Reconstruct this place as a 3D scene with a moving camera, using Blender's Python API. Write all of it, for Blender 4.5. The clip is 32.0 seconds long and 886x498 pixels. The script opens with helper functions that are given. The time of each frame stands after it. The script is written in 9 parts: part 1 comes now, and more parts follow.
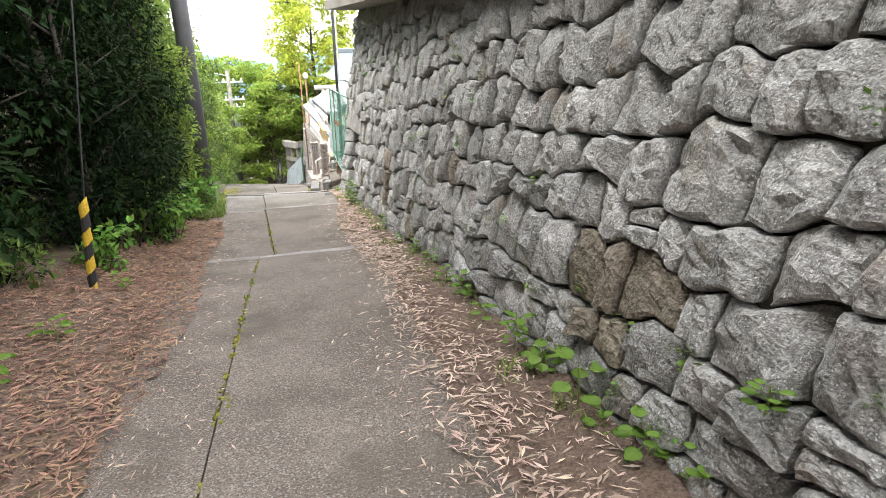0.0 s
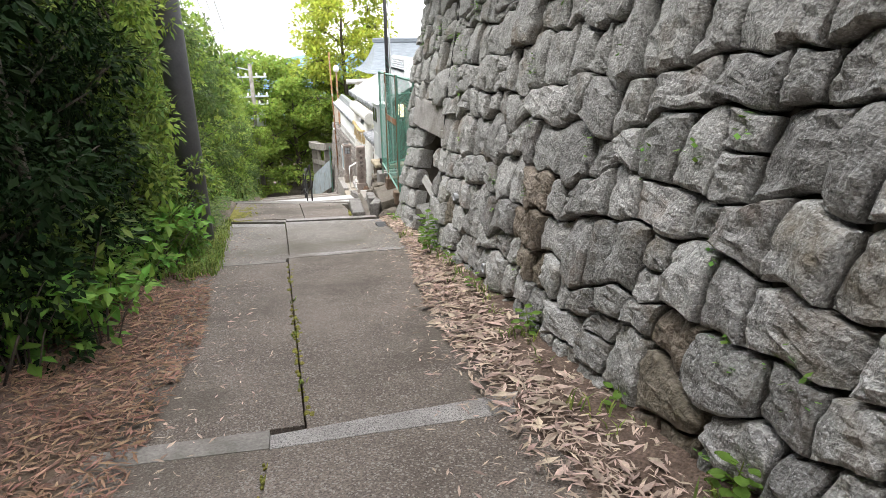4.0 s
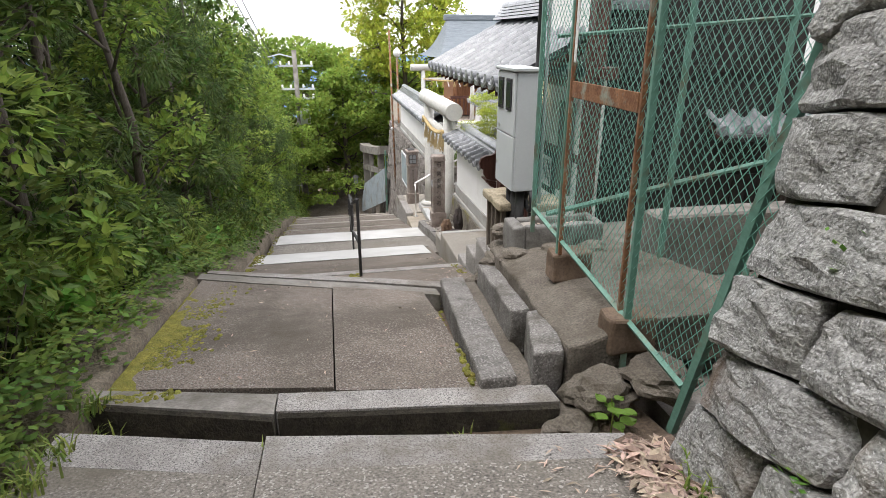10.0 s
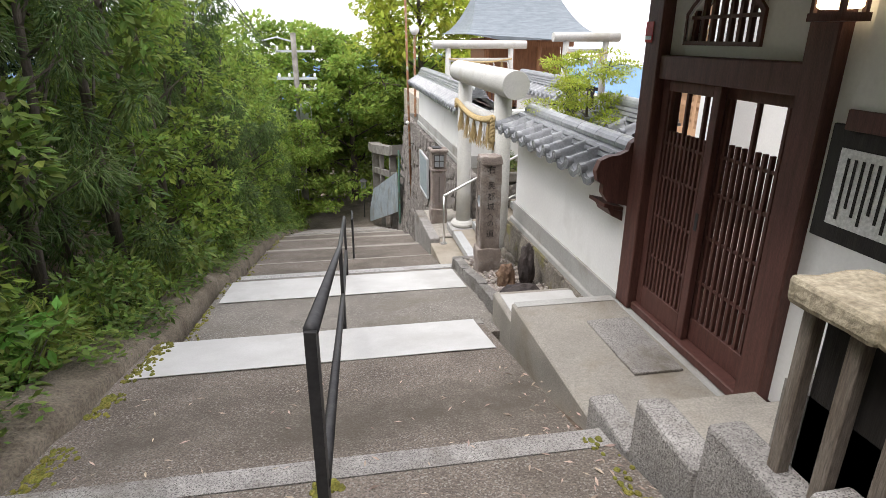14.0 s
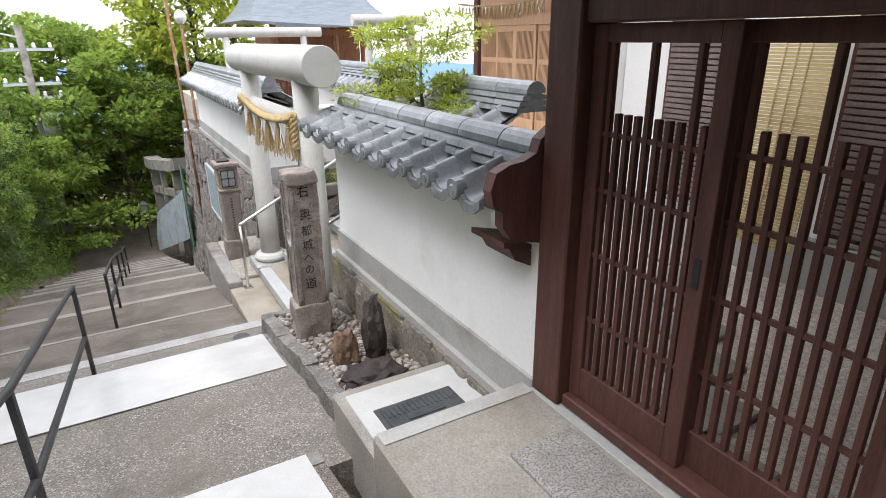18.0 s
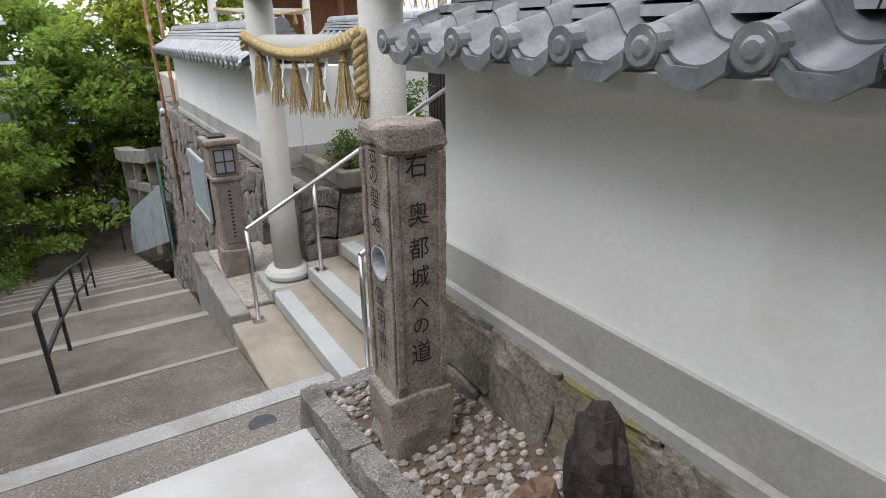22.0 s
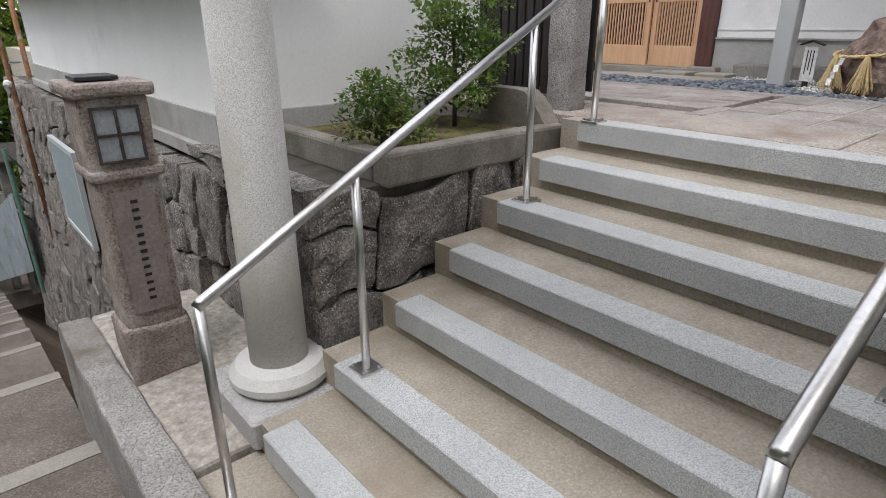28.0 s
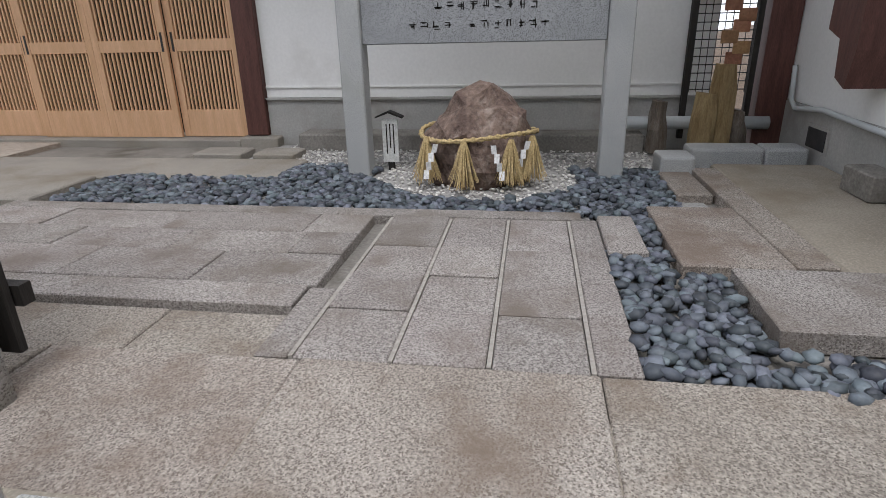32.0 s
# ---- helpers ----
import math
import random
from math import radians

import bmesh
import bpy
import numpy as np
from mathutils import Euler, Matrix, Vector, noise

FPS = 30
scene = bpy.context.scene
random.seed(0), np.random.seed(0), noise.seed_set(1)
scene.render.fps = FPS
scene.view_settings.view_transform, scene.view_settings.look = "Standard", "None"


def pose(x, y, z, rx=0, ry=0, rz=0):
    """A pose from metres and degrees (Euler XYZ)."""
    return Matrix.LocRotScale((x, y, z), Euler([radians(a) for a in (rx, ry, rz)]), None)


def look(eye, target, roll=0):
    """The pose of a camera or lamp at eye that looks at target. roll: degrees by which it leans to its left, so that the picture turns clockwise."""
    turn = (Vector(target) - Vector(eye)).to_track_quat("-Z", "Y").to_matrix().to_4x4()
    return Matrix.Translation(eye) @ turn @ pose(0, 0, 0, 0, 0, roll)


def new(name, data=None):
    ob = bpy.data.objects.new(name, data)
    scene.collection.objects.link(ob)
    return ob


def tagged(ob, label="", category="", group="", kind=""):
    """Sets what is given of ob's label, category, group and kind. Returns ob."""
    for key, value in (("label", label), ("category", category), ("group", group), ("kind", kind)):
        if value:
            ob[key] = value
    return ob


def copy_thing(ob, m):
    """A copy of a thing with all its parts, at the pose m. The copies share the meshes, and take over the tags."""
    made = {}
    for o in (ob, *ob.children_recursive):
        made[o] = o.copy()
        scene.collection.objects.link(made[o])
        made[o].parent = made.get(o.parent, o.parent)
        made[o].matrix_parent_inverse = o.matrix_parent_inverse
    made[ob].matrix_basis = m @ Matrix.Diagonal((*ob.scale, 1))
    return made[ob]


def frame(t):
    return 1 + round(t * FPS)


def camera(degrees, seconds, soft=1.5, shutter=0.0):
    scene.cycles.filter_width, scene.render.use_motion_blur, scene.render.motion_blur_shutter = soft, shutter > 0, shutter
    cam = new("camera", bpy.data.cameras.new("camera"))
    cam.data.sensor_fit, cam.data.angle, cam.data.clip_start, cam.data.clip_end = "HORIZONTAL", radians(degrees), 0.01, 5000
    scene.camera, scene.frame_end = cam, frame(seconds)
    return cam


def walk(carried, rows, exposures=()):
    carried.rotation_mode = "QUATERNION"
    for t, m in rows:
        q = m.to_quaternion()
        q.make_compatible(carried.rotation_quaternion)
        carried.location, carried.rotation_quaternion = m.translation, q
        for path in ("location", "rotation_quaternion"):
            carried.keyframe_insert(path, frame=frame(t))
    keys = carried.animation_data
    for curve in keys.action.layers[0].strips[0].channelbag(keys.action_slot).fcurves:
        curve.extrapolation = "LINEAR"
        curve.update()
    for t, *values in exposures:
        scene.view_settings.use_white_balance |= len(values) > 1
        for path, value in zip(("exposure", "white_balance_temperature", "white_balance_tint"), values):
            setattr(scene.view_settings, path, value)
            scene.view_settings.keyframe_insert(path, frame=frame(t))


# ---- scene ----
cam = camera(75.1, 32.0, soft=0.8)
PATH = [
    (0.0, -0.099, 0.064, 1.552, -18.41, -20.75, -0.33),
    (0.5, -0.046, 0.474, 1.398, -17.88, -20.78, -0.21),
    (1.0, 0.021, 0.960, 1.284, -17.05, -20.80, -0.34),
    (1.5, 0.015, 1.515, 1.223, -16.97, -20.80, -0.09),
    (2.0, 0.061, 2.042, 1.179, -16.67, -20.80, -0.39),
    (2.5, 0.007, 2.626, 1.120, -16.52, -20.79, -0.28),
    (3.0, 0.027, 3.216, 1.032, -16.50, -20.80, -0.38),
    (3.5, -0.010, 3.810, 0.938, -16.27, -20.69, -0.35),
    (5.5, 0.192, 6.137, 0.675, -15.84, -20.49, -0.34),
    (6.0, 0.150, 6.666, 0.557, -15.31, -20.42, -0.11),
    (6.5, 0.193, 7.166, 0.400, -14.69, -20.44, -0.20),
    (7.0, 0.285, 7.749, 0.283, -13.67, -20.57, -0.32),
    (7.5, 0.385, 8.399, 0.206, -13.61, -20.64, -0.06),
    (8.0, 0.440, 8.926, 0.147, -13.59, -20.39, 0.11),
    (8.5, 0.408, 9.523, 0.093, -12.95, -20.31, 0.52),
    (9.0, 0.424, 10.066, 0.039, -12.32, -20.37, 0.30),
    (9.5, 0.374, 10.613, -0.063, -11.61, -20.35, 0.14),
    (10.0, 0.413, 11.089, -0.196, -11.23, -20.32, -0.03),
    (10.5, 0.485, 11.607, -0.337, -10.94, -20.23, -0.20),
    (11.0, 0.544, 12.257, -0.412, -10.83, -20.36, -0.18),
    (11.5, 0.569, 12.777, -0.494, -10.66, -20.24, -0.23),
    (12.0, 0.529, 13.381, -0.607, -9.89, -20.25, 0.05),
    (12.5, 0.679, 13.975, -0.718, -9.81, -20.32, -0.25),
    (13.0, 0.677, 14.469, -0.907, -10.02, -20.17, 0.04),
    (13.5, 0.709, 15.019, -1.031, -10.19, -20.16, 0.27),
    (15.5, 0.858, 16.688, -1.197, -10.47, -19.92, 0.07),
    (16.0, 0.926, 16.911, -1.269, -10.79, -19.92, -0.01),
    (16.5, 1.125, 17.091, -1.333, -12.57, -19.96, -0.41),
    (17.0, 1.191, 17.214, -1.331, -20.56, -20.01, -0.53),
    (17.5, 1.184, 17.400, -1.368, -27.29, -20.08, -0.40),
    (18.0, 1.289, 17.594, -1.405, -29.33, -20.26, -0.65),
    (18.5, 1.273, 17.806, -1.436, -30.06, -20.34, -0.63),
    (19.0, 1.215, 18.023, -1.484, -30.76, -20.33, -0.46),
    (19.5, 1.263, 18.341, -1.687, -30.66, -20.43, -0.61),
    (20.0, 1.326, 18.705, -1.765, -30.56, -20.71, -0.71),
    (20.5, 1.330, 19.091, -1.839, -30.81, -20.60, -0.43),
    (21.0, 1.376, 19.482, -1.914, -30.88, -20.80, -0.61),
    (21.5, 1.419, 19.827, -1.991, -30.95, -20.81, -0.69),
    (22.0, 1.496, 20.175, -2.084, -31.18, -20.79, -0.73),
    (22.5, 1.591, 20.460, -2.149, -31.33, -20.71, -0.83),
    (23.0, 1.626, 20.775, -2.290, -32.28, -20.81, -0.93),
    (23.5, 1.659, 20.937, -2.336, -33.95, -20.72, -1.05),
    (24.0, 1.660, 21.021, -2.360, -36.55, -20.81, -1.31),
    (24.5, 1.545, 21.253, -2.399, -38.98, -20.85, -0.78),
    (25.0, 1.467, 21.597, -2.465, -39.73, -20.96, -0.67),
    (25.5, 1.532, 21.934, -2.477, -39.50, -21.30, -1.04),
    (26.0, 1.563, 22.244, -2.558, -39.37, -21.29, -1.21),
    (26.5, 1.632, 22.568, -2.633, -39.40, -21.02, -0.76),
    (28.5, 2.189, 23.502, -2.939, -42.09, -21.33, -0.45),
    (29.0, 2.434, 23.717, -3.042, -44.59, -20.87, -0.91),
    (29.5, 2.725, 23.869, -3.050, -50.82, -20.99, -0.91),
    (30.0, 3.195, 24.015, -3.063, -57.81, -21.16, -1.32),
    (30.5, 3.576, 24.173, -2.879, -63.63, -21.45, -1.26),
    (31.0, 3.864, 24.260, -2.683, -68.71, -21.26, -0.99),
    (31.5, 4.066, 24.212, -2.595, -76.56, -21.12, -1.52),
    (32.0, 4.129, 24.261, -2.444, -81.00, -21.00, -1.41),
]
EXPOSURES = [(0.0, 1.55, 6500, 10), (2.0, 1.35, 6450, 11), (3.5, 1.15, 6450, 11), (6.0, 0.8, 6450, 12), (7.0, 0.68, 6450, 12), (9.0, 0.58, 6450, 12), (13.0, 0.52, 6450, 13), (17.0, 0.58, 6200, 13), (20.0, 0.41, 6150, 12), (21.0, 0.19, 6150, 12), (22.0, 0.15, 6150, 12), (23.0, 0.24, 6150, 12), (25.0, 0.14, 6200, 13), (26.0, 0.06, 6200, 13), (29.0, 0.06, 6200, 13), (30.0, 0.02, 6200, 13), (31.0, -0.2, 6150, 12), (32.0, -0.28, 6150, 12)]
walk(cam, [(t, pose(x, y, z, 90 + pitch, 0, yaw) @ pose(0, 0, 0, 0, 0, roll)) for t, x, y, z, yaw, pitch, roll in PATH], EXPOSURES)

# ---- sky and light: a bright overcast day ----
world = bpy.data.worlds.new("sky")
scene.world = world
world.use_nodes = True
wn = world.node_tree.nodes
sky = wn.new("ShaderNodeTexSky")
sky.sky_type, sky.sun_disc, sky.sun_elevation, sky.sun_rotation = "NISHITA", False, radians(64), radians(150)
sky.air_density, sky.dust_density, sky.ozone_density = 1.0, 4.0, 1.0
cloud = wn.new("ShaderNodeMixRGB")
cloud.inputs["Fac"].default_value = 0.8
cloud.inputs["Color2"].default_value = (15.3, 15.4, 15.8, 1)
world.node_tree.links.new(sky.outputs["Color"], cloud.inputs["Color1"])
world.node_tree.links.new(cloud.outputs["Color"], wn["Background"].inputs["Color"])
wn["Background"].inputs["Strength"].default_value = 0.12
sun = new("sun", bpy.data.lights.new("sun", "SUN"))
sun.data.energy, sun.data.angle, sun.data.color = 1.9, radians(28), (1.0, 0.965, 0.91)
sun.matrix_world = look((0, 0, 30), (14, 5, 0))
# ---- builders ----
ROOT = {}


class Mb:
    """Gathers vertices and faces of one mesh, in world metres."""

    def __init__(self):
        self.v, self.f = [], []

    def add(self, verts, faces):
        n = len(self.v)
        self.v.extend(tuple(p) for p in verts)
        self.f.extend(tuple(i + n for i in f) for f in faces)
        return self

    def box(self, x0, x1, y0, y1, z0, z1, b=0.0):
        """A block; b is the width of its bevel."""
        x0, x1, y0, y1, z0, z1 = min(x0, x1), max(x0, x1), min(y0, y1), max(y0, y1), min(z0, z1), max(z0, z1)
        if not b:
            v = [(x, y, z) for x in (x0, x1) for y in (y0, y1) for z in (z0, z1)]
            return self.add(v, [(0, 1, 3, 2), (4, 6, 7, 5), (0, 4, 5, 1), (2, 3, 7, 6), (0, 2, 6, 4), (1, 5, 7, 3)])
        b = min(b, (x1 - x0) * 0.45, (y1 - y0) * 0.45, (z1 - z0) * 0.45)
        ring = lambda e, z: [(x0 + e + b, y0 + e, z), (x1 - e - b, y0 + e, z), (x1 - e, y0 + e + b, z), (x1 - e, y1 - e - b, z),
                             (x1 - e - b, y1 - e, z), (x0 + e + b, y1 - e, z), (x0 + e, y1 - e - b, z), (x0 + e, y0 + e + b, z)]
        return self.rings([ring(b, z0), ring(0, z0 + b), ring(0, z1 - b), ring(b, z1)])

    def rings(self, rings, cap=True, close=True):
        """Skins a row of rings of the same count."""
        n, k = len(self.v), len(rings[0])
        for r in rings:
            self.v.extend(tuple(p) for p in r)
        for i in range(len(rings) - 1):
            for j in range(k if close else k - 1):
                a, c = n + i * k, (j + 1) % k
                self.f.append((a + j, a + c, a + k + c, a + k + j))
        if cap:
            self.f.append(tuple(range(n + k - 1, n - 1, -1)))
            self.f.append(tuple(range(n + (len(rings) - 1) * k, n + len(rings) * k)))
        return self

    def tube(self, path, r, k=10, cap=True):
        """A round bar along a path; r is one radius or one for each point."""
        path = [Vector(p) for p in path]
        rs = r if isinstance(r, (list, tuple)) else [r] * len(path)
        out, side = [], None
        for i, p in enumerate(path):
            d = (path[min(i + 1, len(path) - 1)] - path[max(i - 1, 0)]).normalized()
            if side is None:
                side = d.cross(Vector((0.31, 0.22, 0.92)))
                if side.length < 0.05:
                    side = d.cross(Vector((1, 0, 0)))
            side = (side - d * side.dot(d)).normalized()
            up = d.cross(side)
            out.append([p + (side * math.cos(2 * math.pi * j / k) + up * math.sin(2 * math.pi * j / k)) * rs[i] for j in range(k)])
        return self.rings(out, cap)

    def lathe(self, cx, cy, prof, k=20):
        """Turns a profile of (radius, z) about the upright axis."""
        return self.rings([[(cx + r * math.cos(2 * math.pi * j / k), cy + r * math.sin(2 * math.pi * j / k), z) for j in range(k)] for r, z in prof])

    def prism(self, poly, axis, a, b):
        """A flat outline pushed along an axis from a to b."""
        put = {"x": lambda p, s: (s, p[0], p[1]), "y": lambda p, s: (p[0], s, p[1]), "z": lambda p, s: (p[0], p[1], s)}[axis]
        return self.rings([[put(p, a) for p in poly], [put(p, b) for p in poly]])

    def turn(self, m):
        self.v = [tuple(m @ Vector(p)) for p in self.v]
        return self


def part(name, mb, material, parent=None, label="", smooth=False, origin=None):
    """Links what mb holds as one mesh object, under a thing or part if one is given."""
    o = Vector(ROOT[parent.name]) if parent else Vector(origin or (0, 0, 0))
    me = bpy.data.meshes.new(name)
    me.from_pydata([tuple(Vector(p) - o) for p in mb.v], [], mb.f)
    b = bmesh.new()
    b.from_mesh(me)
    bmesh.ops.recalc_face_normals(b, faces=b.faces)
    b.to_mesh(me)
    b.free()
    if smooth:
        me.polygons.foreach_set("use_smooth", [True] * len(me.polygons))
    me.materials.append(material)
    ob = new(name, me)
    ob.parent = parent
    if not parent:
        ob.location = o
    ROOT[ob.name] = tuple(o)
    if label:
        ob["label"] = label
    return ob


def thing(name, at, label, category, group="", kind=""):
    ob = new(name)
    ob.location = at
    ROOT[ob.name] = tuple(at)
    return tagged(ob, label, category, group, kind)


def shared(name, me, parent, m):
    """One more object on a mesh that stands already, under parent."""
    ob = new(name, me)
    ob.parent = parent
    ob.matrix_basis = m
    ROOT[ob.name] = ROOT[parent.name]
    return ob


# ---- materials ----
def surface(name, c1, c2, scale=6.0, rough=0.8, bump=0.3, fine=60.0, fine_mix=0.25, stain=None, stain_scale=1.3, stain_amount=0.4, speck=None,
            speck_scale=120.0, metal=0.0, per_object=0.0, per_island=0.0, stretch=(1, 1, 1), bump_fine=0.5, speck_amount=0.35, spec=0.4, moss=None, moss_amount=0.0, distance=0.01):
    """A procedural surface: two colours mixed at a large and a fine scale, with stains, specks and relief."""
    mt = bpy.data.materials.new(name)
    mt.use_nodes = True
    nt = mt.node_tree
    n, link = nt.nodes, nt.links.new
    bsdf = n["Principled BSDF"]
    co = n.new("ShaderNodeTexCoord")
    mp = n.new("ShaderNodeMapping")
    mp.inputs["Scale"].default_value = stretch
    link(co.outputs["Object"], mp.inputs["Vector"])
    vec = mp.outputs["Vector"]
    if per_object:
        info = n.new("ShaderNodeObjectInfo")
        sc = n.new("ShaderNodeVectorMath")
        sc.operation = "MULTIPLY_ADD"
        cmb = n.new("ShaderNodeCombineXYZ")
        mul = n.new("ShaderNodeMath")
        mul.operation, mul.inputs[1].default_value = "MULTIPLY", 37.0
        link(info.outputs["Random"], mul.inputs[0])
        link(mul.outputs[0], cmb.inputs[0])
        link(mul.outputs[0], cmb.inputs[1])
        link(vec, sc.inputs[0])
        sc.inputs[1].default_value = (1, 1, 1)
        link(cmb.outputs[0], sc.inputs[2])
        vec = sc.outputs[0]

    def noise_tex(s, detail=4.0, r=0.6):
        t = n.new("ShaderNodeTexNoise")
        t.inputs["Scale"].default_value, t.inputs["Detail"].default_value, t.inputs["Roughness"].default_value = s, detail, r
        link(vec, t.inputs["Vector"])
        return t

    def ramp(fac, lo, hi):
        r = n.new("ShaderNodeMapRange")
        r.inputs["From Min"].default_value, r.inputs["From Max"].default_value = lo, hi
        link(fac, r.inputs["Value"])
        return r.outputs["Result"]

    def mix(fac, a, b, kind="MIX"):
        m = n.new("ShaderNodeMixRGB")
        m.blend_type = kind
        for sock, val in ((m.inputs["Fac"], fac), (m.inputs["Color1"], a), (m.inputs["Color2"], b)):
            if hasattr(val, "links") or hasattr(val, "is_linked"):
                link(val, sock)
            elif isinstance(val, (int, float)):
                sock.default_value = val
            else:
                sock.default_value = (*val, 1)
        return m.outputs["Color"]

    big, small = noise_tex(scale), noise_tex(fine, 3.0)
    col = mix(ramp(big.outputs["Fac"], 0.3, 0.7), c1, c2)
    shade = n.new("ShaderNodeMath")
    shade.operation, shade.inputs[1].default_value, shade.inputs[2].default_value = "MULTIPLY_ADD", 2 * fine_mix, 1 - fine_mix
    link(ramp(small.outputs["Fac"], 0.25, 0.75), shade.inputs[0])
    g = n.new("ShaderNodeCombineXYZ")
    for i in range(3):
        link(shade.outputs[0], g.inputs[i])
    col = mix(1.0, col, g.outputs[0], "MULTIPLY")
    if speck:
        vo = n.new("ShaderNodeTexVoronoi")
        vo.inputs["Scale"].default_value = speck_scale
        link(vec, vo.inputs["Vector"])
        sp = n.new("ShaderNodeSeparateColor")
        link(vo.outputs["Color"], sp.inputs[0])
        col = mix(ramp(sp.outputs[0], 1 - speck_amount - 0.02, 1 - speck_amount + 0.02), col, speck)
    if stain:
        st = noise_tex(stain_scale, 5.0, 0.65)
        col = mix(ramp(st.outputs["Fac"], 0.62 - 0.3 * stain_amount, 0.8 - 0.2 * stain_amount), col, stain)
    if moss:
        mo = noise_tex(3.1, 6.0, 0.7)
        col = mix(ramp(mo.outputs["Fac"], 0.72 - 0.3 * moss_amount, 0.82 - 0.25 * moss_amount), col, moss)
    if per_object or per_island:
        if per_object:
            rnd, amt = info.outputs["Random"], per_object
        else:
            geo = n.new("ShaderNodeNewGeometry")
            rnd, amt = geo.outputs["Random Per Island"], per_island
        hsv = n.new("ShaderNodeHueSaturation")
        r1 = n.new("ShaderNodeMapRange")
        r1.inputs["To Min"].default_value, r1.inputs["To Max"].default_value = 1 - amt, 1 + amt
        link(rnd, r1.inputs["Value"])
        link(r1.outputs["Result"], hsv.inputs["Value"])
        fr = n.new("ShaderNodeMath")
        fr.operation, fr.inputs[1].default_value = "MULTIPLY", 7.31
        link(rnd, fr.inputs[0])
        fr2 = n.new("ShaderNodeMath")
        fr2.operation = "FRACT"
        link(fr.outputs[0], fr2.inputs[0])
        r2 = n.new("ShaderNodeMapRange")
        r2.inputs["To Min"].default_value, r2.inputs["To Max"].default_value = 0.5 - 0.06 * amt, 0.5 + 0.06 * amt
        link(fr2.outputs[0], r2.inputs["Value"])
        link(r2.outputs["Result"], hsv.inputs["Hue"])
        link(col, hsv.inputs["Color"])
        col = hsv.outputs["Color"]
    link(col, bsdf.inputs["Base Color"])
    bsdf.inputs["Roughness"].default_value = rough
    bsdf.inputs["Metallic"].default_value = metal
    bsdf.inputs["Specular IOR Level"].default_value = spec
    if bump:
        hsum = n.new("ShaderNodeMath")
        hsum.operation = "MULTIPLY_ADD"
        hsum.inputs[1].default_value = bump_fine
        link(small.outputs["Fac"], hsum.inputs[0])
        link(big.outputs["Fac"], hsum.inputs[2])
        bp = n.new("ShaderNodeBump")
        bp.inputs["Strength"].default_value, bp.inputs["Distance"].default_value = bump, distance
        link(hsum.outputs[0], bp.inputs["Height"])
        link(bp.outputs["Normal"], bsdf.inputs["Normal"])
    return mt


def leafy(name, c1, c2, island=0.35, rough=0.5, trans=0.35, spec=0.22):
    """Leaves that let some light through, each a little different."""
    mt = surface(name, c1, c2, scale=1.1, rough=rough, bump=0.0, fine=14.0, fine_mix=0.15, per_island=island, spec=spec)
    nt = mt.node_tree
    bsdf, out = nt.nodes["Principled BSDF"], nt.nodes["Material Output"]
    tr = nt.nodes.new("ShaderNodeBsdfTranslucent")
    mx = nt.nodes.new("ShaderNodeMixShader")
    mx.inputs["Fac"].default_value = trans
    nt.links.new(bsdf.inputs["Base Color"].links[0].from_socket, tr.inputs["Color"])
    nt.links.new(bsdf.outputs[0], mx.inputs[1])
    nt.links.new(tr.outputs[0], mx.inputs[2])
    nt.links.new(mx.outputs[0], out.inputs["Surface"])
    return mt


M_STONE = surface("rough_wall_stone", (0.215, 0.213, 0.203), (0.40, 0.395, 0.376), scale=13, rough=0.92, bump=1.0, fine=62, fine_mix=0.55, stain=(0.17, 0.13, 0.09), stain_amount=0.25,
                  stain_scale=2.2, per_object=0.28, bump_fine=0.9, speck=(0.48, 0.48, 0.47), speck_scale=150, speck_amount=0.12, moss=(0.12, 0.125, 0.035), moss_amount=0.14, distance=0.016)
M_STONE_BROWN = surface("brown_mossy_wall_stone", (0.15, 0.125, 0.095), (0.30, 0.26, 0.21), scale=6, rough=0.95, bump=1.0, fine=40, fine_mix=0.5, stain=(0.09, 0.075, 0.05), stain_amount=0.4,
                        stain_scale=4, per_object=0.2, bump_fine=0.9, moss=(0.17, 0.16, 0.05), moss_amount=0.3, distance=0.03)
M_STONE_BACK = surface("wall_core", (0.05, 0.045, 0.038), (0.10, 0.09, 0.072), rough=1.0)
M_ASPHALT = surface("worn_aggregate_concrete", (0.115, 0.094, 0.077), (0.19, 0.159, 0.134), scale=1.6, rough=0.9, bump=0.9, fine=95, fine_mix=0.75, stain=(0.085, 0.072, 0.055), stain_amount=0.45,
                    stain_scale=0.9, speck=(0.27, 0.25, 0.22), speck_scale=125, speck_amount=0.13)
M_CONCRETE = surface("pale_concrete", (0.26, 0.24, 0.212), (0.36, 0.333, 0.29), scale=2.6, rough=0.9, bump=0.6, fine=110, fine_mix=0.34, stain=(0.18, 0.15, 0.11), stain_amount=0.4)
M_LANECONC = surface("worn_lane_concrete", (0.15, 0.135, 0.117), (0.25, 0.228, 0.20), scale=2.4, rough=0.92, bump=0.8, fine=80, fine_mix=0.65, stain=(0.12, 0.105, 0.08), stain_amount=0.5, stain_scale=1.2, speck=(0.38, 0.355, 0.32), speck_scale=110, speck_amount=0.1)
M_OLDCONC = surface("old_grey_concrete", (0.185, 0.175, 0.157), (0.29, 0.27, 0.245), scale=2.5, rough=0.95, bump=0.6, fine=60, fine_mix=0.3, stain=(0.10, 0.09, 0.07), stain_amount=0.5, stain_scale=2.0)
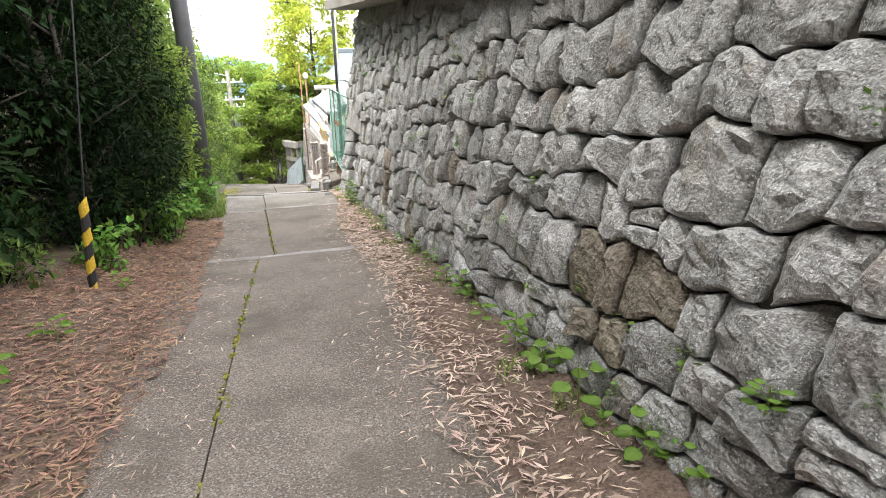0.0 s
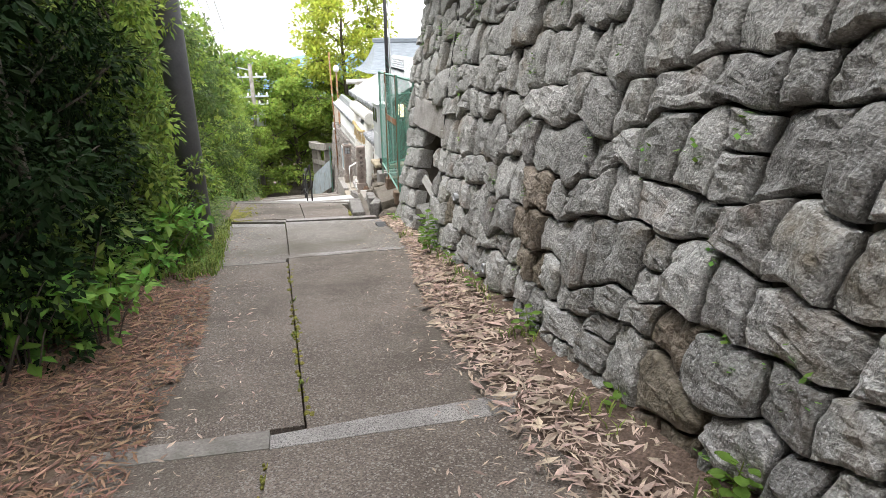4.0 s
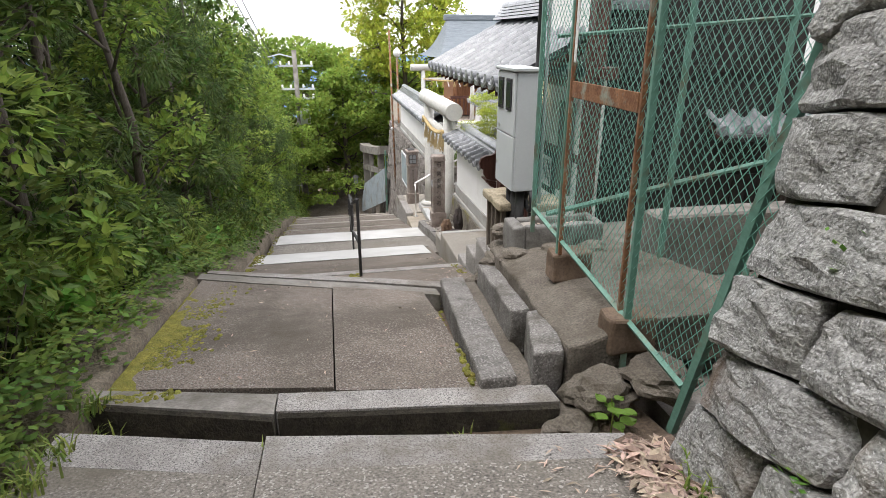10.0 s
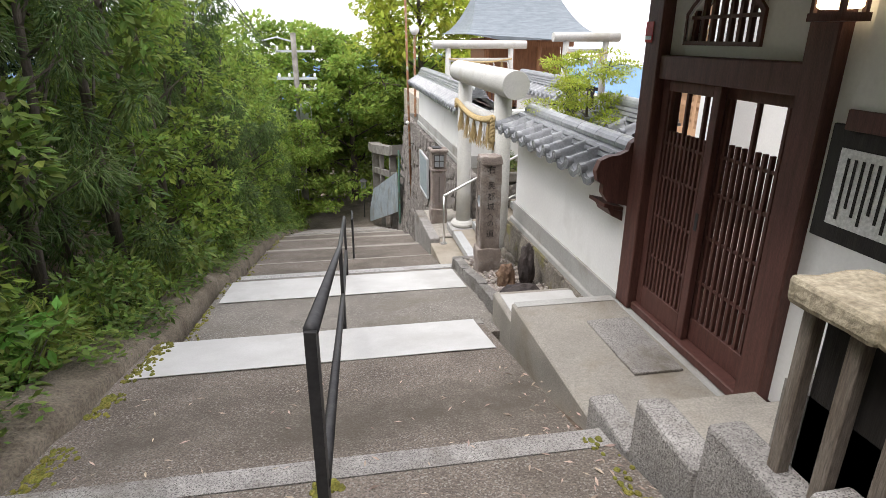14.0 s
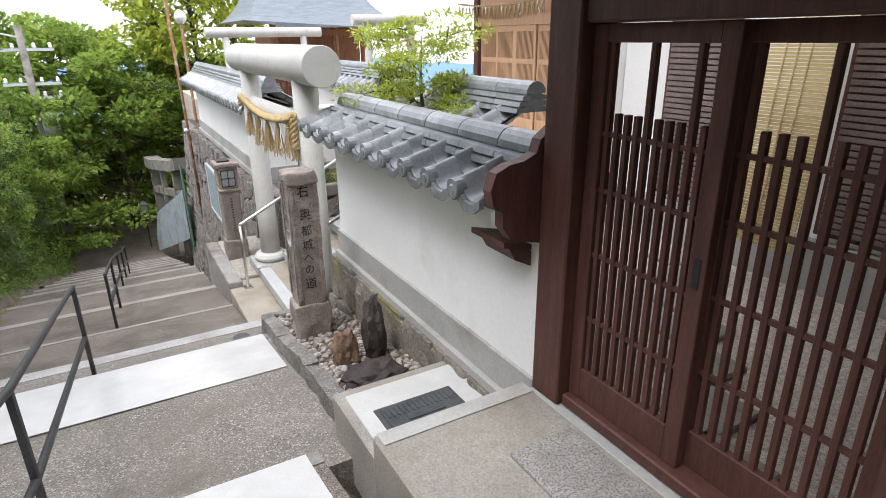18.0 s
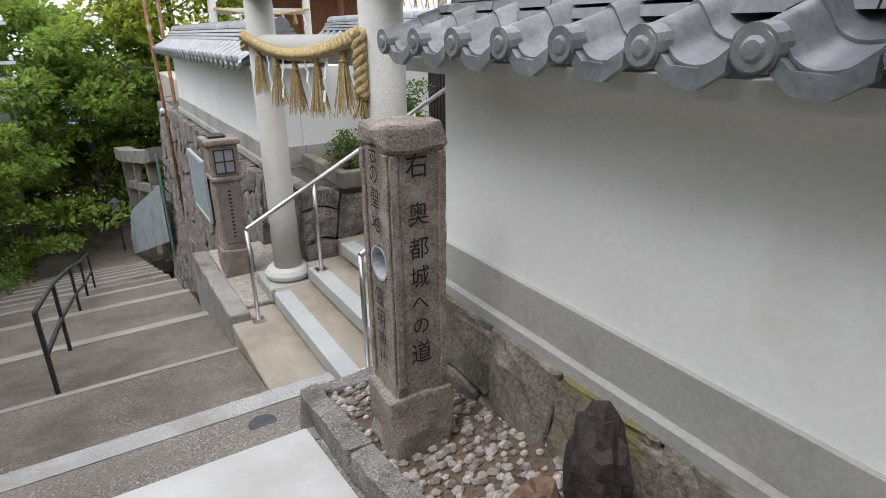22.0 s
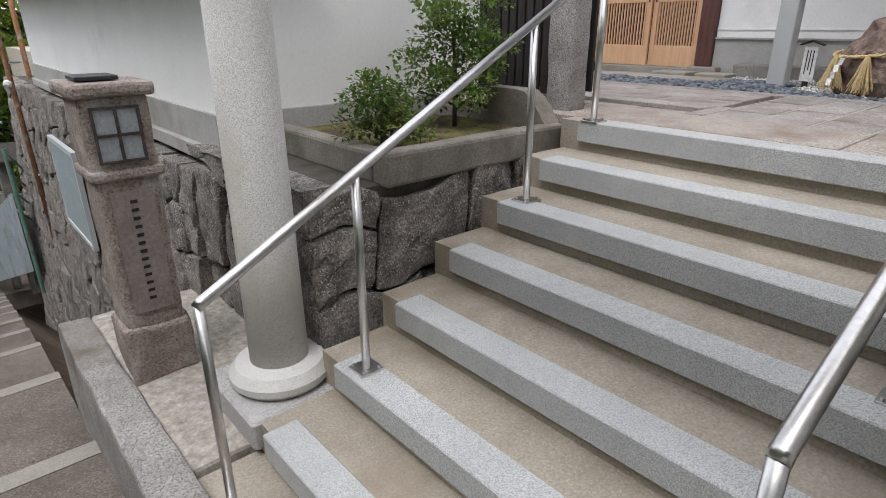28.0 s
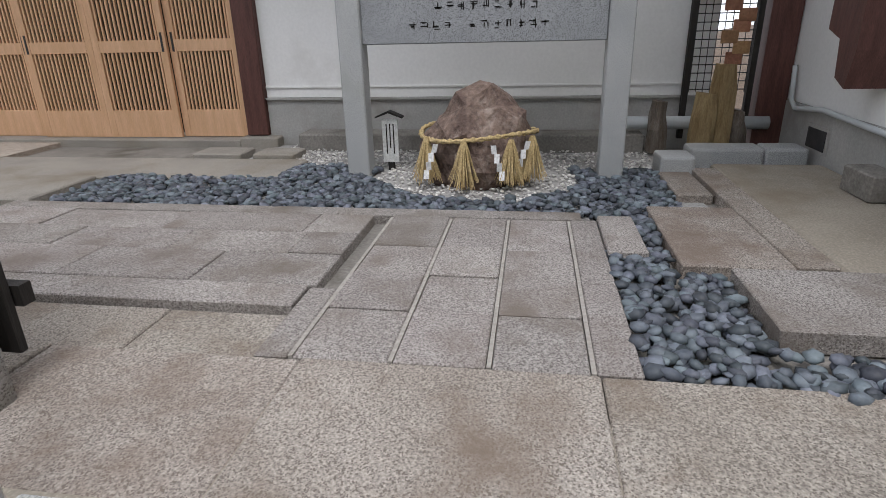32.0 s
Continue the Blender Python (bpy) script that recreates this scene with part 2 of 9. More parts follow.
M_GRANITE = surface("speckled_granite", (0.36, 0.35, 0.34), (0.48, 0.47, 0.45), scale=3, rough=0.8, bump=0.3, fine=190, fine_mix=0.4, speck=(0.17, 0.165, 0.165), speck_scale=330, speck_amount=0.2,
                    stain=(0.22, 0.19, 0.15), stain_amount=0.25)
M_GRANITE_OLD = surface("old_granite", (0.25, 0.235, 0.22), (0.40, 0.38, 0.36), scale=4, rough=0.92, bump=0.7, fine=90, fine_mix=0.4, speck=(0.13, 0.12, 0.115), speck_scale=230, speck_amount=0.2,
                        stain=(0.13, 0.11, 0.08), stain_amount=0.4, distance=0.02)
M_WHITEPAINT = surface("white_step_paint", (0.47, 0.465, 0.45), (0.56, 0.555, 0.54), scale=2.2, rough=0.75, bump=0.3, fine=80, fine_mix=0.06, stain=(0.42, 0.41, 0.39), stain_amount=0.35)
M_PLASTER = surface("white_plaster", (0.80, 0.795, 0.775), (0.86, 0.855, 0.835), scale=1.2, rough=0.9, bump=0.12, fine=40, fine_mix=0.04, stain=(0.74, 0.73, 0.70), stain_amount=0.1)
M_GREYPLASTER = surface("grey_cement_skirting", (0.36, 0.36, 0.34), (0.44, 0.43, 0.41), scale=2, rough=0.9, bump=0.25, fine=60, fine_mix=0.12, stain=(0.27, 0.25, 0.22), stain_amount=0.35)
M_TILE = surface("grey_roof_tile", (0.14, 0.148, 0.16), (0.26, 0.27, 0.285), scale=5, rough=0.28, bump=0.2, fine=50, fine_mix=0.2, stain=(0.34, 0.35, 0.355), stain_amount=0.3, stain_scale=9, per_object=0.15, spec=0.7)
M_DARKWOOD = surface("dark_brown_wood", (0.075, 0.031, 0.025), (0.13, 0.055, 0.044), scale=4, rough=0.55, bump=0.2, fine=40, fine_mix=0.3, stretch=(6, 6, 0.7))
M_BLACKWOOD = surface("charred_wood", (0.012, 0.010, 0.010), (0.03, 0.026, 0.022), scale=4, rough=0.7, bump=0.3, fine=40, fine_mix=0.3, stretch=(6, 6, 0.7))
M_OLDWOOD = surface("weathered_grey_wood", (0.10, 0.075, 0.055), (0.22, 0.19, 0.16), scale=3, rough=0.9, bump=0.5, fine=30, fine_mix=0.4, stretch=(8, 8, 0.8))
M_PALEWOOD = surface("pale_cypress_wood", (0.60, 0.36, 0.20), (0.72, 0.46, 0.28), scale=3, rough=0.6, bump=0.1, fine=40, fine_mix=0.12, stretch=(6, 6, 0.5))
M_TORII = surface("pale_granite_torii", (0.52, 0.51, 0.48), (0.62, 0.61, 0.57), scale=2.0, rough=0.75, bump=0.12, fine=190, fine_mix=0.3, speck=(0.38, 0.38, 0.375), speck_scale=320, speck_amount=0.18,
                  stain=(0.42, 0.39, 0.32), stain_amount=0.2)
M_PINKSTONE = surface("carved_pillar_stone", (0.215, 0.175, 0.152), (0.345, 0.29, 0.255), scale=5, rough=0.93, bump=1.0, fine=85, fine_mix=0.45, speck=(0.15, 0.125, 0.11), speck_scale=150, speck_amount=0.1,
                      stain=(0.40, 0.38, 0.36), stain_amount=0.25, stain_scale=5, distance=0.012)
M_INK = surface("carved_letter", (0.012, 0.011, 0.01), (0.03, 0.027, 0.025), rough=0.9, bump=0)
M_STEEL = surface("stainless_steel", (0.55, 0.54, 0.52), (0.62, 0.61, 0.60), scale=8, rough=0.3, bump=0.05, fine=90, fine_mix=0.1, metal=1.0)
M_BLACKIRON = surface("black_painted_iron", (0.018, 0.018, 0.02), (0.04, 0.038, 0.038), scale=8, rough=0.5, bump=0.15, fine=60, fine_mix=0.3)
M_CASTIRON = surface("grey_cast_iron", (0.035, 0.039, 0.042), (0.075, 0.08, 0.083), scale=8, rough=0.5, bump=0.3, fine=80, fine_mix=0.3)
M_GREENPAINT = surface("green_painted_steel", (0.10, 0.22, 0.17), (0.16, 0.31, 0.25), scale=5, rough=0.55, bump=0.1, fine=50, fine_mix=0.15, stain=(0.16, 0.08, 0.04), stain_amount=0.3, stain_scale=4)
M_GREENWIRE = surface("green_coated_wire", (0.09, 0.27, 0.20), (0.14, 0.34, 0.27), rough=0.45, bump=0)
M_RUST = surface("rusty_steel", (0.16, 0.07, 0.035), (0.28, 0.14, 0.07), scale=9, rough=0.9, bump=0.4, fine=60, fine_mix=0.4, stain=(0.30, 0.36, 0.30), stain_amount=0.3, stain_scale=7)
M_CABINET = surface("light_grey_enamel", (0.50, 0.53, 0.54), (0.56, 0.585, 0.59), scale=1.5, rough=0.42, bump=0.03, fine=60, fine_mix=0.03, stain=(0.40, 0.42, 0.40), stain_amount=0.15)
M_SOIL = surface("brown_soil", (0.09, 0.065, 0.045), (0.17, 0.125, 0.09), scale=3, rough=1.0, bump=0.9, fine=40, fine_mix=0.4, distance=0.03)
M_LITTER = surface("dry_leaf_bed", (0.10, 0.068, 0.05), (0.19, 0.135, 0.105), scale=14, rough=1.0, bump=1.0, fine=70, fine_mix=0.5, distance=0.03)
M_DRYLEAF = surface("dry_bamboo_leaf", (0.36, 0.265, 0.205), (0.54, 0.43, 0.35), scale=3, rough=0.85, bump=0, per_island=0.45)
# Browner and darker leaves for the litter on the hedge side.
M_DRYLEAF_BROWN = surface("brown_litter_leaf", (0.20, 0.115, 0.075), (0.34, 0.215, 0.15), scale=3, rough=0.85, bump=0, per_island=0.45)
M_LEAF = leafy("broad_green_leaf", (0.060, 0.112, 0.022), (0.19, 0.27, 0.06), island=0.5)
M_LEAF_BRIGHT = leafy("spring_green_leaf", (0.17, 0.265, 0.045), (0.32, 0.42, 0.09), trans=0.52)
M_LEAF_YELLOW = leafy("yellow_green_leaf", (0.32, 0.40, 0.05), (0.50, 0.54, 0.10), trans=0.45)
# Deep shade under the trees is put into this leaf colour.
M_LEAF_SHADED = leafy("shade_dark_evergreen_leaf", (0.006, 0.014, 0.0045), (0.016, 0.034, 0.009), trans=0.06, rough=0.7, spec=0.06)
M_BARK = surface("tree_bark", (0.06, 0.05, 0.04), (0.13, 0.11, 0.09), scale=6, rough=1.0, bump=0.9, fine=30, fine_mix=0.4, stretch=(3, 3, 0.6))
M_KERB = surface("coarse_dark_granite", (0.13, 0.122, 0.113), (0.25, 0.236, 0.22), scale=5, rough=0.95, bump=1.0, fine=80, fine_mix=0.55, speck=(0.34, 0.325, 0.305), speck_scale=120, speck_amount=0.12, stain=(0.075, 0.065, 0.05), stain_amount=0.4, stain_scale=3, distance=0.015)
# ---- shaping helpers ----
def rough(mb, amount, freq, seed=0.0):
    """Shifts points of a mesh by smooth noise, for hewn stone and soil."""
    out = []
    for q in mb.v:
        w = Vector(q) * freq + Vector((seed, seed * 2, seed * 3))
        out.append((q[0] + amount * noise.noise(w), q[1] + amount * noise.noise(w + Vector((31, 0, 0))), q[2] + amount * noise.noise(w + Vector((0, 47, 0)))))
    mb.v = out
    return mb


def grid_box(x0, x1, y0, y1, z0, z1, n):
    """A block whose sides are cut into cells of about n metres."""
    b = bmesh.new()
    bmesh.ops.create_cube(b, size=1.0)
    for v in b.verts:
        v.co = Vector(((x0 + x1) / 2 + v.co.x * (x1 - x0), (y0 + y1) / 2 + v.co.y * (y1 - y0), (z0 + z1) / 2 + v.co.z * (z1 - z0)))
    bmesh.ops.bevel(b, geom=list(b.edges), offset=min(0.02, 0.3 * min(x1 - x0, y1 - y0, z1 - z0)), segments=2, profile=0.5, affect="EDGES")
    for _ in range(5):
        es = [e for e in b.edges if e.calc_length() > n]
        if not es:
            break
        bmesh.ops.subdivide_edges(b, edges=es, cuts=1, use_grid_fill=True)
    mb = Mb()
    b.verts.index_update()
    mb.add([tuple(v.co) for v in b.verts], [tuple(v.index for v in f.verts) for f in b.faces])
    b.free()
    return mb


# ---- ground and lane ----
PROFILE = [(-8, 0.95), (0, 0.02), (5, -0.63), (6.75, -0.95), (10.45, -1.46), (13.4, -1.95), (16.4, -2.50), (20.2, -3.62), (22.8, -4.15), (26.6, -5.1), (28.3, -5.5), (32.9, -6.75), (41, -9.3), (46, -9.8), (60, -15), (90, -24)]


def lane_z(y):
    return float(np.interp(y, [p[0] for p in PROFILE], [p[1] for p in PROFILE]))


def ground_z(x, y):
    """The hillside on which the lane lies: banked up on the hedge side, falling away beyond."""
    z = lane_z(y) - 0.16
    if x < -0.9:
        z += 0.11 * min(1.0, max(0.0, (13.6 - y) * 2))
        # The steep outer rise is added to shut out sky behind the hedge.
        rise = min(-0.9 - x, 9.0)
        z += 0.22 * min(rise, 2.6) + float(np.interp(y, [-10, 34, 42], [0.85, 0.85, 0.1])) * max(0.0, rise - 2.6) + 0.10 * noise.noise(Vector((x * 0.7, y * 0.7, 0)))
    return z


gx = [-260, -120, -60, -30, -16, -10, -7, -5, -4, -3.2, -2.6, -2.1, -1.7, -1.4, -1.15, -0.95, -0.7, 0.5, 2.0, 3.0, 9, 20, 40, 90, 260]
gy = [-40, -20, -12] + [-8 + 0.8 * i for i in range(68)] + [50, 56, 64, 75, 90, 130, 200, 320]
gb = Mb()
for y in gy:
    for x in gx:
        far = max(0.0, y - 60) * 0.12
        z = ground_z(x, y) if abs(x) < 30 else ground_z(math.copysign(9, x), y) - 0.05 * (abs(x) - 30)
        if x >= 3.0:
            z = min(z, lane_z(y) - 0.3) - (1.2 if y > 9 and x < 10 else 0.4)
        if y > 90:
            z = -24.0 - (y - 90) * 0.07
        gb.v.append((x, y, z))
nx = len(gx)
gb.f = [(j * nx + i, j * nx + i + 1, (j + 1) * nx + i + 1, (j + 1) * nx + i) for j in range(len(gy) - 1) for i in range(nx - 1)]
tagged(part("ground", gb, M_SOIL, smooth=True), "brown soil hillside that falls towards the town", "ground", kind="structure")

lane = thing("pavement", (0.6, 0, 0), "stepped concrete lane with granite edgings going downhill", "lane", kind="structure")
XL, XR = -0.82, 2.25


SLABS = []


def top_z(x, y):
    """Height of the lane's surface at a place, or far below where no slab lies."""
    z = -99.0
    for x0, x1, ys, zs in SLABS:
        if x0 <= x <= x1 and ys[0] <= y <= ys[-1]:
            z = max(z, float(np.interp(y, ys, zs)))
    return z


def slab(name, pts, x0, x1, mat, thick=0.35, label="", skew=0.0, shear=0.0):
    """A piece of lane with a top that follows (y, z) points; skew moves its far edge along y from left to right."""
    mb = Mb()
    at = lambda e, y: e(y) if callable(e) else e
    f0, f1 = x0, x1
    x0, x1 = at(f0, pts[len(pts) // 2][0]), at(f1, pts[len(pts) // 2][0])
    SLABS.append((x0, x1, [p[0] for p in pts], [p[1] for p in pts]))
    n = len(pts)
    top = []
    for k, (y, z) in enumerate(pts):
        x0, x1 = at(f0, y), at(f1, y)
        for x in [x0 + (x1 - x0) * i / 8 for i in range(9)]:
            yy = y + (skew if k == n - 1 else shear) * (0.5 - (x - x0) / (x1 - x0))
            top.append((x, yy, z + 0.006 * noise.noise(Vector((x * 1.7, yy * 1.7, 3)))))
    bot = [(x, y, z - thick) for x, y, z in top]
    mb.v = top + bot
    w, m = 9, len(top)
    for k in range(n - 1):
        for i in range(w - 1):
            a = k * w + i
            mb.f.append((a, a + 1, a + w + 1, a + w))
            mb.f.append((m + a, m + a + w, m + a + w + 1, m + a + 1))
    for i in range(w - 1):
        mb.f.append((i, m + i, m + i + 1, i + 1))
        a = (n - 1) * w + i
        mb.f.append((a, a + 1, m + a + 1, m + a))
    for k in range(n - 1):
        a, b = k * w, k * w + w - 1
        mb.f.append((a, a + w, m + a + w, m + a))
        mb.f.append((b, m + b, m + b + w, b + w))
    return part(name, mb, mat, lane, label)


# upper slope, cast in two strips along a joint that runs askew
JX = lambda y: -0.64 + 0.073 * y
slab("slab", [(-8, 0.95), (-3, 0.37), (0, 0.02), (2.5, -0.3), (5, -0.63), (6.66, -0.93)], lambda y: JX(y) + 0.006, 1.75, M_ASPHALT, skew=0.1)
slab("slab", [(-8, 0.945), (-3, 0.365), (0, 0.012), (2.5, -0.308), (5, -0.638), (6.80, -0.966)], -0.98, lambda y: JX(y) - 0.006, M_ASPHALT, skew=0.08)
slab("joint_band", [(6.665, -0.93), (6.86, -0.965)], -0.15, 1.72, M_GRANITE_OLD, shear=0.1)
slab("joint_band", [(6.805, -0.965), (6.96, -0.985)], -0.98, -0.155, M_OLDCONC, shear=0.08, skew=0.06)
slab("slab", [(6.865, -0.975), (8.6, -1.2), (10.50, -1.455)], 0.026, 1.85, M_ASPHALT, skew=0.1)
slab("slab", [(6.965, -0.998), (8.6, -1.21), (10.52, -1.465)], -0.9, 0.014, M_ASPHALT, skew=0.1, shear=0.05)
slab("joint_band", [(10.505, -1.452), (10.66, -1.475)], 0.0, 1.85, M_GRANITE_OLD, shear=0.1, skew=0.1)
slab("joint_band", [(10.525, -1.462), (10.65, -1.482)], -0.9, -0.006, M_OLDCONC, shear=0.1, skew=0.1)
slab("slab", [(10.67, -1.50), (12, -1.70), (12.97, -1.862)], 0.045, 1.75, M_LANECONC, skew=0.25, shear=0.1)
slab("slab", [(10.66, -1.505), (12, -1.71), (13.22, -1.89)], -0.9, 0.033, M_LANECONC, skew=0.25, shear=0.1)
# the open gutter across the lane, between a worn edging and a granite one
slab("edging", [(12.975, -1.865), (13.22, -1.905)], 0.045, 1.65, M_GRANITE_OLD, skew=0.3, shear=0.25)
slab("edging", [(13.225, -1.893), (13.48, -1.925)], -0.9, 0.033, M_GRANITE_OLD, skew=0.25, shear=0.25)
slab("gutter", [(12.7, -2.01), (14.3, -2.29)], -1.3, 2.0, M_OLDCONC, 0.2)
slab("edging", [(13.545, -1.972), (13.745, -2.0)], 0.06, 1.50, M_GRANITE_OLD, 0.25, skew=0.2, shear=0.2)
slab("edging", [(13.79, -1.985), (13.99, -2.02)], -0.95, 0.05, M_OLDCONC, 0.25, skew=0.24, shear=0.30)
# Mossy grime on the gutter faces, its colour also darkened for the shade there.
M_MOSS_SHADE = surface("mossy_grime_with_shade", (0.018, 0.016, 0.012), (0.06, 0.052, 0.038), scale=9, rough=0.95, bump=1.0, fine=60, fine_mix=0.5, moss=(0.07, 0.075, 0.02), moss_amount=0.35, distance=0.02)
slab("damp_face", [(13.522, -2.0), (13.543, -1.985)], 0.07, 1.49, M_MOSS_SHADE, 0.25, "grimy mossy gutter face with shade in its colour", skew=0.2, shear=0.2)
slab("damp_face", [(13.765, -2.01), (13.787, -1.998)], -0.94, 0.04, M_MOSS_SHADE, 0.25, "grimy mossy gutter face with shade in its colour", skew=0.30, shear=0.30)
slab("landing", [(14.0, -2.03), (15.2, -2.215), (16.25, -2.375)], -0.85, 0.352, M_ASPHALT, skew=0.43, shear=0.22)
slab("landing", [(13.765, -2.008), (15, -2.19), (15.87, -2.345)], 0.362, 1.15, M_ASPHALT, skew=0.28, shear=0.12)
slab("edging", [(16.085, -2.365), (16.28, -2.39)], -0.9, 1.30, M_OLDCONC, 0.25, skew=0.80, shear=0.80)
slab("edging", [(16.285, -2.388), (16.45, -2.415)], -0.85, 1.42, M_GRANITE_OLD, 0.25, skew=0.74, shear=0.80)
STEPS = [
    (15.7, -2.50, 17.60, -2.90, 17.76, M_ASPHALT, M_GRANITE_OLD, 0), (17.78, -3.07, 20.08, -3.53, 20.21, M_ASPHALT, M_OLDCONC, 0.80), (20.23, -3.70, 22.62, -4.07, 22.76, M_LANECONC, M_OLDCONC, 0.94),
    (22.78, -4.22, 23.42, -4.33, 23.62, M_LANECONC, M_GRANITE, 0), (23.64, -4.48, 24.85, -4.66, 24.95, M_ASPHALT, M_CONCRETE, 0), (24.97, -4.72, 26.45, -5.02, 26.62, M_ASPHALT, M_CONCRETE, 0),
    (26.64, -5.12, 28.15, -5.40, 28.32, M_ASPHALT, M_CONCRETE, 0)]
y, z = 28.34, -5.56
while y < 40.5:
    STEPS.append((y, z, y + 1.4, z - 0.26, y + 1.55, M_ASPHALT, M_CONCRETE if len(STEPS) % 2 else M_GRANITE_OLD, 0))
    y, z = y + 1.57, z - 0.26 - 0.225
for y0, z0, y1, z1, y2, m1, m2, white in STEPS:
    xr = XR if y0 > 17.9 else 1.95
    if 22.5 < y0 < 25:
        xr = 2.24 if y0 > 23.5 else 2.62
    xl = -0.9 if y0 < 18 else -0.78
    slab("tread", [(y0, z0), ((y0 + y1) / 2, (z0 + z1) / 2), (y1, z1)], xl, xr, m1)
    slab("edging", [(y1 + 0.004, z1 + 0.004), (y2, z1 - 0.018)], xl, xr, m2)
    if white:
        yw = y2 - white
        zw = lambda q: float(np.interp(q, [y0, y1, y1 + 0.004, y2], [z0, z1, z1 + 0.004, z1 - 0.018])) + 0.012
        slab("white_stripe", [(yw, zw(yw)), ((yw + y1) / 2, zw((yw + y1) / 2)), (y1, zw(y1)), (y2 - 0.01, zw(y2 - 0.01))], xl + 0.08, xr - 0.07, M_WHITEPAINT, 0.006, "white painted band")
road = Mb()
road.box(-30, 22, 41.2, 47.5, -9.9, -9.42)
tagged(part("road", road, M_ASPHALT), "grey asphalt road across the foot of the lane", "road", kind="structure")
# ---- battered dry-stone retaining wall ----
def wall_face(y, z):
    """x of the wall's face at a place along the lane and a height."""
    base = float(np.interp(y, [-3, 1.5, 5.5, 9, 12.8], [1.32, 1.40, 1.52, 1.66, 1.70]))
    return base + 0.17 * (z - lane_z(y))


def courses(u0, u1, low, high, row, rng, holes=(), wide=1.1, wave=0.36):
    """Rough courses of squared stones: each is a map from (s, t) in 0..1 to a place (u, v) on the face. Beds wander, joints lean, and some stones are split."""
    ph = [rng.uniform(0, 50) for _ in range(40)]
    beds, v = [], -0.35
    while v < 4.9:
        beds.append(v)
        v += row * rng.uniform(0.72, 1.28)
    bed = lambda k, u: beds[k] + row * wave * (noise.noise(Vector((u * 1.1 / row * 0.5, ph[k % 40], 0))) * 1.3 + 0.6 * noise.noise(Vector((u * 1.6 / row, ph[k % 40], 7))))
    cells = []
    for k in range(len(beds) - 1):
        a = u0 - rng.uniform(0.1, 1.2) * row
        la = rng.uniform(-0.12, 0.12) * row
        while a < u1:
            b = a + row * wide * rng.choice((0.62, 0.8, 0.95, 1.05, 1.2, 1.55)) * rng.uniform(0.9, 1.1)
            lb = rng.uniform(-0.2, 0.2) * row
            cut = rng.uniform(0.38, 0.62) if rng.random() < 0.07 else None
            for t0, t1 in (((0, 1),) if cut is None else ((0, cut), (cut, 1))):
                cu, cv = (a + b) / 2, (bed(k, (a + b) / 2) + bed(k + 1, (a + b) / 2)) / 2
                box = [u0, u1, -9.0, 9.0]
                inside = False
                for h0, h1, g0, g1 in holes:
                    side = max((h0 - cu, 1, h0), (cu - h1, 0, h1), (g0 - cv, 3, g0), (cv - g1, 2, g1))
                    if side[0] < 0 and min(cu - h0, h1 - cu, cv - g0, g1 - cv) > 0.12:
                        inside = True
                    if not (b < h0 or a > h1 or cv + row < g0 or cv - row > g1):
                        box[side[1]] = min(box[side[1]], side[2]) if side[1] in (1, 3) else max(box[side[1]], side[2])

                def at(p, q, a=a, b=b, la=la, lb=lb, t0=t0, t1=t1, k=k, box=tuple(box)):
                    q = t0 + (t1 - t0) * q
                    u = (a + la * (q - 0.5)) * (1 - p) + (b + lb * (q - 0.5)) * p
                    u = min(max(u, box[0]), box[1])
                    v = bed(k, u) * (1 - q) + bed(k + 1, u) * q
                    return u, min(max(v, low(u) - 0.1, box[2]), high(u), box[3])

                w, h = at(1, 0.5)[0] - at(0, 0.5)[0], at(0.5, 1)[1] - at(0.5, 0)[1]
                if not inside and w > 0.09 and h > 0.07:
                    cells.append(at)
            a, la = b, lb
    return cells


STEP_GRID = (-1.0, -0.95, -0.82, -0.52, -0.26, 0.0, 0.26, 0.52, 0.82, 0.95, 1.0)


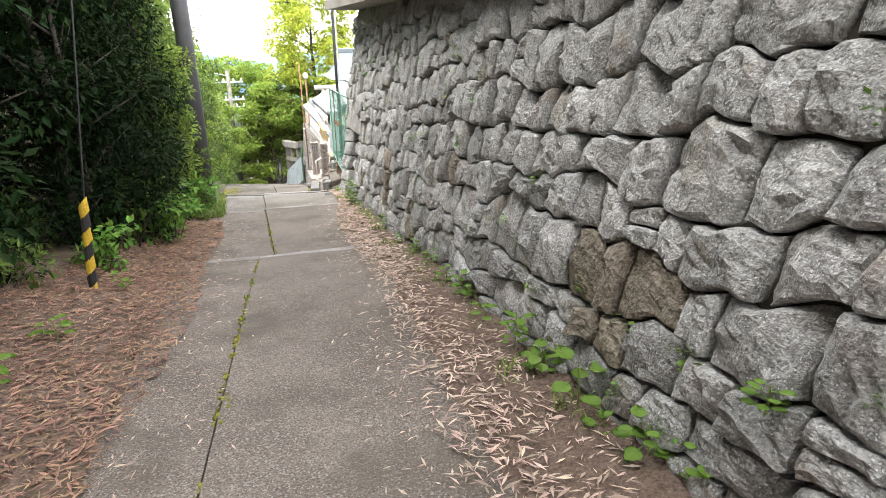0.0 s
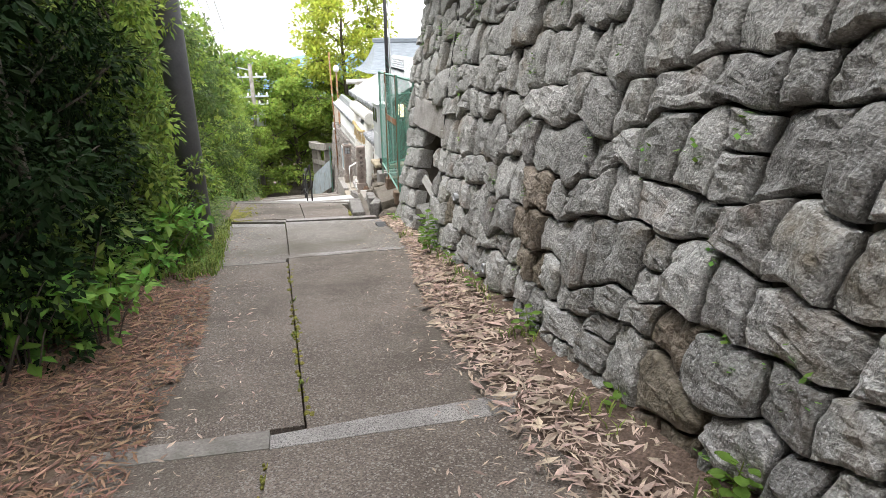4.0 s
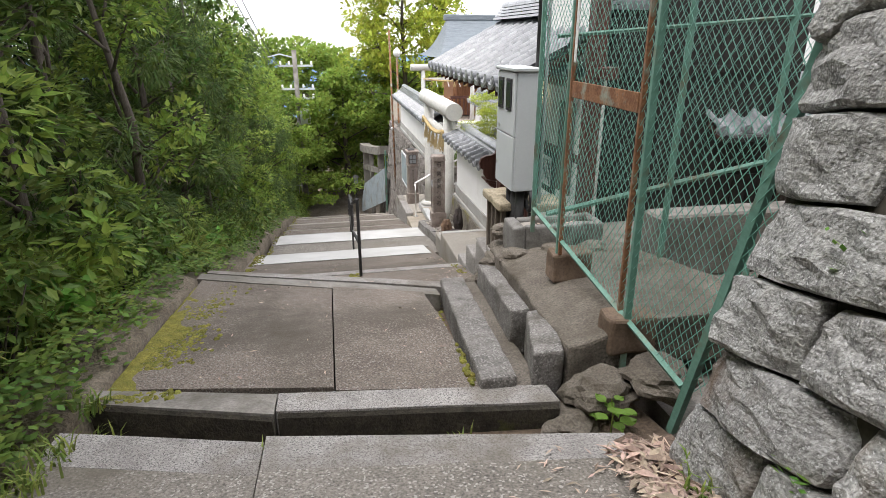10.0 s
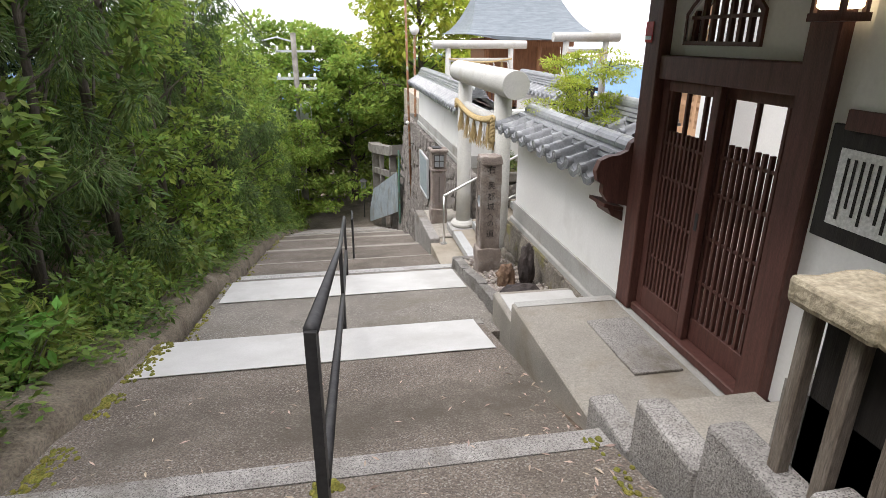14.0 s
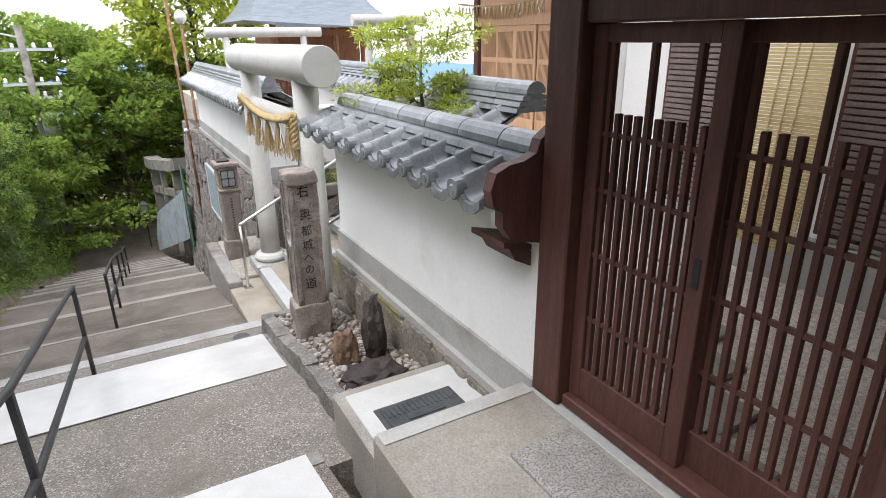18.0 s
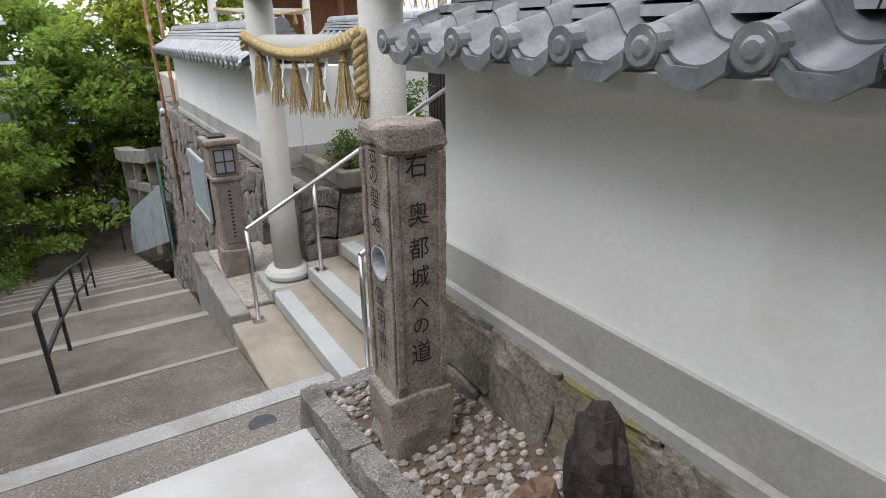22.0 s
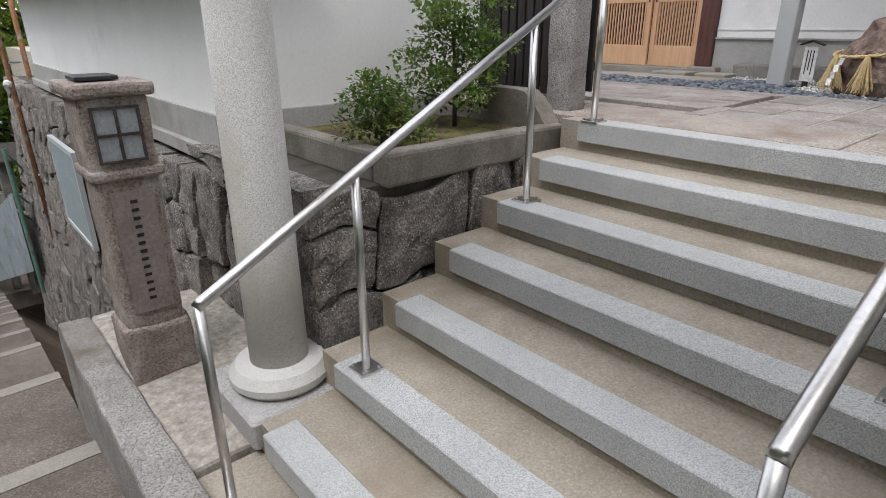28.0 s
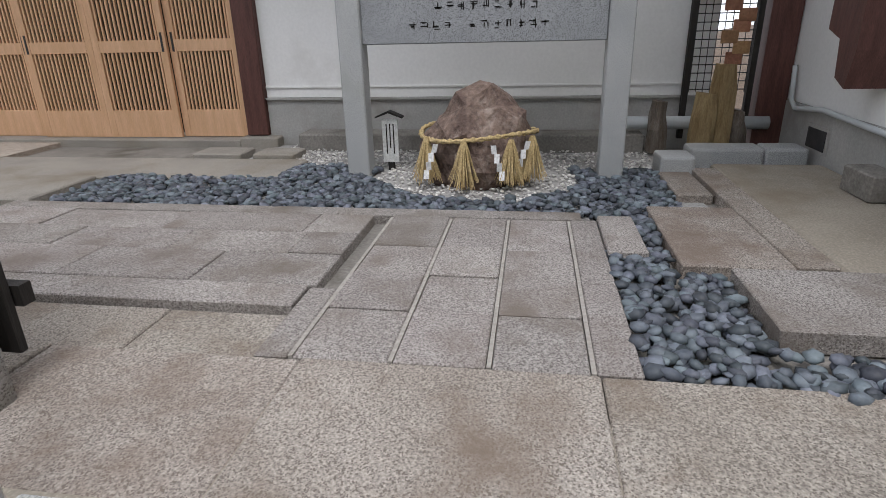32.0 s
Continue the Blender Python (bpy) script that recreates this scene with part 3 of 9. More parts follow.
def stone_mesh(at, place, rng, gap=0.004, bulge=0.05, facet=0.22, soft=0.1):
    """One rough-hewn stone on a place of the face: split planes, knocked-off corners and a pitted skin."""
    (ul, vm), (ur, _), (um, vb), (_, vt) = at(0, 0.5), at(1, 0.5), at(0.5, 0), at(0.5, 1)
    hw, hh = max((ur - ul) / 2, 0.03), max((vt - vb) / 2, 0.03)
    off = Vector((rng.uniform(0, 90), rng.uniform(0, 90), rng.uniform(0, 90)))
    lift = rng.uniform(-0.012, 0.022)
    planes = [(rng.uniform(0.0, 0.02) + 0.45 * max(hw, hh) * facet * (i > 0), rng.uniform(-facet, facet) * (0.5 if i == 0 else 1.6), rng.uniform(-facet, facet * 0.6) * (0.5 if i == 0 else 1.6)) for i in range(4)]
    k = [rng.uniform(0.02, 0.10) for _ in range(4)]
    mb, n = Mb(), len(STEP_GRID)

    def point(s, t, depth=None):
        c = k[(s > 0) + 2 * (t > 0)] * (s * s * t * t)
        ss, tt = s * (1 - c) * (1 - gap / hw), t * (1 - c) * (1 - gap / hh)
        u, v = at(0.5 + 0.5 * ss, 0.5 + 0.5 * tt)
        du, dv = ss * hw, tt * hh
        q = Vector((du * 7, dv * 7, 0)) + off
        n1, n2, n3 = noise.noise(q), noise.noise(q * 2.6), noise.noise(q * 6.1)
        e = max(abs(s), abs(t))
        edge = max(0.0, e - 0.5) / 0.5
        d = depth
        if d is None:
            d = bulge * (1 - soft * edge ** 2 - 0.8 * edge ** 15) + lift + min(c0 + gu * du + gv * dv for c0, gu, gv in planes) + (0.015 * n1 + 0.018 * n2 + 0.014 * n3)
        w = 0.004 if e > 0.9 else 0.02
        return place(u + w * n2, v + w * n1, d)

    for t in STEP_GRID:
        for s in STEP_GRID:
            mb.v.append(point(s, t))
    mb.f = [(j * n + i, j * n + i + 1, (j + 1) * n + i + 1, (j + 1) * n + i) for j in range(n - 1) for i in range(n - 1)]
    rim = [i for i in range(n)] + [j * n + n - 1 for j in range(1, n)] + [(n - 1) * n + i for i in range(n - 2, -1, -1)] + [j * n for j in range(n - 2, 0, -1)]
    m = len(mb.v)
    mb.v += [point(STEP_GRID[r % n] * 0.95, STEP_GRID[r // n] * 0.95, -0.16) for r in rim]
    r = len(rim)
    mb.f += [(rim[i], m + i, m + (i + 1) % r, rim[(i + 1) % r]) for i in range(r)]
    return mb



def build_wall():
    rng = random.Random(11)
    wall = thing("wall_stone", (1.6, 6, -0.8), "tall battered retaining wall of rough grey stones with weeds in its joints", "stone wall", kind="structure")
    top = 1.95
    # v runs up from the lane's own slope, so that the courses fall with it
    def v_of(y, z):
        return z - lane_z(y)

    def place(u, v, d):
        z = lane_z(u) + v
        x = wall_face(u, z)
        return (x - d * 0.985, u, z + d * 0.17)

    zl, zt, lt = -1.32, -0.27, 0.0
    yn = 11.2
    holes = [(a, b, v_of((a + b) / 2, zl) - 0.1, v_of((a + b) / 2, zt) + 0.1) for a, b in ((10.80, 11.3), (11.3, 11.78))]
    holes += [(a, a + 0.48, v_of(a + 0.24, -0.27), v_of(a + 0.24, 0.02)) for a in (10.38, 10.83, 11.28, 11.73)] + [(11.78, 12.78, -0.3, v_of(12.2, zt) + 0.12)]
    cells = courses(0.2, 12.75, lambda u: -0.12, lambda u: top - lane_z(u), 0.265, rng, holes, wide=1.05)
    mids = [c(0.5, 0.5) for c in cells]
    keep, rest = set(sorted(range(len(cells)), key=lambda i: mids[i][1] + 0.02 * abs(mids[i][0] - 6))[:300]), Mb()
    for i, cell in enumerate(cells):
        mb = stone_mesh(cell, place, rng, bulge=rng.uniform(0.035, 0.075))
        brown = noise.noise(Vector((mids[i][0] * 0.9, mids[i][1] * 0.9, 3))) > 0.28 and mids[i][1] < 1.0
        if i in keep:
            part("stone", mb, M_STONE_BROWN if brown else M_STONE, wall)
        else:
            rest.add(mb.v, mb.f)
    # big squared corner stones between the niche and the wall's end
    v = -0.25
    k = 0
    while v < 1.75:
        h = rng.uniform(0.24, 0.34)
        cut = 12.25 + (0.12 if k % 2 else -0.12)
        for a, b in ((11.78, cut), (cut, 12.78)):
            hi = min(v + h, 1.72)
            mb = stone_mesh(lambda p, q, a=a, b=b, v=v, hi=hi: (a + (b - a) * p, v + (hi - v) * q), place, rng, gap=0.004, bulge=0.035)
            part("corner_stone", mb, M_STONE, wall)
        v, k = v + h, k + 1
    if rest.v:
        tagged(part("upper_stones", rest, M_STONE, wall), kind="stuff")
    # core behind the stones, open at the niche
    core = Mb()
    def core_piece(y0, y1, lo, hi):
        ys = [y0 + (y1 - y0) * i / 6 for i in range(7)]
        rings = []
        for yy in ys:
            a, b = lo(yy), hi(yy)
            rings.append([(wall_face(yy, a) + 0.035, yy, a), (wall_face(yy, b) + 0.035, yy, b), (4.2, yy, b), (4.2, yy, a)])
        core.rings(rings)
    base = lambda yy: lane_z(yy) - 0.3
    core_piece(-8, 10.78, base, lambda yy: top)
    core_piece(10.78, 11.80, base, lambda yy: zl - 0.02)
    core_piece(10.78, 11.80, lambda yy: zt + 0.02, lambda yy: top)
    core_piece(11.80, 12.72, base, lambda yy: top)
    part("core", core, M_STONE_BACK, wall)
    cope = Mb()
    cope.box(wall_face(6, 1.9) - 0.35, 4.2, -8, 12.8, 1.952, 2.12)
    part("coping", cope, M_CONCRETE, wall)
    # upper bank keeps the sky from behind
    lint = grid_box(0, 0.3, 10.22, 12.30, -0.30, 0.06, 0.11)
    lint.v = [(wall_face(yn, z) - 0.035 + x, y, z - 0.012 * (y - 11.2)) for x, y, z in lint.v]
    lint = rough(rough(lint, 0.02, 2.5, 3), 0.012, 9, 3)
    part("lintel", lint, M_GRANITE_OLD, wall, "long granite lintel over the niche")
    # niche: ledge and old boards
    boards = surface("dark_rotten_board", (0.035, 0.025, 0.019), (0.09, 0.068, 0.052), scale=4, rough=0.9, bump=0.6, fine=30, fine_mix=0.45, stretch=(8, 8, 0.8))
    nb = rough(grid_box(1.78, 2.35, 10.62, 11.8, zl - 0.14, zl, 0.11), 0.02, 6, 5)
    part("ledge", nb, M_STONE, wall)
    yb = 10.78
    while yb < 11.76:
        w = rng.uniform(0.13, 0.2)
        b2 = Mb().box(2.16 + rng.uniform(0, 0.02), 2.2, yb, min(yb + w - 0.006, 11.79), zl, zt + 0.05, 0.004)
        part("board", b2, boards, wall)
        yb += w
    return wall


build_wall()

ut = Mb()
rows = []
for i in range(22):
    y = -8 + i
    rows.append([(x, y, 1.94 + 0.12 * noise.noise(Vector((x * 0.6, y * 0.6, 2))) if x > 4.2 else 1.94) for x in (4.1, 4.6, 6, 8, 10, 12, 14)] + [(14, y, -6.0), (4.1, y, -6.0)])
ut.rings(rows)
tagged(part("upper_terrace", ut, M_SOIL), "level soil terrace held up by the stone wall", "terrace", kind="structure")
# ---- gate, white wall, porch ----
def roof_tiles(parent, y0, y1, xe, ze, xr, zr, pitch=0.27, n_up=3):
    """Rows of pantiles from an eave line (xe, ze) up to (xr, zr), each with a round end cap."""
    slope = math.atan2(zr - ze, abs(xr - xe))
    ln = math.hypot(xr - xe, zr - ze)
    sgn = 1 if xr > xe else -1
    per = ln / n_up + 0.05
    mb = Mb()
    keys = [(-0.5, 0.030), (-0.42, 0.008), (-0.25, -0.028), (-0.02, -0.034), (0.15, -0.012), (0.30, 0.045), (0.40, 0.062), (0.50, 0.040)]
    prof = []
    for a, b, c, d in zip([keys[0]] + keys, keys, keys[1:], keys[2:] + [keys[-1]]):
        for q in (0.0, 0.34, 0.67):
            prof.append((b[0] + (c[0] - b[0]) * q, 0.5 * (2 * b[1] + (c[1] - a[1]) * q + (2 * a[1] - 5 * b[1] + 4 * c[1] - d[1]) * q * q + (3 * b[1] - a[1] - 3 * c[1] + d[1]) * q ** 3)))
    prof.append(keys[-1])
    for end in (0, 1):
        t = end * per
        for s, h in prof:
            mb.v.append((sgn * t * math.cos(slope), s * pitch, h + t * math.sin(slope) + 0.012 * (1 - end)))
        for s, h in prof:
            mb.v.append((sgn * t * math.cos(slope), s * pitch, h - 0.022 + t * math.sin(slope) + 0.012 * (1 - end)))
    k = len(prof)
    top_v = [mb.v[j] for j in range(k)] + [mb.v[2 * k + j] for j in range(k)]
    mb.add(top_v, [(j, j + 1, k + j + 1, k + j) for j in range(k - 1)])
    for j in range(k - 1):
        mb.f += [(k + j, 3 * k + j, 3 * k + j + 1, k + j + 1), (j, k + j, k + j + 1, j + 1), (2 * k + j, 2 * k + j + 1, 3 * k + j + 1, 3 * k + j)]
    base = part("roof_tile", mb, M_TILE, None, smooth=True)
    me = base.data
    bpy.data.objects.remove(base)
    cap = Mb()
    cap.tube([(0.02 * sgn, 0.40 * pitch, 0.02), (-0.035 * sgn, 0.40 * pitch, 0.015)], 0.056, 16)
    cap.tube([(-0.036 * sgn, 0.40 * pitch, 0.015), (-0.039 * sgn, 0.40 * pitch, 0.015), (-0.0375 * sgn, 0.40 * pitch, 0.015), (-0.044 * sgn, 0.40 * pitch, 0.015)], [0.05, 0.046, 0.03, 0.02], 16)
    apron = [(-0.5 * pitch + 0.01, 0.01), (-0.2 * pitch, -0.03), (0.1 * pitch, -0.025), (0.28 * pitch, 0.02), (0.28 * pitch, -0.03), (0.08 * pitch, -0.075), (-0.2 * pitch, -0.08), (-0.5 * pitch + 0.01, -0.035)]
    cap.rings([[(-0.025 * sgn, p[0], p[1]) for p in apron], [(0.0, p[0], p[1]) for p in apron]])
    cb = part("eave_tile", cap, M_TILE, None)
    cme = cb.data
    bpy.data.objects.remove(cb)
    o = Vector(ROOT[parent.name])
    ny = int((y1 - y0) / pitch)
    for i in range(ny):
        y = y0 + (i + 0.5) * (y1 - y0) / ny
        for r in range(n_up):
            t = r * ln / n_up
            shared("roof_tile", me, parent, Matrix.Translation(Vector((xe + sgn * t * math.cos(slope), y, ze + t * math.sin(slope))) - o))
        shared("eave_tile", cme, parent, Matrix.Translation(Vector((xe, y, ze)) - o))


def ridge(parent, y0, y1, x, z, rows=3, width=0.30, sag=0.0):
    """Stacked flat ridge tiles under a row of round ones."""
    for r in range(rows):
        w = width * (1.25 - 0.18 * r)
        yy, seg = y0, 0.36
        while yy < y1 - 0.05:
            e = min(yy + seg, y1)
            b = Mb().prism([(x - w / 2, z + r * 0.045 - 0.012), (x - w / 2 + 0.012, z + r * 0.045 + 0.02), (x, z + r * 0.045 + 0.04), (x + w / 2 - 0.012, z + r * 0.045 + 0.02), (x + w / 2, z + r * 0.045 - 0.012)], "y", yy, e - 0.006)
            part("ridge_tile", b, M_TILE, parent)
            yy = e
    zt, yy = z + rows * 0.045 - 0.022, y0
    while yy < y1 - 0.05:
        e = min(yy + 0.42, y1)
        arc = [(x + 0.095 * math.cos(a), zt + 0.01 + 0.095 * math.sin(a)) for a in [math.pi * j / 8 for j in range(9)]]
        part("ridge_cover", Mb().prism(arc, "y", yy, e - 0.008), M_TILE, parent, smooth=False)
        yy = e


def plaster_wall(name, x, y0, y1, z_skirt, z_top, z_foot, thick, label):
    w = thing(name, (x, y0, z_foot), label, "wall", kind="structure")
    part("plaster", Mb().box(x, x + thick, y0, y1, z_skirt, z_top), M_PLASTER, w)
    part("skirting", Mb().box(x - 0.025, x + thick + 0.025, y0 - 0.02, y1 + 0.02, z_skirt - 0.20, z_skirt), M_GREYPLASTER, w)
    part("ledge", Mb().box(x - 0.055, x + thick + 0.06, y0 - 0.02, y1 + 0.06, z_skirt - 0.31, z_skirt - 0.203, 0.012), M_GREYPLASTER, w)
    return w


W1 = plaster_wall("wall_white_1", 3.0, 19.67, 22.62, -3.12, -2.26, -3.4, 0.34, "white plastered garden wall capped with grey tiles")
roof_tiles(W1, 19.78, 22.75, 2.755, -2.145, 3.06, -2.035, n_up=2)
roof_tiles(W1, 19.78, 22.75, 3.585, -2.145, 3.28, -2.035, n_up=2)
ridge(W1, 19.75, 22.72, 3.17, -2.04, rows=2)
part("soffit", Mb().box(2.82, 3.53, 19.76, 22.68, -2.258, -2.20), M_PLASTER, W1)

def letters(text, size, place, mat, parent, name="letter", step=1.15, grow=None):
    """Characters one below another; place(u, v, d) maps the face's own metres to the world, v down from the first one's top."""
    out = []
    v = 0.0
    for i, ch in enumerate(text):
        h = grow[i] if grow else size
        if ch != " ":
            cu = bpy.data.curves.new("writing", "FONT")
            cu.body, cu.align_x, cu.resolution_u = ch, "CENTER", 3
            ob = new("writing", cu)
            bpy.context.view_layer.update()
            me = bpy.data.meshes.new_from_object(ob.evaluated_get(bpy.context.evaluated_depsgraph_get()))
            bpy.data.objects.remove(ob)
            co = [q.co for q in me.vertices]
            if co:
                top = 0.88
                mb = Mb()
                mb.add([place(q.x * h, v + (top - q.y) * h, 0.0015) for q in co], [tuple(f.vertices) for f in me.polygons])
                out.append(part(name, mb, mat, parent))
            bpy.data.meshes.remove(me)
        v += h * step
    return out


def boulder(cx, cy, cz, rx, ry, rz, seed, k=14, amount=0.18, freq=2.2):
    """An uneven rounded rock."""
    b = bmesh.new()
    bmesh.ops.create_icosphere(b, subdivisions=3, radius=1.0)
    mb = Mb()
    b.verts.index_update()
    for v in b.verts:
        n = v.co.normalized()
        r = 1 + amount * (noise.noise(n * freq + Vector((seed, 0, 0))) + 0.5 * noise.noise(n * freq * 2.3 + Vector((0, seed, 0))))
        mb.v.append((cx + n.x * rx * r, cy + n.y * ry * r, cz + n.z * rz * r))
    mb.f = [tuple(v.index for v in f.verts) for f in b.faces]
    b.free()
    return mb


# ---- timber gate with sliding lattice doors ----
gate = thing("gate_house", (3.1, 18.8, -3.1), "dark brown timber gate with a grey tiled roof", "gate", kind="structure")
GX = 3.05


def gpart(name, x0, x1, y0, y1, z0, z1, mat=M_DARKWOOD, b=0.008, label=""):
    return part(name, Mb().box(x0, x1, y0, y1, z0, z1, b), mat, gate, label)


gpart("post", GX - 0.07, GX + 0.16, 19.46, 19.66, -3.16, -0.6)
gpart("post", GX - 0.07, GX + 0.16, 17.94, 18.13, -3.16, -0.6)
gpart("lintel_beam", GX - 0.05, GX + 0.15, 18.133, 19.457, -1.36, -1.20)
gpart("threshold", GX - 0.09, GX + 0.18, 17.94, 19.67, -3.2, -3.165, M_GREYPLASTER)
gpart("sill", GX - 0.04, GX + 0.14, 18.133, 19.457, -3.16, -3.095)
# plaster panel with a bell-shaped window
arch = lambda q: -0.80 - 0.17 * abs((q - 18.915) / 0.36) ** 2.4
gpart("plaster_panel", GX + 0.02, GX + 0.1, 18.13, 18.555, -1.198, -0.5, M_PLASTER, 0)
gpart("plaster_panel", GX + 0.02, GX + 0.1, 19.275, 19.46, -1.198, -0.5, M_PLASTER, 0)
gpart("plaster_panel", GX + 0.02, GX + 0.1, 18.557, 19.273, -1.198, -1.11, M_PLASTER, 0)
up = Mb()
for i in range(14):
    a, b = 18.557 + 0.716 * i / 14, 18.557 + 0.716 * (i + 1) / 14
    up.add([(GX + e, q, z) for e in (0.02, 0.1) for q, z in ((a, arch(a)), (b, arch(b)), (b, -0.5), (a, -0.5))], [(0, 1, 2, 3), (7, 6, 5, 4), (0, 4, 5, 1), (2, 6, 7, 3)])
part("plaster_panel", up, M_PLASTER, gate)
win = part("window_frame", Mb().rings([[(GX + e, 18.915 + (q - 18.915) * s, z + dz * (1 if z > -1.1 else -1)) for q, z in [(18.56, -1.108)] + [(18.56 + 0.71 * j / 12, arch(18.56 + 0.71 * j / 12)) for j in range(13)] + [(19.27, -1.108)]] for e, s, dz in ((0.0, 1.0, 0.0), (0.0, 1.06, 0.025), (0.11, 1.06, 0.025), (0.11, 1.0, 0.0))], cap=False), M_DARKWOOD, gate)
for i in range(8):
    q = 18.60 + 0.63 * i / 7
    part("window_bar", Mb().box(GX + 0.03, GX + 0.06, q - 0.014, q + 0.014, -1.108, arch(q)), M_DARKWOOD, win)
part("window_rail", Mb().box(GX + 0.025, GX + 0.065, 18.57, 19.26, -0.975, -0.955), M_DARKWOOD, win)
M_RED = surface("red_plate", (0.45, 0.02, 0.025), (0.5, 0.03, 0.03), rough=0.4, bump=0)
gpart("alarm_plate", GX - 0.076, GX - 0.072, 19.56, 19.66, -1.12, -0.98, M_RED, 0, "small red plate with pale lettering bars")
M_PALE = surface("pale_print", (0.7, 0.7, 0.68), (0.75, 0.75, 0.73), rough=0.6, bump=0)
gpart("plate_band", GX - 0.080, GX - 0.0775, 19.57, 19.65, -1.10, -1.075, M_PALE, 0)


def lattice_door(y0, y1, x, z0, z1):
    d = thing("lattice_door", (x, (y0 + y1) / 2, z0), "dark brown sliding gate door of upright wooden bars", "door", "gate doors")
    fr = 0.075
    stile = part("stile", Mb().box(x, x + 0.045, y0, y0 + fr, z0, z1, 0.004), M_DARKWOOD, d)
    part("finger_pull", Mb().box(x - 0.004, x + 0.002, y0 + 0.022, y0 + 0.052, z0 + 0.80, z0 + 0.92, 0.001), M_BLACKIRON, stile, "black metal pull")
    part("stile", Mb().box(x, x + 0.045, y1 - fr, y1, z0, z1, 0.004), M_DARKWOOD, d)
    part("bottom_rail", Mb().box(x + 0.002, x + 0.043, y0 + fr, y1 - fr, z0, z0 + 0.17, 0.004), M_DARKWOOD, d)
    part("top_rail", Mb().box(x + 0.002, x + 0.043, y0 + fr, y1 - fr, z1 - 0.07, z1, 0.004), M_DARKWOOD, d)
    n = 10
    for i in range(n):
        yy = y0 + fr + (y1 - y0 - 2 * fr) * (i + 0.5) / n
        top = z1 - 0.07 if i % 4 == 1 else z1 - 0.34
        part("bar", Mb().box(x + 0.008, x + 0.036, yy - 0.012, yy + 0.012, z0 + 0.17, top, 0.002), M_DARKWOOD, d)
    for zz in (z0 + 0.44, z0 + 0.76, z0 + 1.06, z0 + 1.30):
        part("crossbar", Mb().box(x + 0.012, x + 0.03, y0 + fr, y1 - fr, zz - 0.010, zz + 0.010), M_DARKWOOD, d)
    return d


lattice_door(18.80, 19.455, GX + 0.0, -3.094, -1.365)
lattice_door(18.135, 18.88, GX + 0.055, -3.094, -1.365)
roof_tiles(gate, 16.6, 20.6, 2.10, -0.64, 3.35, 0.02, n_up=6)
roof_tiles(gate, 16.6, 20.6, 4.6, -0.64, 3.35, 0.02, n_up=6)
ridge(gate, 16.55, 20.65, 3.35, 0.05, rows=4, width=0.36)
part("roof_board", Mb().prism([(2.14, -0.73), (3.35, -0.08), (4.56, -0.73), (4.56, -0.68), (3.35, -0.03), (2.14, -0.68)], "y", 16.65, 20.55), M_DARKWOOD, gate)
for i in range(13):
    q = 16.8 + 0.3 * i
    part("rafter", Mb().prism([(2.18, -0.80), (3.35, -0.17), (3.35, -0.09), (2.18, -0.735)], "y", q, q + 0.055), M_DARKWOOD, gate)
gpart("tie_beam", GX - 0.06, GX + 0.14, 16.4, 20.45, -0.598, -0.48)
gpart("side_wall", GX, GX + 0.12, 16.6, 17.938, -3.0, -0.5, M_PLASTER, 0)
for i in range(5):
    q = 16.87 + 0.085 * i
    part("slat", Mb().box(GX - 0.09, GX - 0.064, q, q + 0.045, -1.86, -0.86, 0.003), M_OLDWOOD, gate)
# wall end board of the garden wall
sb = [(3.12, -1.80), (3.04, -1.80), (2.97, -1.85), (2.95, -1.91), (2.88, -1.94), (2.80, -1.95), (2.73, -1.98), (2.70, -2.06), (2.72, -2.14), (2.77, -2.17), (2.77, -2.24), (2.82, -2.31), (3.02, -2.36), (3.12, -2.37)]
part("scroll_board", Mb().prism(sb, "y", 19.665, 19.73), M_DARKWOOD, gate, "carved dark scroll board closing the wall's roof")
part("bracket", Mb().prism([(2.86, -2.38), (3.0, -2.42), (3.0, -2.5), (2.9, -2.45)], "y", 19.735, 19.99), M_DARKWOOD, gate)
part("bracket", Mb().prism([(2.83, -2.345), (3.0, -2.385), (3.0, -2.415), (2.83, -2.375)], "y", 19.735, 20.03), M_DARKWOOD, gate)
# lamp and notices
lampm = bpy.data.materials.new("lit_lamp_paper")
lampm.use_nodes = True
lampm.node_tree.nodes["Principled BSDF"].inputs["Base Color"].default_value = (0.8, 0.7, 0.5, 1)
lampm.node_tree.nodes["Principled BSDF"].inputs["Emission Color"].default_value = (1.0, 0.82, 0.5, 1)
lampm.node_tree.nodes["Principled BSDF"].inputs["Emission Strength"].default_value = 1.6
wl = thing("wall_lamp", (2.98, 17.9, -1.0), "small lit paper wall lamp in a wooden frame", "lamp")
part("shade", Mb().box(2.86, 2.98, 17.82, 17.98, -0.97, -0.70, 0.01), lampm, wl)
for a, b in ((2.852, 17.812), (2.852, 17.972), (2.965, 17.812)):
    part("frame_bar", Mb().box(a, a + 0.02, b, b + 0.02, -1.0, -0.68), M_DARKWOOD, wl)
part("frame_base", Mb().box(2.845, 2.995, 17.805, 17.995, -1.02, -0.985), M_DARKWOOD, wl)
nb = thing("notice_board", (3.0, 17.62, -1.9), "small dark notice board with a printed white sheet", "notice board")
part("board", Mb().box(2.985, 3.01, 17.3, 17.86, -1.98, -1.45, 0.004), M_BLACKWOOD, nb)
part("sheet", Mb().box(2.980, 2.983, 17.45, 17.78, -1.9, -1.55), M_PALE, nb)
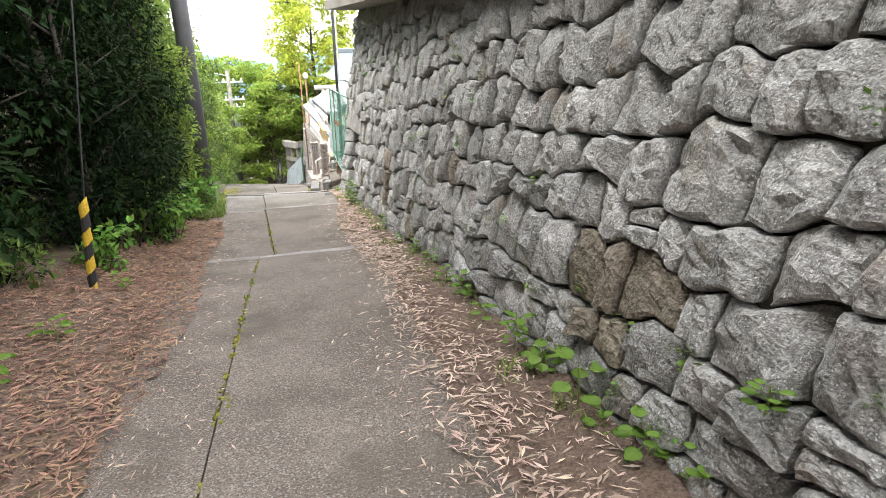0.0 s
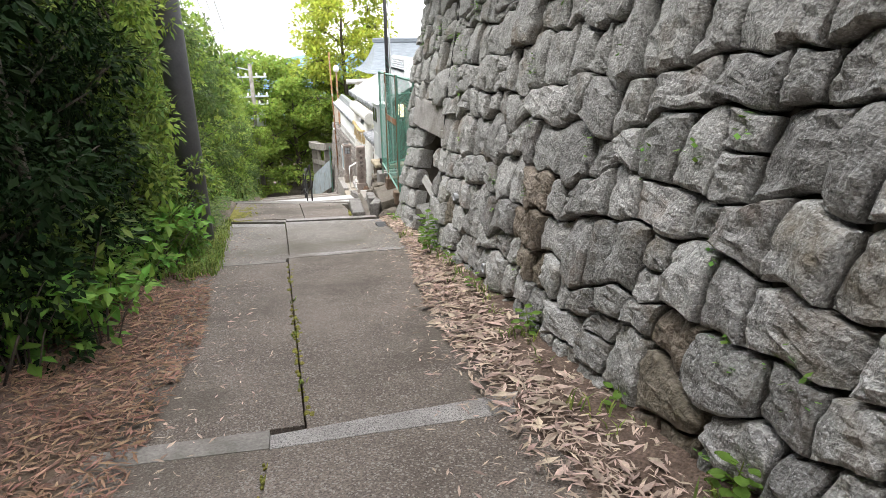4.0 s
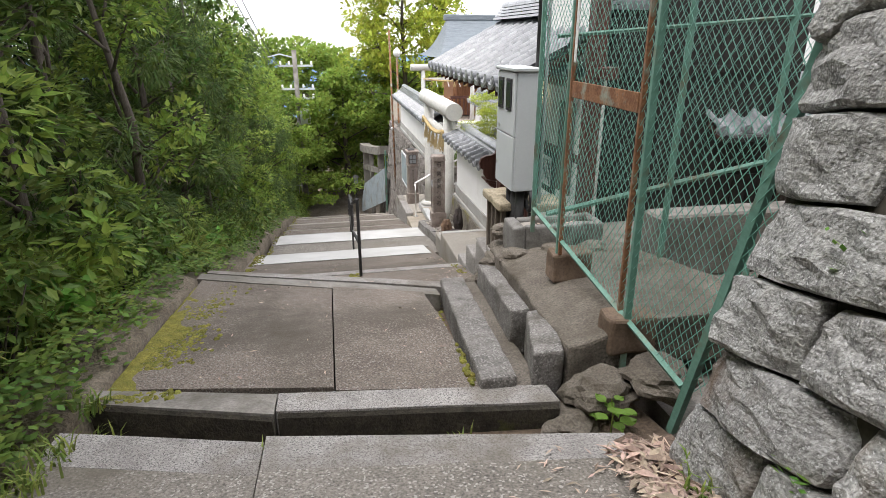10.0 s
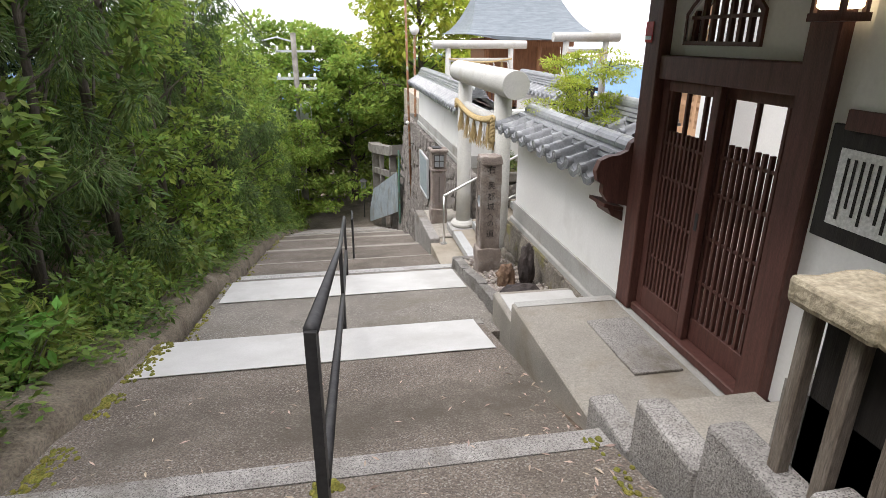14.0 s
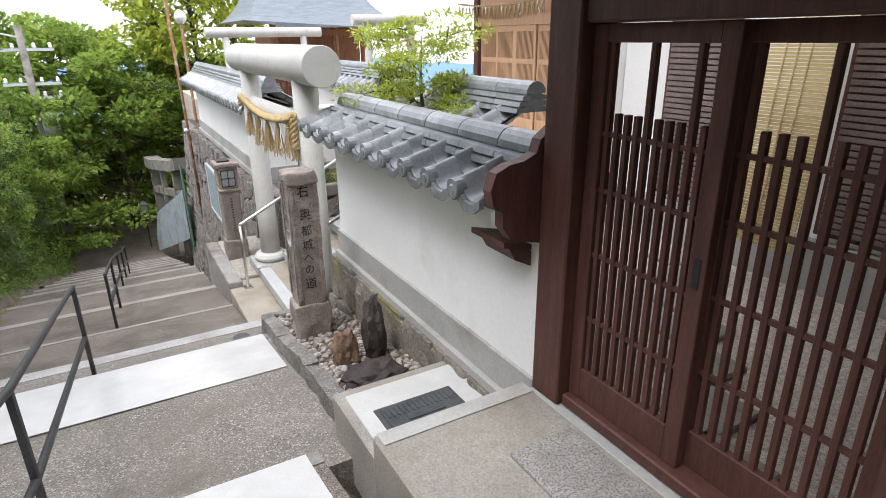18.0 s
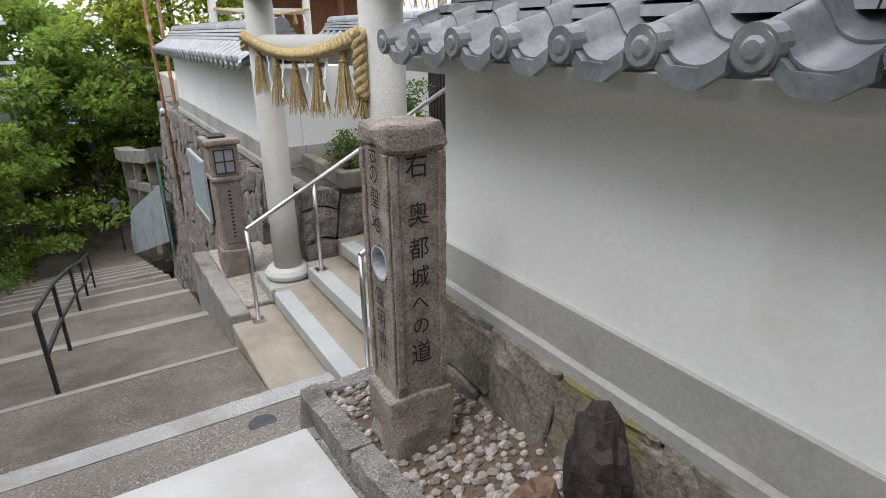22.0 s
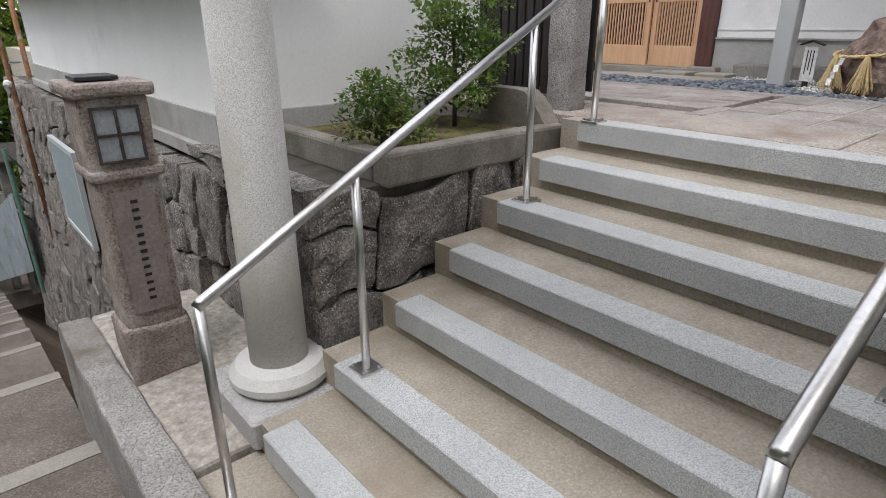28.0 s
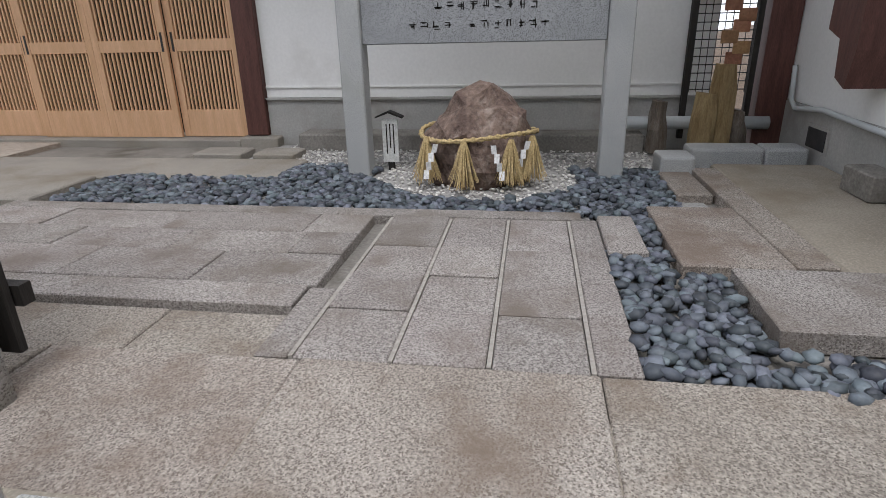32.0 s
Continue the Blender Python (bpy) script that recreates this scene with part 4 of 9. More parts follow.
for i in range(7):
    part("print_bar", Mb().box(2.9775, 2.979, 17.48 + 0.04 * i, 17.495 + 0.04 * i, -1.87 + 0.03 * (i % 3), -1.59), M_INK, nb)

# ---- porch, grate, bed ----
porch = thing("porch", (2.6, 19, -3.3), "worn concrete doorstep slab before the gate", "doorstep", kind="structure")
part("slab", Mb().box(2.08, 2.955, 17.97, 19.70, -3.75, -3.15, 0.012), M_CONCRETE, porch)
part("kerb_strip", Mb().box(2.10, 2.95, 19.60, 19.695, -3.149, -3.143, 0.002), M_GREYPLASTER, porch)
mat_ = thing("door_mat", (2.73, 18.88, -3.15), "rough grey woven doormat on the doorstep", "doormat")
part("mat", rough(grid_box(2.55, 2.90, 18.5, 19.26, -3.149, -3.128, 0.09), 0.004, 9), M_GRANITE_OLD, mat_)
part("grate_base", Mb().box(2.15, 2.995, 19.705, 20.52, -3.9, -3.43, 0.012), M_CONCRETE, porch)
part("mortar", Mb().box(2.20, 2.94, 19.72, 20.44, -3.429, -3.418, 0.004), M_WHITEPAINT, porch, "white mortar bed")
grate = thing("drain_grate", (2.53, 20.16, -3.42), "dark cast-iron drain cover set in white mortar", "grate")
part("frame", Mb().box(2.29, 2.79, 19.86, 20.215, -3.4175, -3.410, 0.002), M_CASTIRON, grate)
part("cover", Mb().box(2.32, 2.76, 19.885, 20.19, -3.4095, -3.402, 0.002), M_CASTIRON, grate)
for i in range(14):
    q = 2.335 + 0.030 * i
    part("rib", Mb().box(q, q + 0.012, 19.90, 19.99, -3.4015, -3.397), M_CASTIRON, grate)
    part("rib", Mb().box(q, q + 0.012, 20.09, 20.175, -3.4015, -3.397), M_CASTIRON, grate)
part("name_bar", Mb().box(2.43, 2.66, 20.02, 20.06, -3.4015, -3.396), M_CASTIRON, grate)

bed = thing("planting_bed", (2.5, 21.5, -3.9), "stone-edged gravel bed at the foot of the white wall", "bed", kind="structure")
bz = lambda q: -3.56 - 0.42 * (q - 20.5) / 2.48
for a, b in ((20.53, 21.35), (21.36, 22.2), (22.21, 22.98)):
    m = grid_box(2.21, 2.33, a, b, -4.5, 0, 0.12)
    m.v = [(x, q, (z + 4.5) / 4.5 * (bz(q) + 4.5) - 4.5) for x, q, z in m.v]
    part("edging", rough(rough(m, 0.03, 3, a), 0.012, 9, a), M_KERB, bed)
m = grid_box(2.335, 2.74, 22.86, 22.98, -4.5, bz(22.9), 0.12)
part("edging", rough(rough(m, 0.03, 3, 9), 0.012, 9, 9), M_KERB, bed)
gm = Mb()
for j in range(12):
    for i in range(5):
        q = 20.53 + 2.3 * j / 11
        gm.v.append((2.26 + 0.78 * i / 4, q, bz(q) - 0.05 + 0.02 * noise.noise(Vector((i, j, 0))) + 0.05 * i / 4))
gm.f = [(j * 5 + i, j * 5 + i + 1, j * 5 + i + 6, j * 5 + i + 5) for j in range(11) for i in range(4)]
part("soil", gm, M_SOIL, bed)
rngb = random.Random(3)
pb = Mb()
for _ in range(900):
    q = rngb.uniform(20.6, 22.85)
    x = rngb.uniform(2.3, 2.95)
    s = rngb.uniform(0.012, 0.032)
    z = bz(q) - 0.04 + 0.06 * (x - 2.3)
    a = rngb.uniform(0, 3)
    ring = lambda e, zz: [(x + e * s * math.cos(a + k * 1.2566), q + e * s * 0.8 * math.sin(a + k * 1.2566), zz) for k in range(5)]
    pb.rings([ring(0.8, z - 0.01), ring(1.0, z + s * 0.3), ring(0.55, z + s * 0.75)])
M_GRAVEL = surface("grey_brown_gravel", (0.22, 0.19, 0.17), (0.42, 0.38, 0.34), scale=20, rough=0.9, bump=0.2, per_island=0.4)
tagged(part("gravel", pb, M_GRAVEL, bed), kind="stuff")
M_BROWNROCK = surface("brown_rock", (0.13, 0.08, 0.055), (0.26, 0.17, 0.11), scale=5, rough=0.9, bump=0.7, fine=40, fine_mix=0.4, stain=(0.30, 0.24, 0.18), stain_amount=0.3, distance=0.02)
M_DARKROCK = surface("dark_rock", (0.025, 0.02, 0.02), (0.07, 0.055, 0.05), scale=6, rough=0.75, bump=0.8, fine=40, fine_mix=0.4, distance=0.02)
for nm, lab, mt_, args in (("rock", "rounded brown garden rock in the gravel bed", M_BROWNROCK, (2.50, 21.27, -3.62, 0.105, 0.095, 0.17, 4.0)), ("rock", "dark upright garden rock against the wall foot", M_DARKROCK, (2.72, 21.22, -3.50, 0.08, 0.12, 0.28, 8.0)),
                           ("rock", "flat black ridged rock lying in the gravel", M_DARKROCK, (2.57, 20.87, -3.63, 0.22, 0.16, 0.10, 15.0))):
    r = thing(nm, (args[0], args[1], args[2] - args[5] * 0.7), lab, "rock")
    part("stone", boulder(*args, amount=0.32, freq=2.6), mt_, r)
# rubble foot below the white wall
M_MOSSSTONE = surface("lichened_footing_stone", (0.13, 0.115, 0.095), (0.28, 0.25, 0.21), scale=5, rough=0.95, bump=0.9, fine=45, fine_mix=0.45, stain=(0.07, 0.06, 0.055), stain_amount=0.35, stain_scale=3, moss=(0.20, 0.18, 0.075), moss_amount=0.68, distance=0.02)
foot = thing("wall_foot", (2.95, 21, -3.6), "mossy rough stone footing below the white wall", "stone footing", kind="structure")
rngf = random.Random(21)
for cell in courses(20.0, 22.75, lambda u: 0.0, lambda u: 1.03, 0.48, rngf, wide=1.1):
    mb = stone_mesh(cell, lambda u, v, d: (2.93 - d * 0.8 - 0.06 * (0.9 - v), u, -4.42 + v), rngf, bulge=0.02, gap=0.003, facet=0.06, soft=0.02)
    part("stone", mb, M_MOSSSTONE, foot)
part("core", Mb().box(2.945, 3.42, 20.0, 22.7, -4.6, -3.40), M_OLDCONC, foot)
part("mortar", rough(grid_box(2.915, 3.0, 20.0, 22.7, -3.62, -3.425, 0.1), 0.012, 7), M_MOSSSTONE, foot)

# ---- carved stone pillar ----
pil = thing("stone_pillar", (2.6, 22.3, -3.98), "square carved stone guide pillar with dark lettering and a round hole", "pillar")
PX0, PX1, PY0, PY1 = 2.475, 2.735, 22.165, 22.425


def ring_block(x0, x1, y0, y1, z0, z1, r):
    """A block with a round hole through it along x."""
    cy, cz, k = (y0 + y1) / 2, (z0 + z1) / 2, 24
    inner, outer = [], []
    for j in range(k):
        a = 2 * math.pi * j / k
        c, s = math.cos(a), math.sin(a)
        t = min((y1 - y0) / 2 / max(abs(c), 1e-6), (z1 - z0) / 2 / max(abs(s), 1e-6))
        inner.append((cy + r * c, cz + r * s))
        outer.append((cy + t * c, cz + t * s))
    mb = Mb()
    mb.rings([[(x0, *p) for p in outer], [(x0, *p) for p in inner], [(x1, *p) for p in inner], [(x1, *p) for p in outer], [(x0, *p) for p in outer]], cap=False)
    return mb


HZ = -3.03
shaft = ring_block(PX0, PX1, PY0, PY1, HZ - 0.131, HZ + 0.131, 0.084)
for za, zb in ((HZ + 0.131, -2.48), (-3.74, HZ - 0.131)):
    shaft.rings([[(x, y, z) for x, y in ((PX0, PY0), (PX1, PY0), (PX1, PY1), (PX0, PY1))] for z in (za, zb)], cap=False)
part("shaft", shaft, M_PINKSTONE, pil)
part("cap", rough(grid_box(PX0 - 0.012, PX1 + 0.012, PY0 - 0.012, PY1 + 0.012, -2.52, -2.41, 0.05), 0.02, 10, 3), M_PINKSTONE, pil, "rough broken stone cap")
part("base", rough(grid_box(PX0 - 0.03, PX1 + 0.03, PY0 - 0.03, PY1 + 0.03, -4.05, -3.68, 0.09), 0.03, 6, 4), M_PINKSTONE, pil, "rough hewn stone base")
M_PVC = surface("grey_pipe", (0.42, 0.44, 0.46), (0.48, 0.5, 0.52), rough=0.4, bump=0)
cy, k = (PY0 + PY1) / 2, 24
circ = lambda r: [(cy + r * math.cos(2 * math.pi * j / k), HZ + r * math.sin(2 * math.pi * j / k)) for j in range(k)]
part("pipe_liner", Mb().rings([[(PX0 - 0.006, *p) for p in circ(0.083)], [(PX0 - 0.006, *p) for p in circ(0.074)], [(PX1 + 0.006, *p) for p in circ(0.074)], [(PX1 + 0.006, *p) for p in circ(0.083)]], cap=False), M_PVC, pil, "grey pipe lining the hole")
# raised rims round the sunk panels
for face in (0, 1):
    for a, b, z0, z1 in ((0.0, 0.035, -3.62, -2.53), (0.225, 0.26, -3.62, -2.53)):
        m = grid_box(PX0 + a, PX0 + b, PY0 - 0.014, PY0 - 0.001, z0, z1, 0.09) if face == 0 else grid_box(PX0 - 0.014, PX0 - 0.001, PY0 + a, PY0 + b, z0, z1, 0.09)
        part("rim", rough(m, 0.006, 14, face + a * 9), M_PINKSTONE, pil)
for ch, zc, hh in zip("右奥都城への道", (-2.575, -2.785, -2.94, -3.075, -3.20, -3.315, -3.455), (0.12, 0.112, 0.108, 0.108, 0.10, 0.10, 0.12)):
    letters(ch, hh, lambda u, v, d, zc=zc, hh=hh: (PX0 + 0.125 + u * 0.95, PY0 - 0.008 - d, zc + hh * 0.5 - v), M_INK, pil)
for ch, zc in zip("志の聖地靈明神社", (-2.53, -2.62, -2.725, -2.835, -3.19, -3.30, -3.41, -3.51)):
    letters(ch, 0.098, lambda u, v, d, zc=zc: (PX0 - 0.008 - d, PY0 + 0.13 - u * 0.9, zc + 0.049 - v), M_INK, pil)

pil.location, pil.scale = (2.503, 22.148, -3.811), (0.9, 0.9, 0.9)

# ---- meter cabinet on pipes, stone bench, planter, blocks ----
cab = thing("electric_cabinet", (2.14, 16.28, -2.3), "light grey steel meter cabinet raised on black pipes", "cabinet")
CX0, CX1, CY0, CY1 = 2.03, 2.235, 16.02, 16.55
part("body", Mb().box(CX0 + 0.02, CX1, CY0, CY1, -1.545, -0.49, 0.006), M_CABINET, cab)
part("hood", Mb().box(CX0 - 0.02, CX1 + 0.02, CY0 - 0.02, CY1 + 0.02, -0.489, -0.455, 0.008), M_CABINET, cab)
low = part("lower_door", Mb().box(CX0, CX0 + 0.018, CY0 + 0.005, CY1 - 0.005, -1.54, -1.052, 0.004), M_CABINET, cab)
part("lock", Mb().tube([(CX0 - 0.008, CY1 - 0.05, -1.35), (CX0, CY1 - 0.05, -1.35)], 0.016, 12), M_STEEL, low, "round steel lock")
upd = part("upper_door", Mb().box(CX0, CX0 + 0.018, CY0 + 0.005, CY1 - 0.005, -1.042, -0.495, 0.004), M_CABINET, cab)
for q in (16.10, 16.34):
    wn_ = part("meter_window", Mb().box(CX0 - 0.012, CX0 - 0.001, q, q + 0.15, -0.83, -0.55, 0.003), M_BLACKIRON, upd, "black-framed meter window")
    part("pane", Mb().box(CX0 - 0.014, CX0 - 0.0125, q + 0.02, q + 0.13, -0.80, -0.58), surface("dark_glass", (0.02, 0.025, 0.03), (0.03, 0.035, 0.04), rough=0.1, bump=0), wn_)
part("lock", Mb().tube([(CX0 - 0.008, CY1 - 0.1, -0.99), (CX0, CY1 - 0.1, -0.99)], 0.016, 12), M_STEEL, upd, "round steel lock")
for q, r in ((16.12, 0.045), (16.24, 0.05), (16.40, 0.045)):
    part("leg_pipe", Mb().tube([(2.15, q, -2.45), (2.15, q, -1.535)], r, 14), M_BLACKIRON, cab, smooth=True)
part("cable_loop", Mb().tube([(2.22, 16.06 + 0.09 * math.cos(a), -1.65 + 0.09 * math.sin(a)) for a in [j * 0.42 for j in range(16)]], 0.022, 8), M_BLACKIRON, cab, smooth=True)
pole = thing("service_pole", (2.285, 16.14, -2.3), "dark thin service pole behind the cabinet", "pole")
part("pole", Mb().tube([(2.285, 16.14, -2.3), (2.285, 16.14, 3.6)], 0.036, 12), M_BLACKIRON, pole, smooth=True)
part("conduit", Mb().tube([(2.345, 16.12, -2.2), (2.345, 16.12, 3.6)], 0.016, 8), M_CABINET, pole, smooth=True)

M_BENCH = surface("weathered_yellowish_stone", (0.26, 0.22, 0.15), (0.44, 0.38, 0.28), scale=6, rough=0.95, bump=0.8, fine=55, fine_mix=0.4, stain=(0.14, 0.11, 0.07), stain_amount=0.4, stain_scale=4, distance=0.015)
bench = thing("stone_bench", (2.15, 16.5, -2.4), "old stone slab resting on thin wooden posts", "bench")
part("slab", rough(grid_box(1.985, 2.26, 16.56, 16.86, -1.80, -1.715, 0.1), 0.012, 7), M_BENCH, bench)
part("slab", rough(grid_box(1.985, 2.11, 16.215, 16.565, -1.80, -1.716, 0.1), 0.012, 7, 3), M_BENCH, bench)
part("slab", rough(grid_box(2.24, 2.62, 16.08, 16.45, -1.78, -1.70, 0.1), 0.012, 7, 5), M_BENCH, bench)
for x, q in ((2.02, 16.26), (2.02, 16.45), (2.03, 16.62), (2.03, 16.78), (2.19, 16.66), (2.09, 16.38)):
    part("leg", Mb().box(x, x + 0.045, q, q + 0.045, -2.5, -1.797, 0.004), M_OLDWOOD, bench)
part("backing", Mb().box(2.10, 2.12, 16.32, 16.80, -2.5, -1.82), M_BLACKWOOD, bench)
M_PLANTERCONC = surface("damp_grey_concrete", (0.15, 0.145, 0.135), (0.27, 0.26, 0.245), scale=3, rough=0.92, bump=0.5, fine=70, fine_mix=0.3, stain=(0.07, 0.062, 0.05), stain_amount=0.5, stain_scale=4.5)
plan = thing("planter_box", (2.25, 15.8, -2.0), "grey concrete planter box with dry leaves", "planter")
for a in ((1.95, 2.06, 15.65, 15.98), (2.061, 2.72, 15.65, 15.735), (2.061, 2.72, 15.905, 15.98), (2.721, 2.80, 15.65, 15.98)):
    part("side", rough(grid_box(a[0], a[1], a[2], a[3], -2.25, -1.77, 0.07), 0.014, 9, a[0]), M_PLANTERCONC, plan)
part("soil", Mb().box(2.062, 2.718, 15.737, 15.903, -2.1, -1.85), M_LITTER, plan)
part("flat_stone", rough(grid_box(2.07, 2.22, 15.74, 15.90, -1.849, -1.80, 0.06), 0.01, 8, 2), M_CONCRETE, plan)
lv = Mb()
rl = random.Random(77)
for _ in range(90):
    p = Vector((rl.uniform(2.22, 2.7), rl.uniform(15.75, 15.89), -1.845 + rl.uniform(0, 0.03)))
    a = rl.uniform(0, 6.28)
    d, e = Vector((math.cos(a), math.sin(a), rl.uniform(-0.2, 0.3))) * 0.035, Vector((-math.sin(a), math.cos(a), rl.uniform(-0.3, 0.3))) * 0.012
    lv.add([p - d, p + e, p + d, p - e], [(0, 1, 2), (0, 2, 3)])
tagged(part("dry_leaves", lv, M_DRYLEAF, plan), kind="stuff")
blk = thing("side_blocks", (2.05, 17, -2.7), "stepped granite side blocks by the gate path", "kerb", kind="structure")
for i, (a, b, zt) in enumerate(((17.52, 17.96, -2.86), (17.06, 17.51, -2.58), (16.62, 17.05, -2.36), (16.15, 16.61, -2.26))):
    part("block", rough(grid_box(1.97, 2.12, a, b, -3.4, zt, 0.15), 0.008, 6, i), M_GRANITE_OLD, blk)
    part("fill", Mb().box(2.125, 2.98, a, b + 0.004, -3.4, zt - 0.10), M_CONCRETE, blk)
gs = Mb()
gs.box(1.80, 1.965, 16.3, 17.96, -3.2, -2.66)
gs.v = [(x, q, z if z < -3 else lane_z(q) - 0.11 + (-0.12 if q > 17 else 0)) for x, q, z in gs.v]
part("gravel_strip", gs, M_LITTER, blk)

M_DIRTCONC = surface("dirty_broken_concrete", (0.115, 0.098, 0.08), (0.205, 0.182, 0.152), scale=3, rough=0.95, bump=0.9, fine=75, fine_mix=0.55, stain=(0.07, 0.057, 0.04), stain_amount=0.45, stain_scale=1.6, moss=(0.12, 0.12, 0.035), moss_amount=0.1, distance=0.02)
# ---- terrace, kerb stones and rubble between lane and fence ----
kerbs = thing("kerb_steps", (1.5, 14.6, -2.2), "old granite kerb stones and rubble beside the landing", "kerb", kind="structure")


def sloped(x0a, x0b, x1a, x1b, y0, y1, z0, z1, depth, seed, amt=0.011, n=0.12, mat=M_KERB, name="kerb_stone"):
    """A long stone whose sides run from (x0a, x1a) at y0 to (x0b, x1b) at y1 and whose top falls from z0 to z1."""
    m = grid_box(0, (x1a - x0a), 0, y1 - y0, 0, depth, n)
    out = []
    for x, q, z in m.v:
        s, t = x / (x1a - x0a), q / (y1 - y0)
        xa, xb = x0a + (x0b - x0a) * t, x1a + (x1b - x1a) * t
        out.append((xa + (xb - xa) * s, y0 + q, z0 + (z1 - z0) * t - depth + z))
    m.v = out
    return part(name, rough(m, amt, 6, seed), mat, kerbs)


sloped(1.13, 1.36, 1.34, 1.58, 13.66, 16.0, -1.93, -2.34, 0.28, 1)
sloped(1.42, 1.62, 1.60, 1.80, 13.66, 14.35, -1.80, -1.90, 0.35, 2, 0.01)
sloped(1.52, 1.72, 1.66, 1.88, 14.37, 16.0, -1.90, -2.22, 0.35, 3)
sloped(1.345, 1.585, 1.50, 1.70, 13.66, 16.0, -2.03, -2.40, 0.2, 4, 0.01, 0.2, M_DIRTCONC, "filling")
sloped(1.62, 1.86, 3.0, 3.0, 13.66, 16.05, -1.80, -2.16, 0.3, 5, 0.02, 0.12, M_DIRTCONC, "terrace")
ter = kerbs.children[-1].data
for v in ter.vertices:
    v.co.z += 0.28 * (min(max(v.co.x + ROOT[kerbs.name][0], 1.62), 2.1) - 1.62)
rk = random.Random(8)
for x, q, z, r in ((1.75, 13.5, -1.98, 0.2), (2.05, 13.45, -1.9, 0.18), (1.95, 16.2, -2.45, 0.2), (1.9, 15.95, -2.2, 0.16), (2.0, 16.07, -1.93, 0.13), (1.96, 15.58, -2.02, 0.16), (2.3, 15.5, -1.98, 0.16), (1.75, 16.25, -2.55, 0.14), (1.99, 16.12, -2.12, 0.12), (2.6, 15.45, -1.95, 0.15), (1.55, 13.42, -2.1, 0.15)):
    part("rubble", boulder(x, q, z, r, r * rk.uniform(0.7, 1.1), r * 0.5, x * 7, amount=0.4, freq=1.7), M_DIRTCONC, kerbs)
for i, (x, q, z) in enumerate(((1.97, 13.72, -1.80), (2.03, 14.69, -1.79))):
    b = thing("brick", (x, q, z), "loose reddish brick under a fence post", "brick")
    part("block", rough(grid_box(x - 0.125, x + 0.16, q - 0.085, q + 0.085, z - 0.06, z + 0.16, 0.05), 0.014, 9), surface("old_brick", (0.12, 0.083, 0.058), (0.20, 0.145, 0.105), rough=0.95, bump=0.5), b)

# ---- chain-link fence with a rusty gate ----
fence = thing("fence", (1.95, 13.6, -1.7), "green chain-link fence with rusty gate posts", "fence")


def fpost(p, q, r, mat, name="post"):
    d = Vector(q) - Vector(p)
    return part(name, Mb().tube([p, q], r, 4), mat, fence)


FB = lambda q: -1.455 + 0.13 * (q - 15.19)
fpost((1.93, 13.12, FB(13.12) - 0.25), (1.99, 12.66, 0.25), 0.026, M_GREENPAINT)
fpost((1.95, 13.66, FB(13.66) - 0.3), (1.95, 13.68, 0.25), 0.024, M_GREENPAINT)
fpost((1.95, 13.75, FB(13.75) - 0.1), (1.95, 13.77, 0.24), 0.018, M_RUST)
fpost((1.945, 14.62, FB(14.62) - 0.1), (1.945, 14.62, 0.24), 0.017, M_RUST)
fpost((1.95, 14.665, FB(14.67) - 0.15), (1.95, 14.665, 0.24), 0.022, M_GREENPAINT)
fpost((1.95, 15.2, FB(15.2) - 0.2), (1.95, 15.2, 0.22), 0.022, M_GREENPAINT)
for a, b, z in ((13.12, 13.66, 0.0), (13.66, 14.66, 0.0), (14.67, 15.2, 0.0)):
    fpost((1.95, a, FB(a) - 0.005), (1.95, b, FB(b) - 0.005), 0.019, M_GREENPAINT, "rail")
fpost((1.98, 12.66, 0.23), (1.95, 15.2, 0.2), 0.019, M_GREENPAINT, "rail")
part("latch_plate", Mb().box(1.935, 1.945, 13.78, 14.60, -0.56, -0.46, 0.003), M_RUST, fence, "flat rusty latch bar")
part("white_strip", Mb().box(1.925, 1.93, 14.55, 14.58, -0.35, 0.05), M_PALE, fence)


def chain_link(parent, x, y0, y1, zlo, zhi, pitch=0.066, r=0.002, x1=None):
    """Wires that run both ways across a panel, bent a little at each crossing."""
    mb = Mb()
    h = zhi - min(zlo(y0), zlo(y1))
    for sgn in (1, -1):
        q = y0 - h
        while q < y1 + h:
            pts = []
            for j in range(int(h / pitch) * 2 + 1):
                z = zhi - j * pitch / 2 * 1.0
                yy = q + sgn * j * pitch / 2 * 0.8 + (h * 0.8 if sgn < 0 else 0)
                if y0 <= yy <= y1 and z >= zlo(yy):
                    pts.append((x + 0.006 * (1 if j % 2 else -1) * sgn, yy, z))
            if len(pts) > 2:
                mb.tube(pts[::2] if len(pts) > 5 else pts, r, 3, cap=False)
            q += pitch * 0.8
    return tagged(part("wire_mesh", mb, M_GREENWIRE, parent), kind="stuff")


chain_link(fence, 1.95, 12.75, 15.2, FB, 0.22)
back = thing("fence", (2.6, 14.95, -1.9), "green chain-link fence across the yard", "fence")
FZ = lambda x: -1.44 + 0.18 * (x - 1.97)
part("rail", Mb().tube([(1.97, 14.97, FZ(1.97)), (4.4, 14.97, FZ(4.4))], 0.022, 6), M_GREENPAINT, back)
part("rail", Mb().tube([(1.97, 14.97, -0.2), (4.4, 14.97, -0.02)], 0.014, 6), M_GREENPAINT, back)
for x in (2.95, 3.77, 4.4):
    part("post", Mb().tube([(x, 14.97, -2.3), (x, 14.97, 0.6)], 0.026, 6), M_GREENPAINT, back)
bw = Mb()
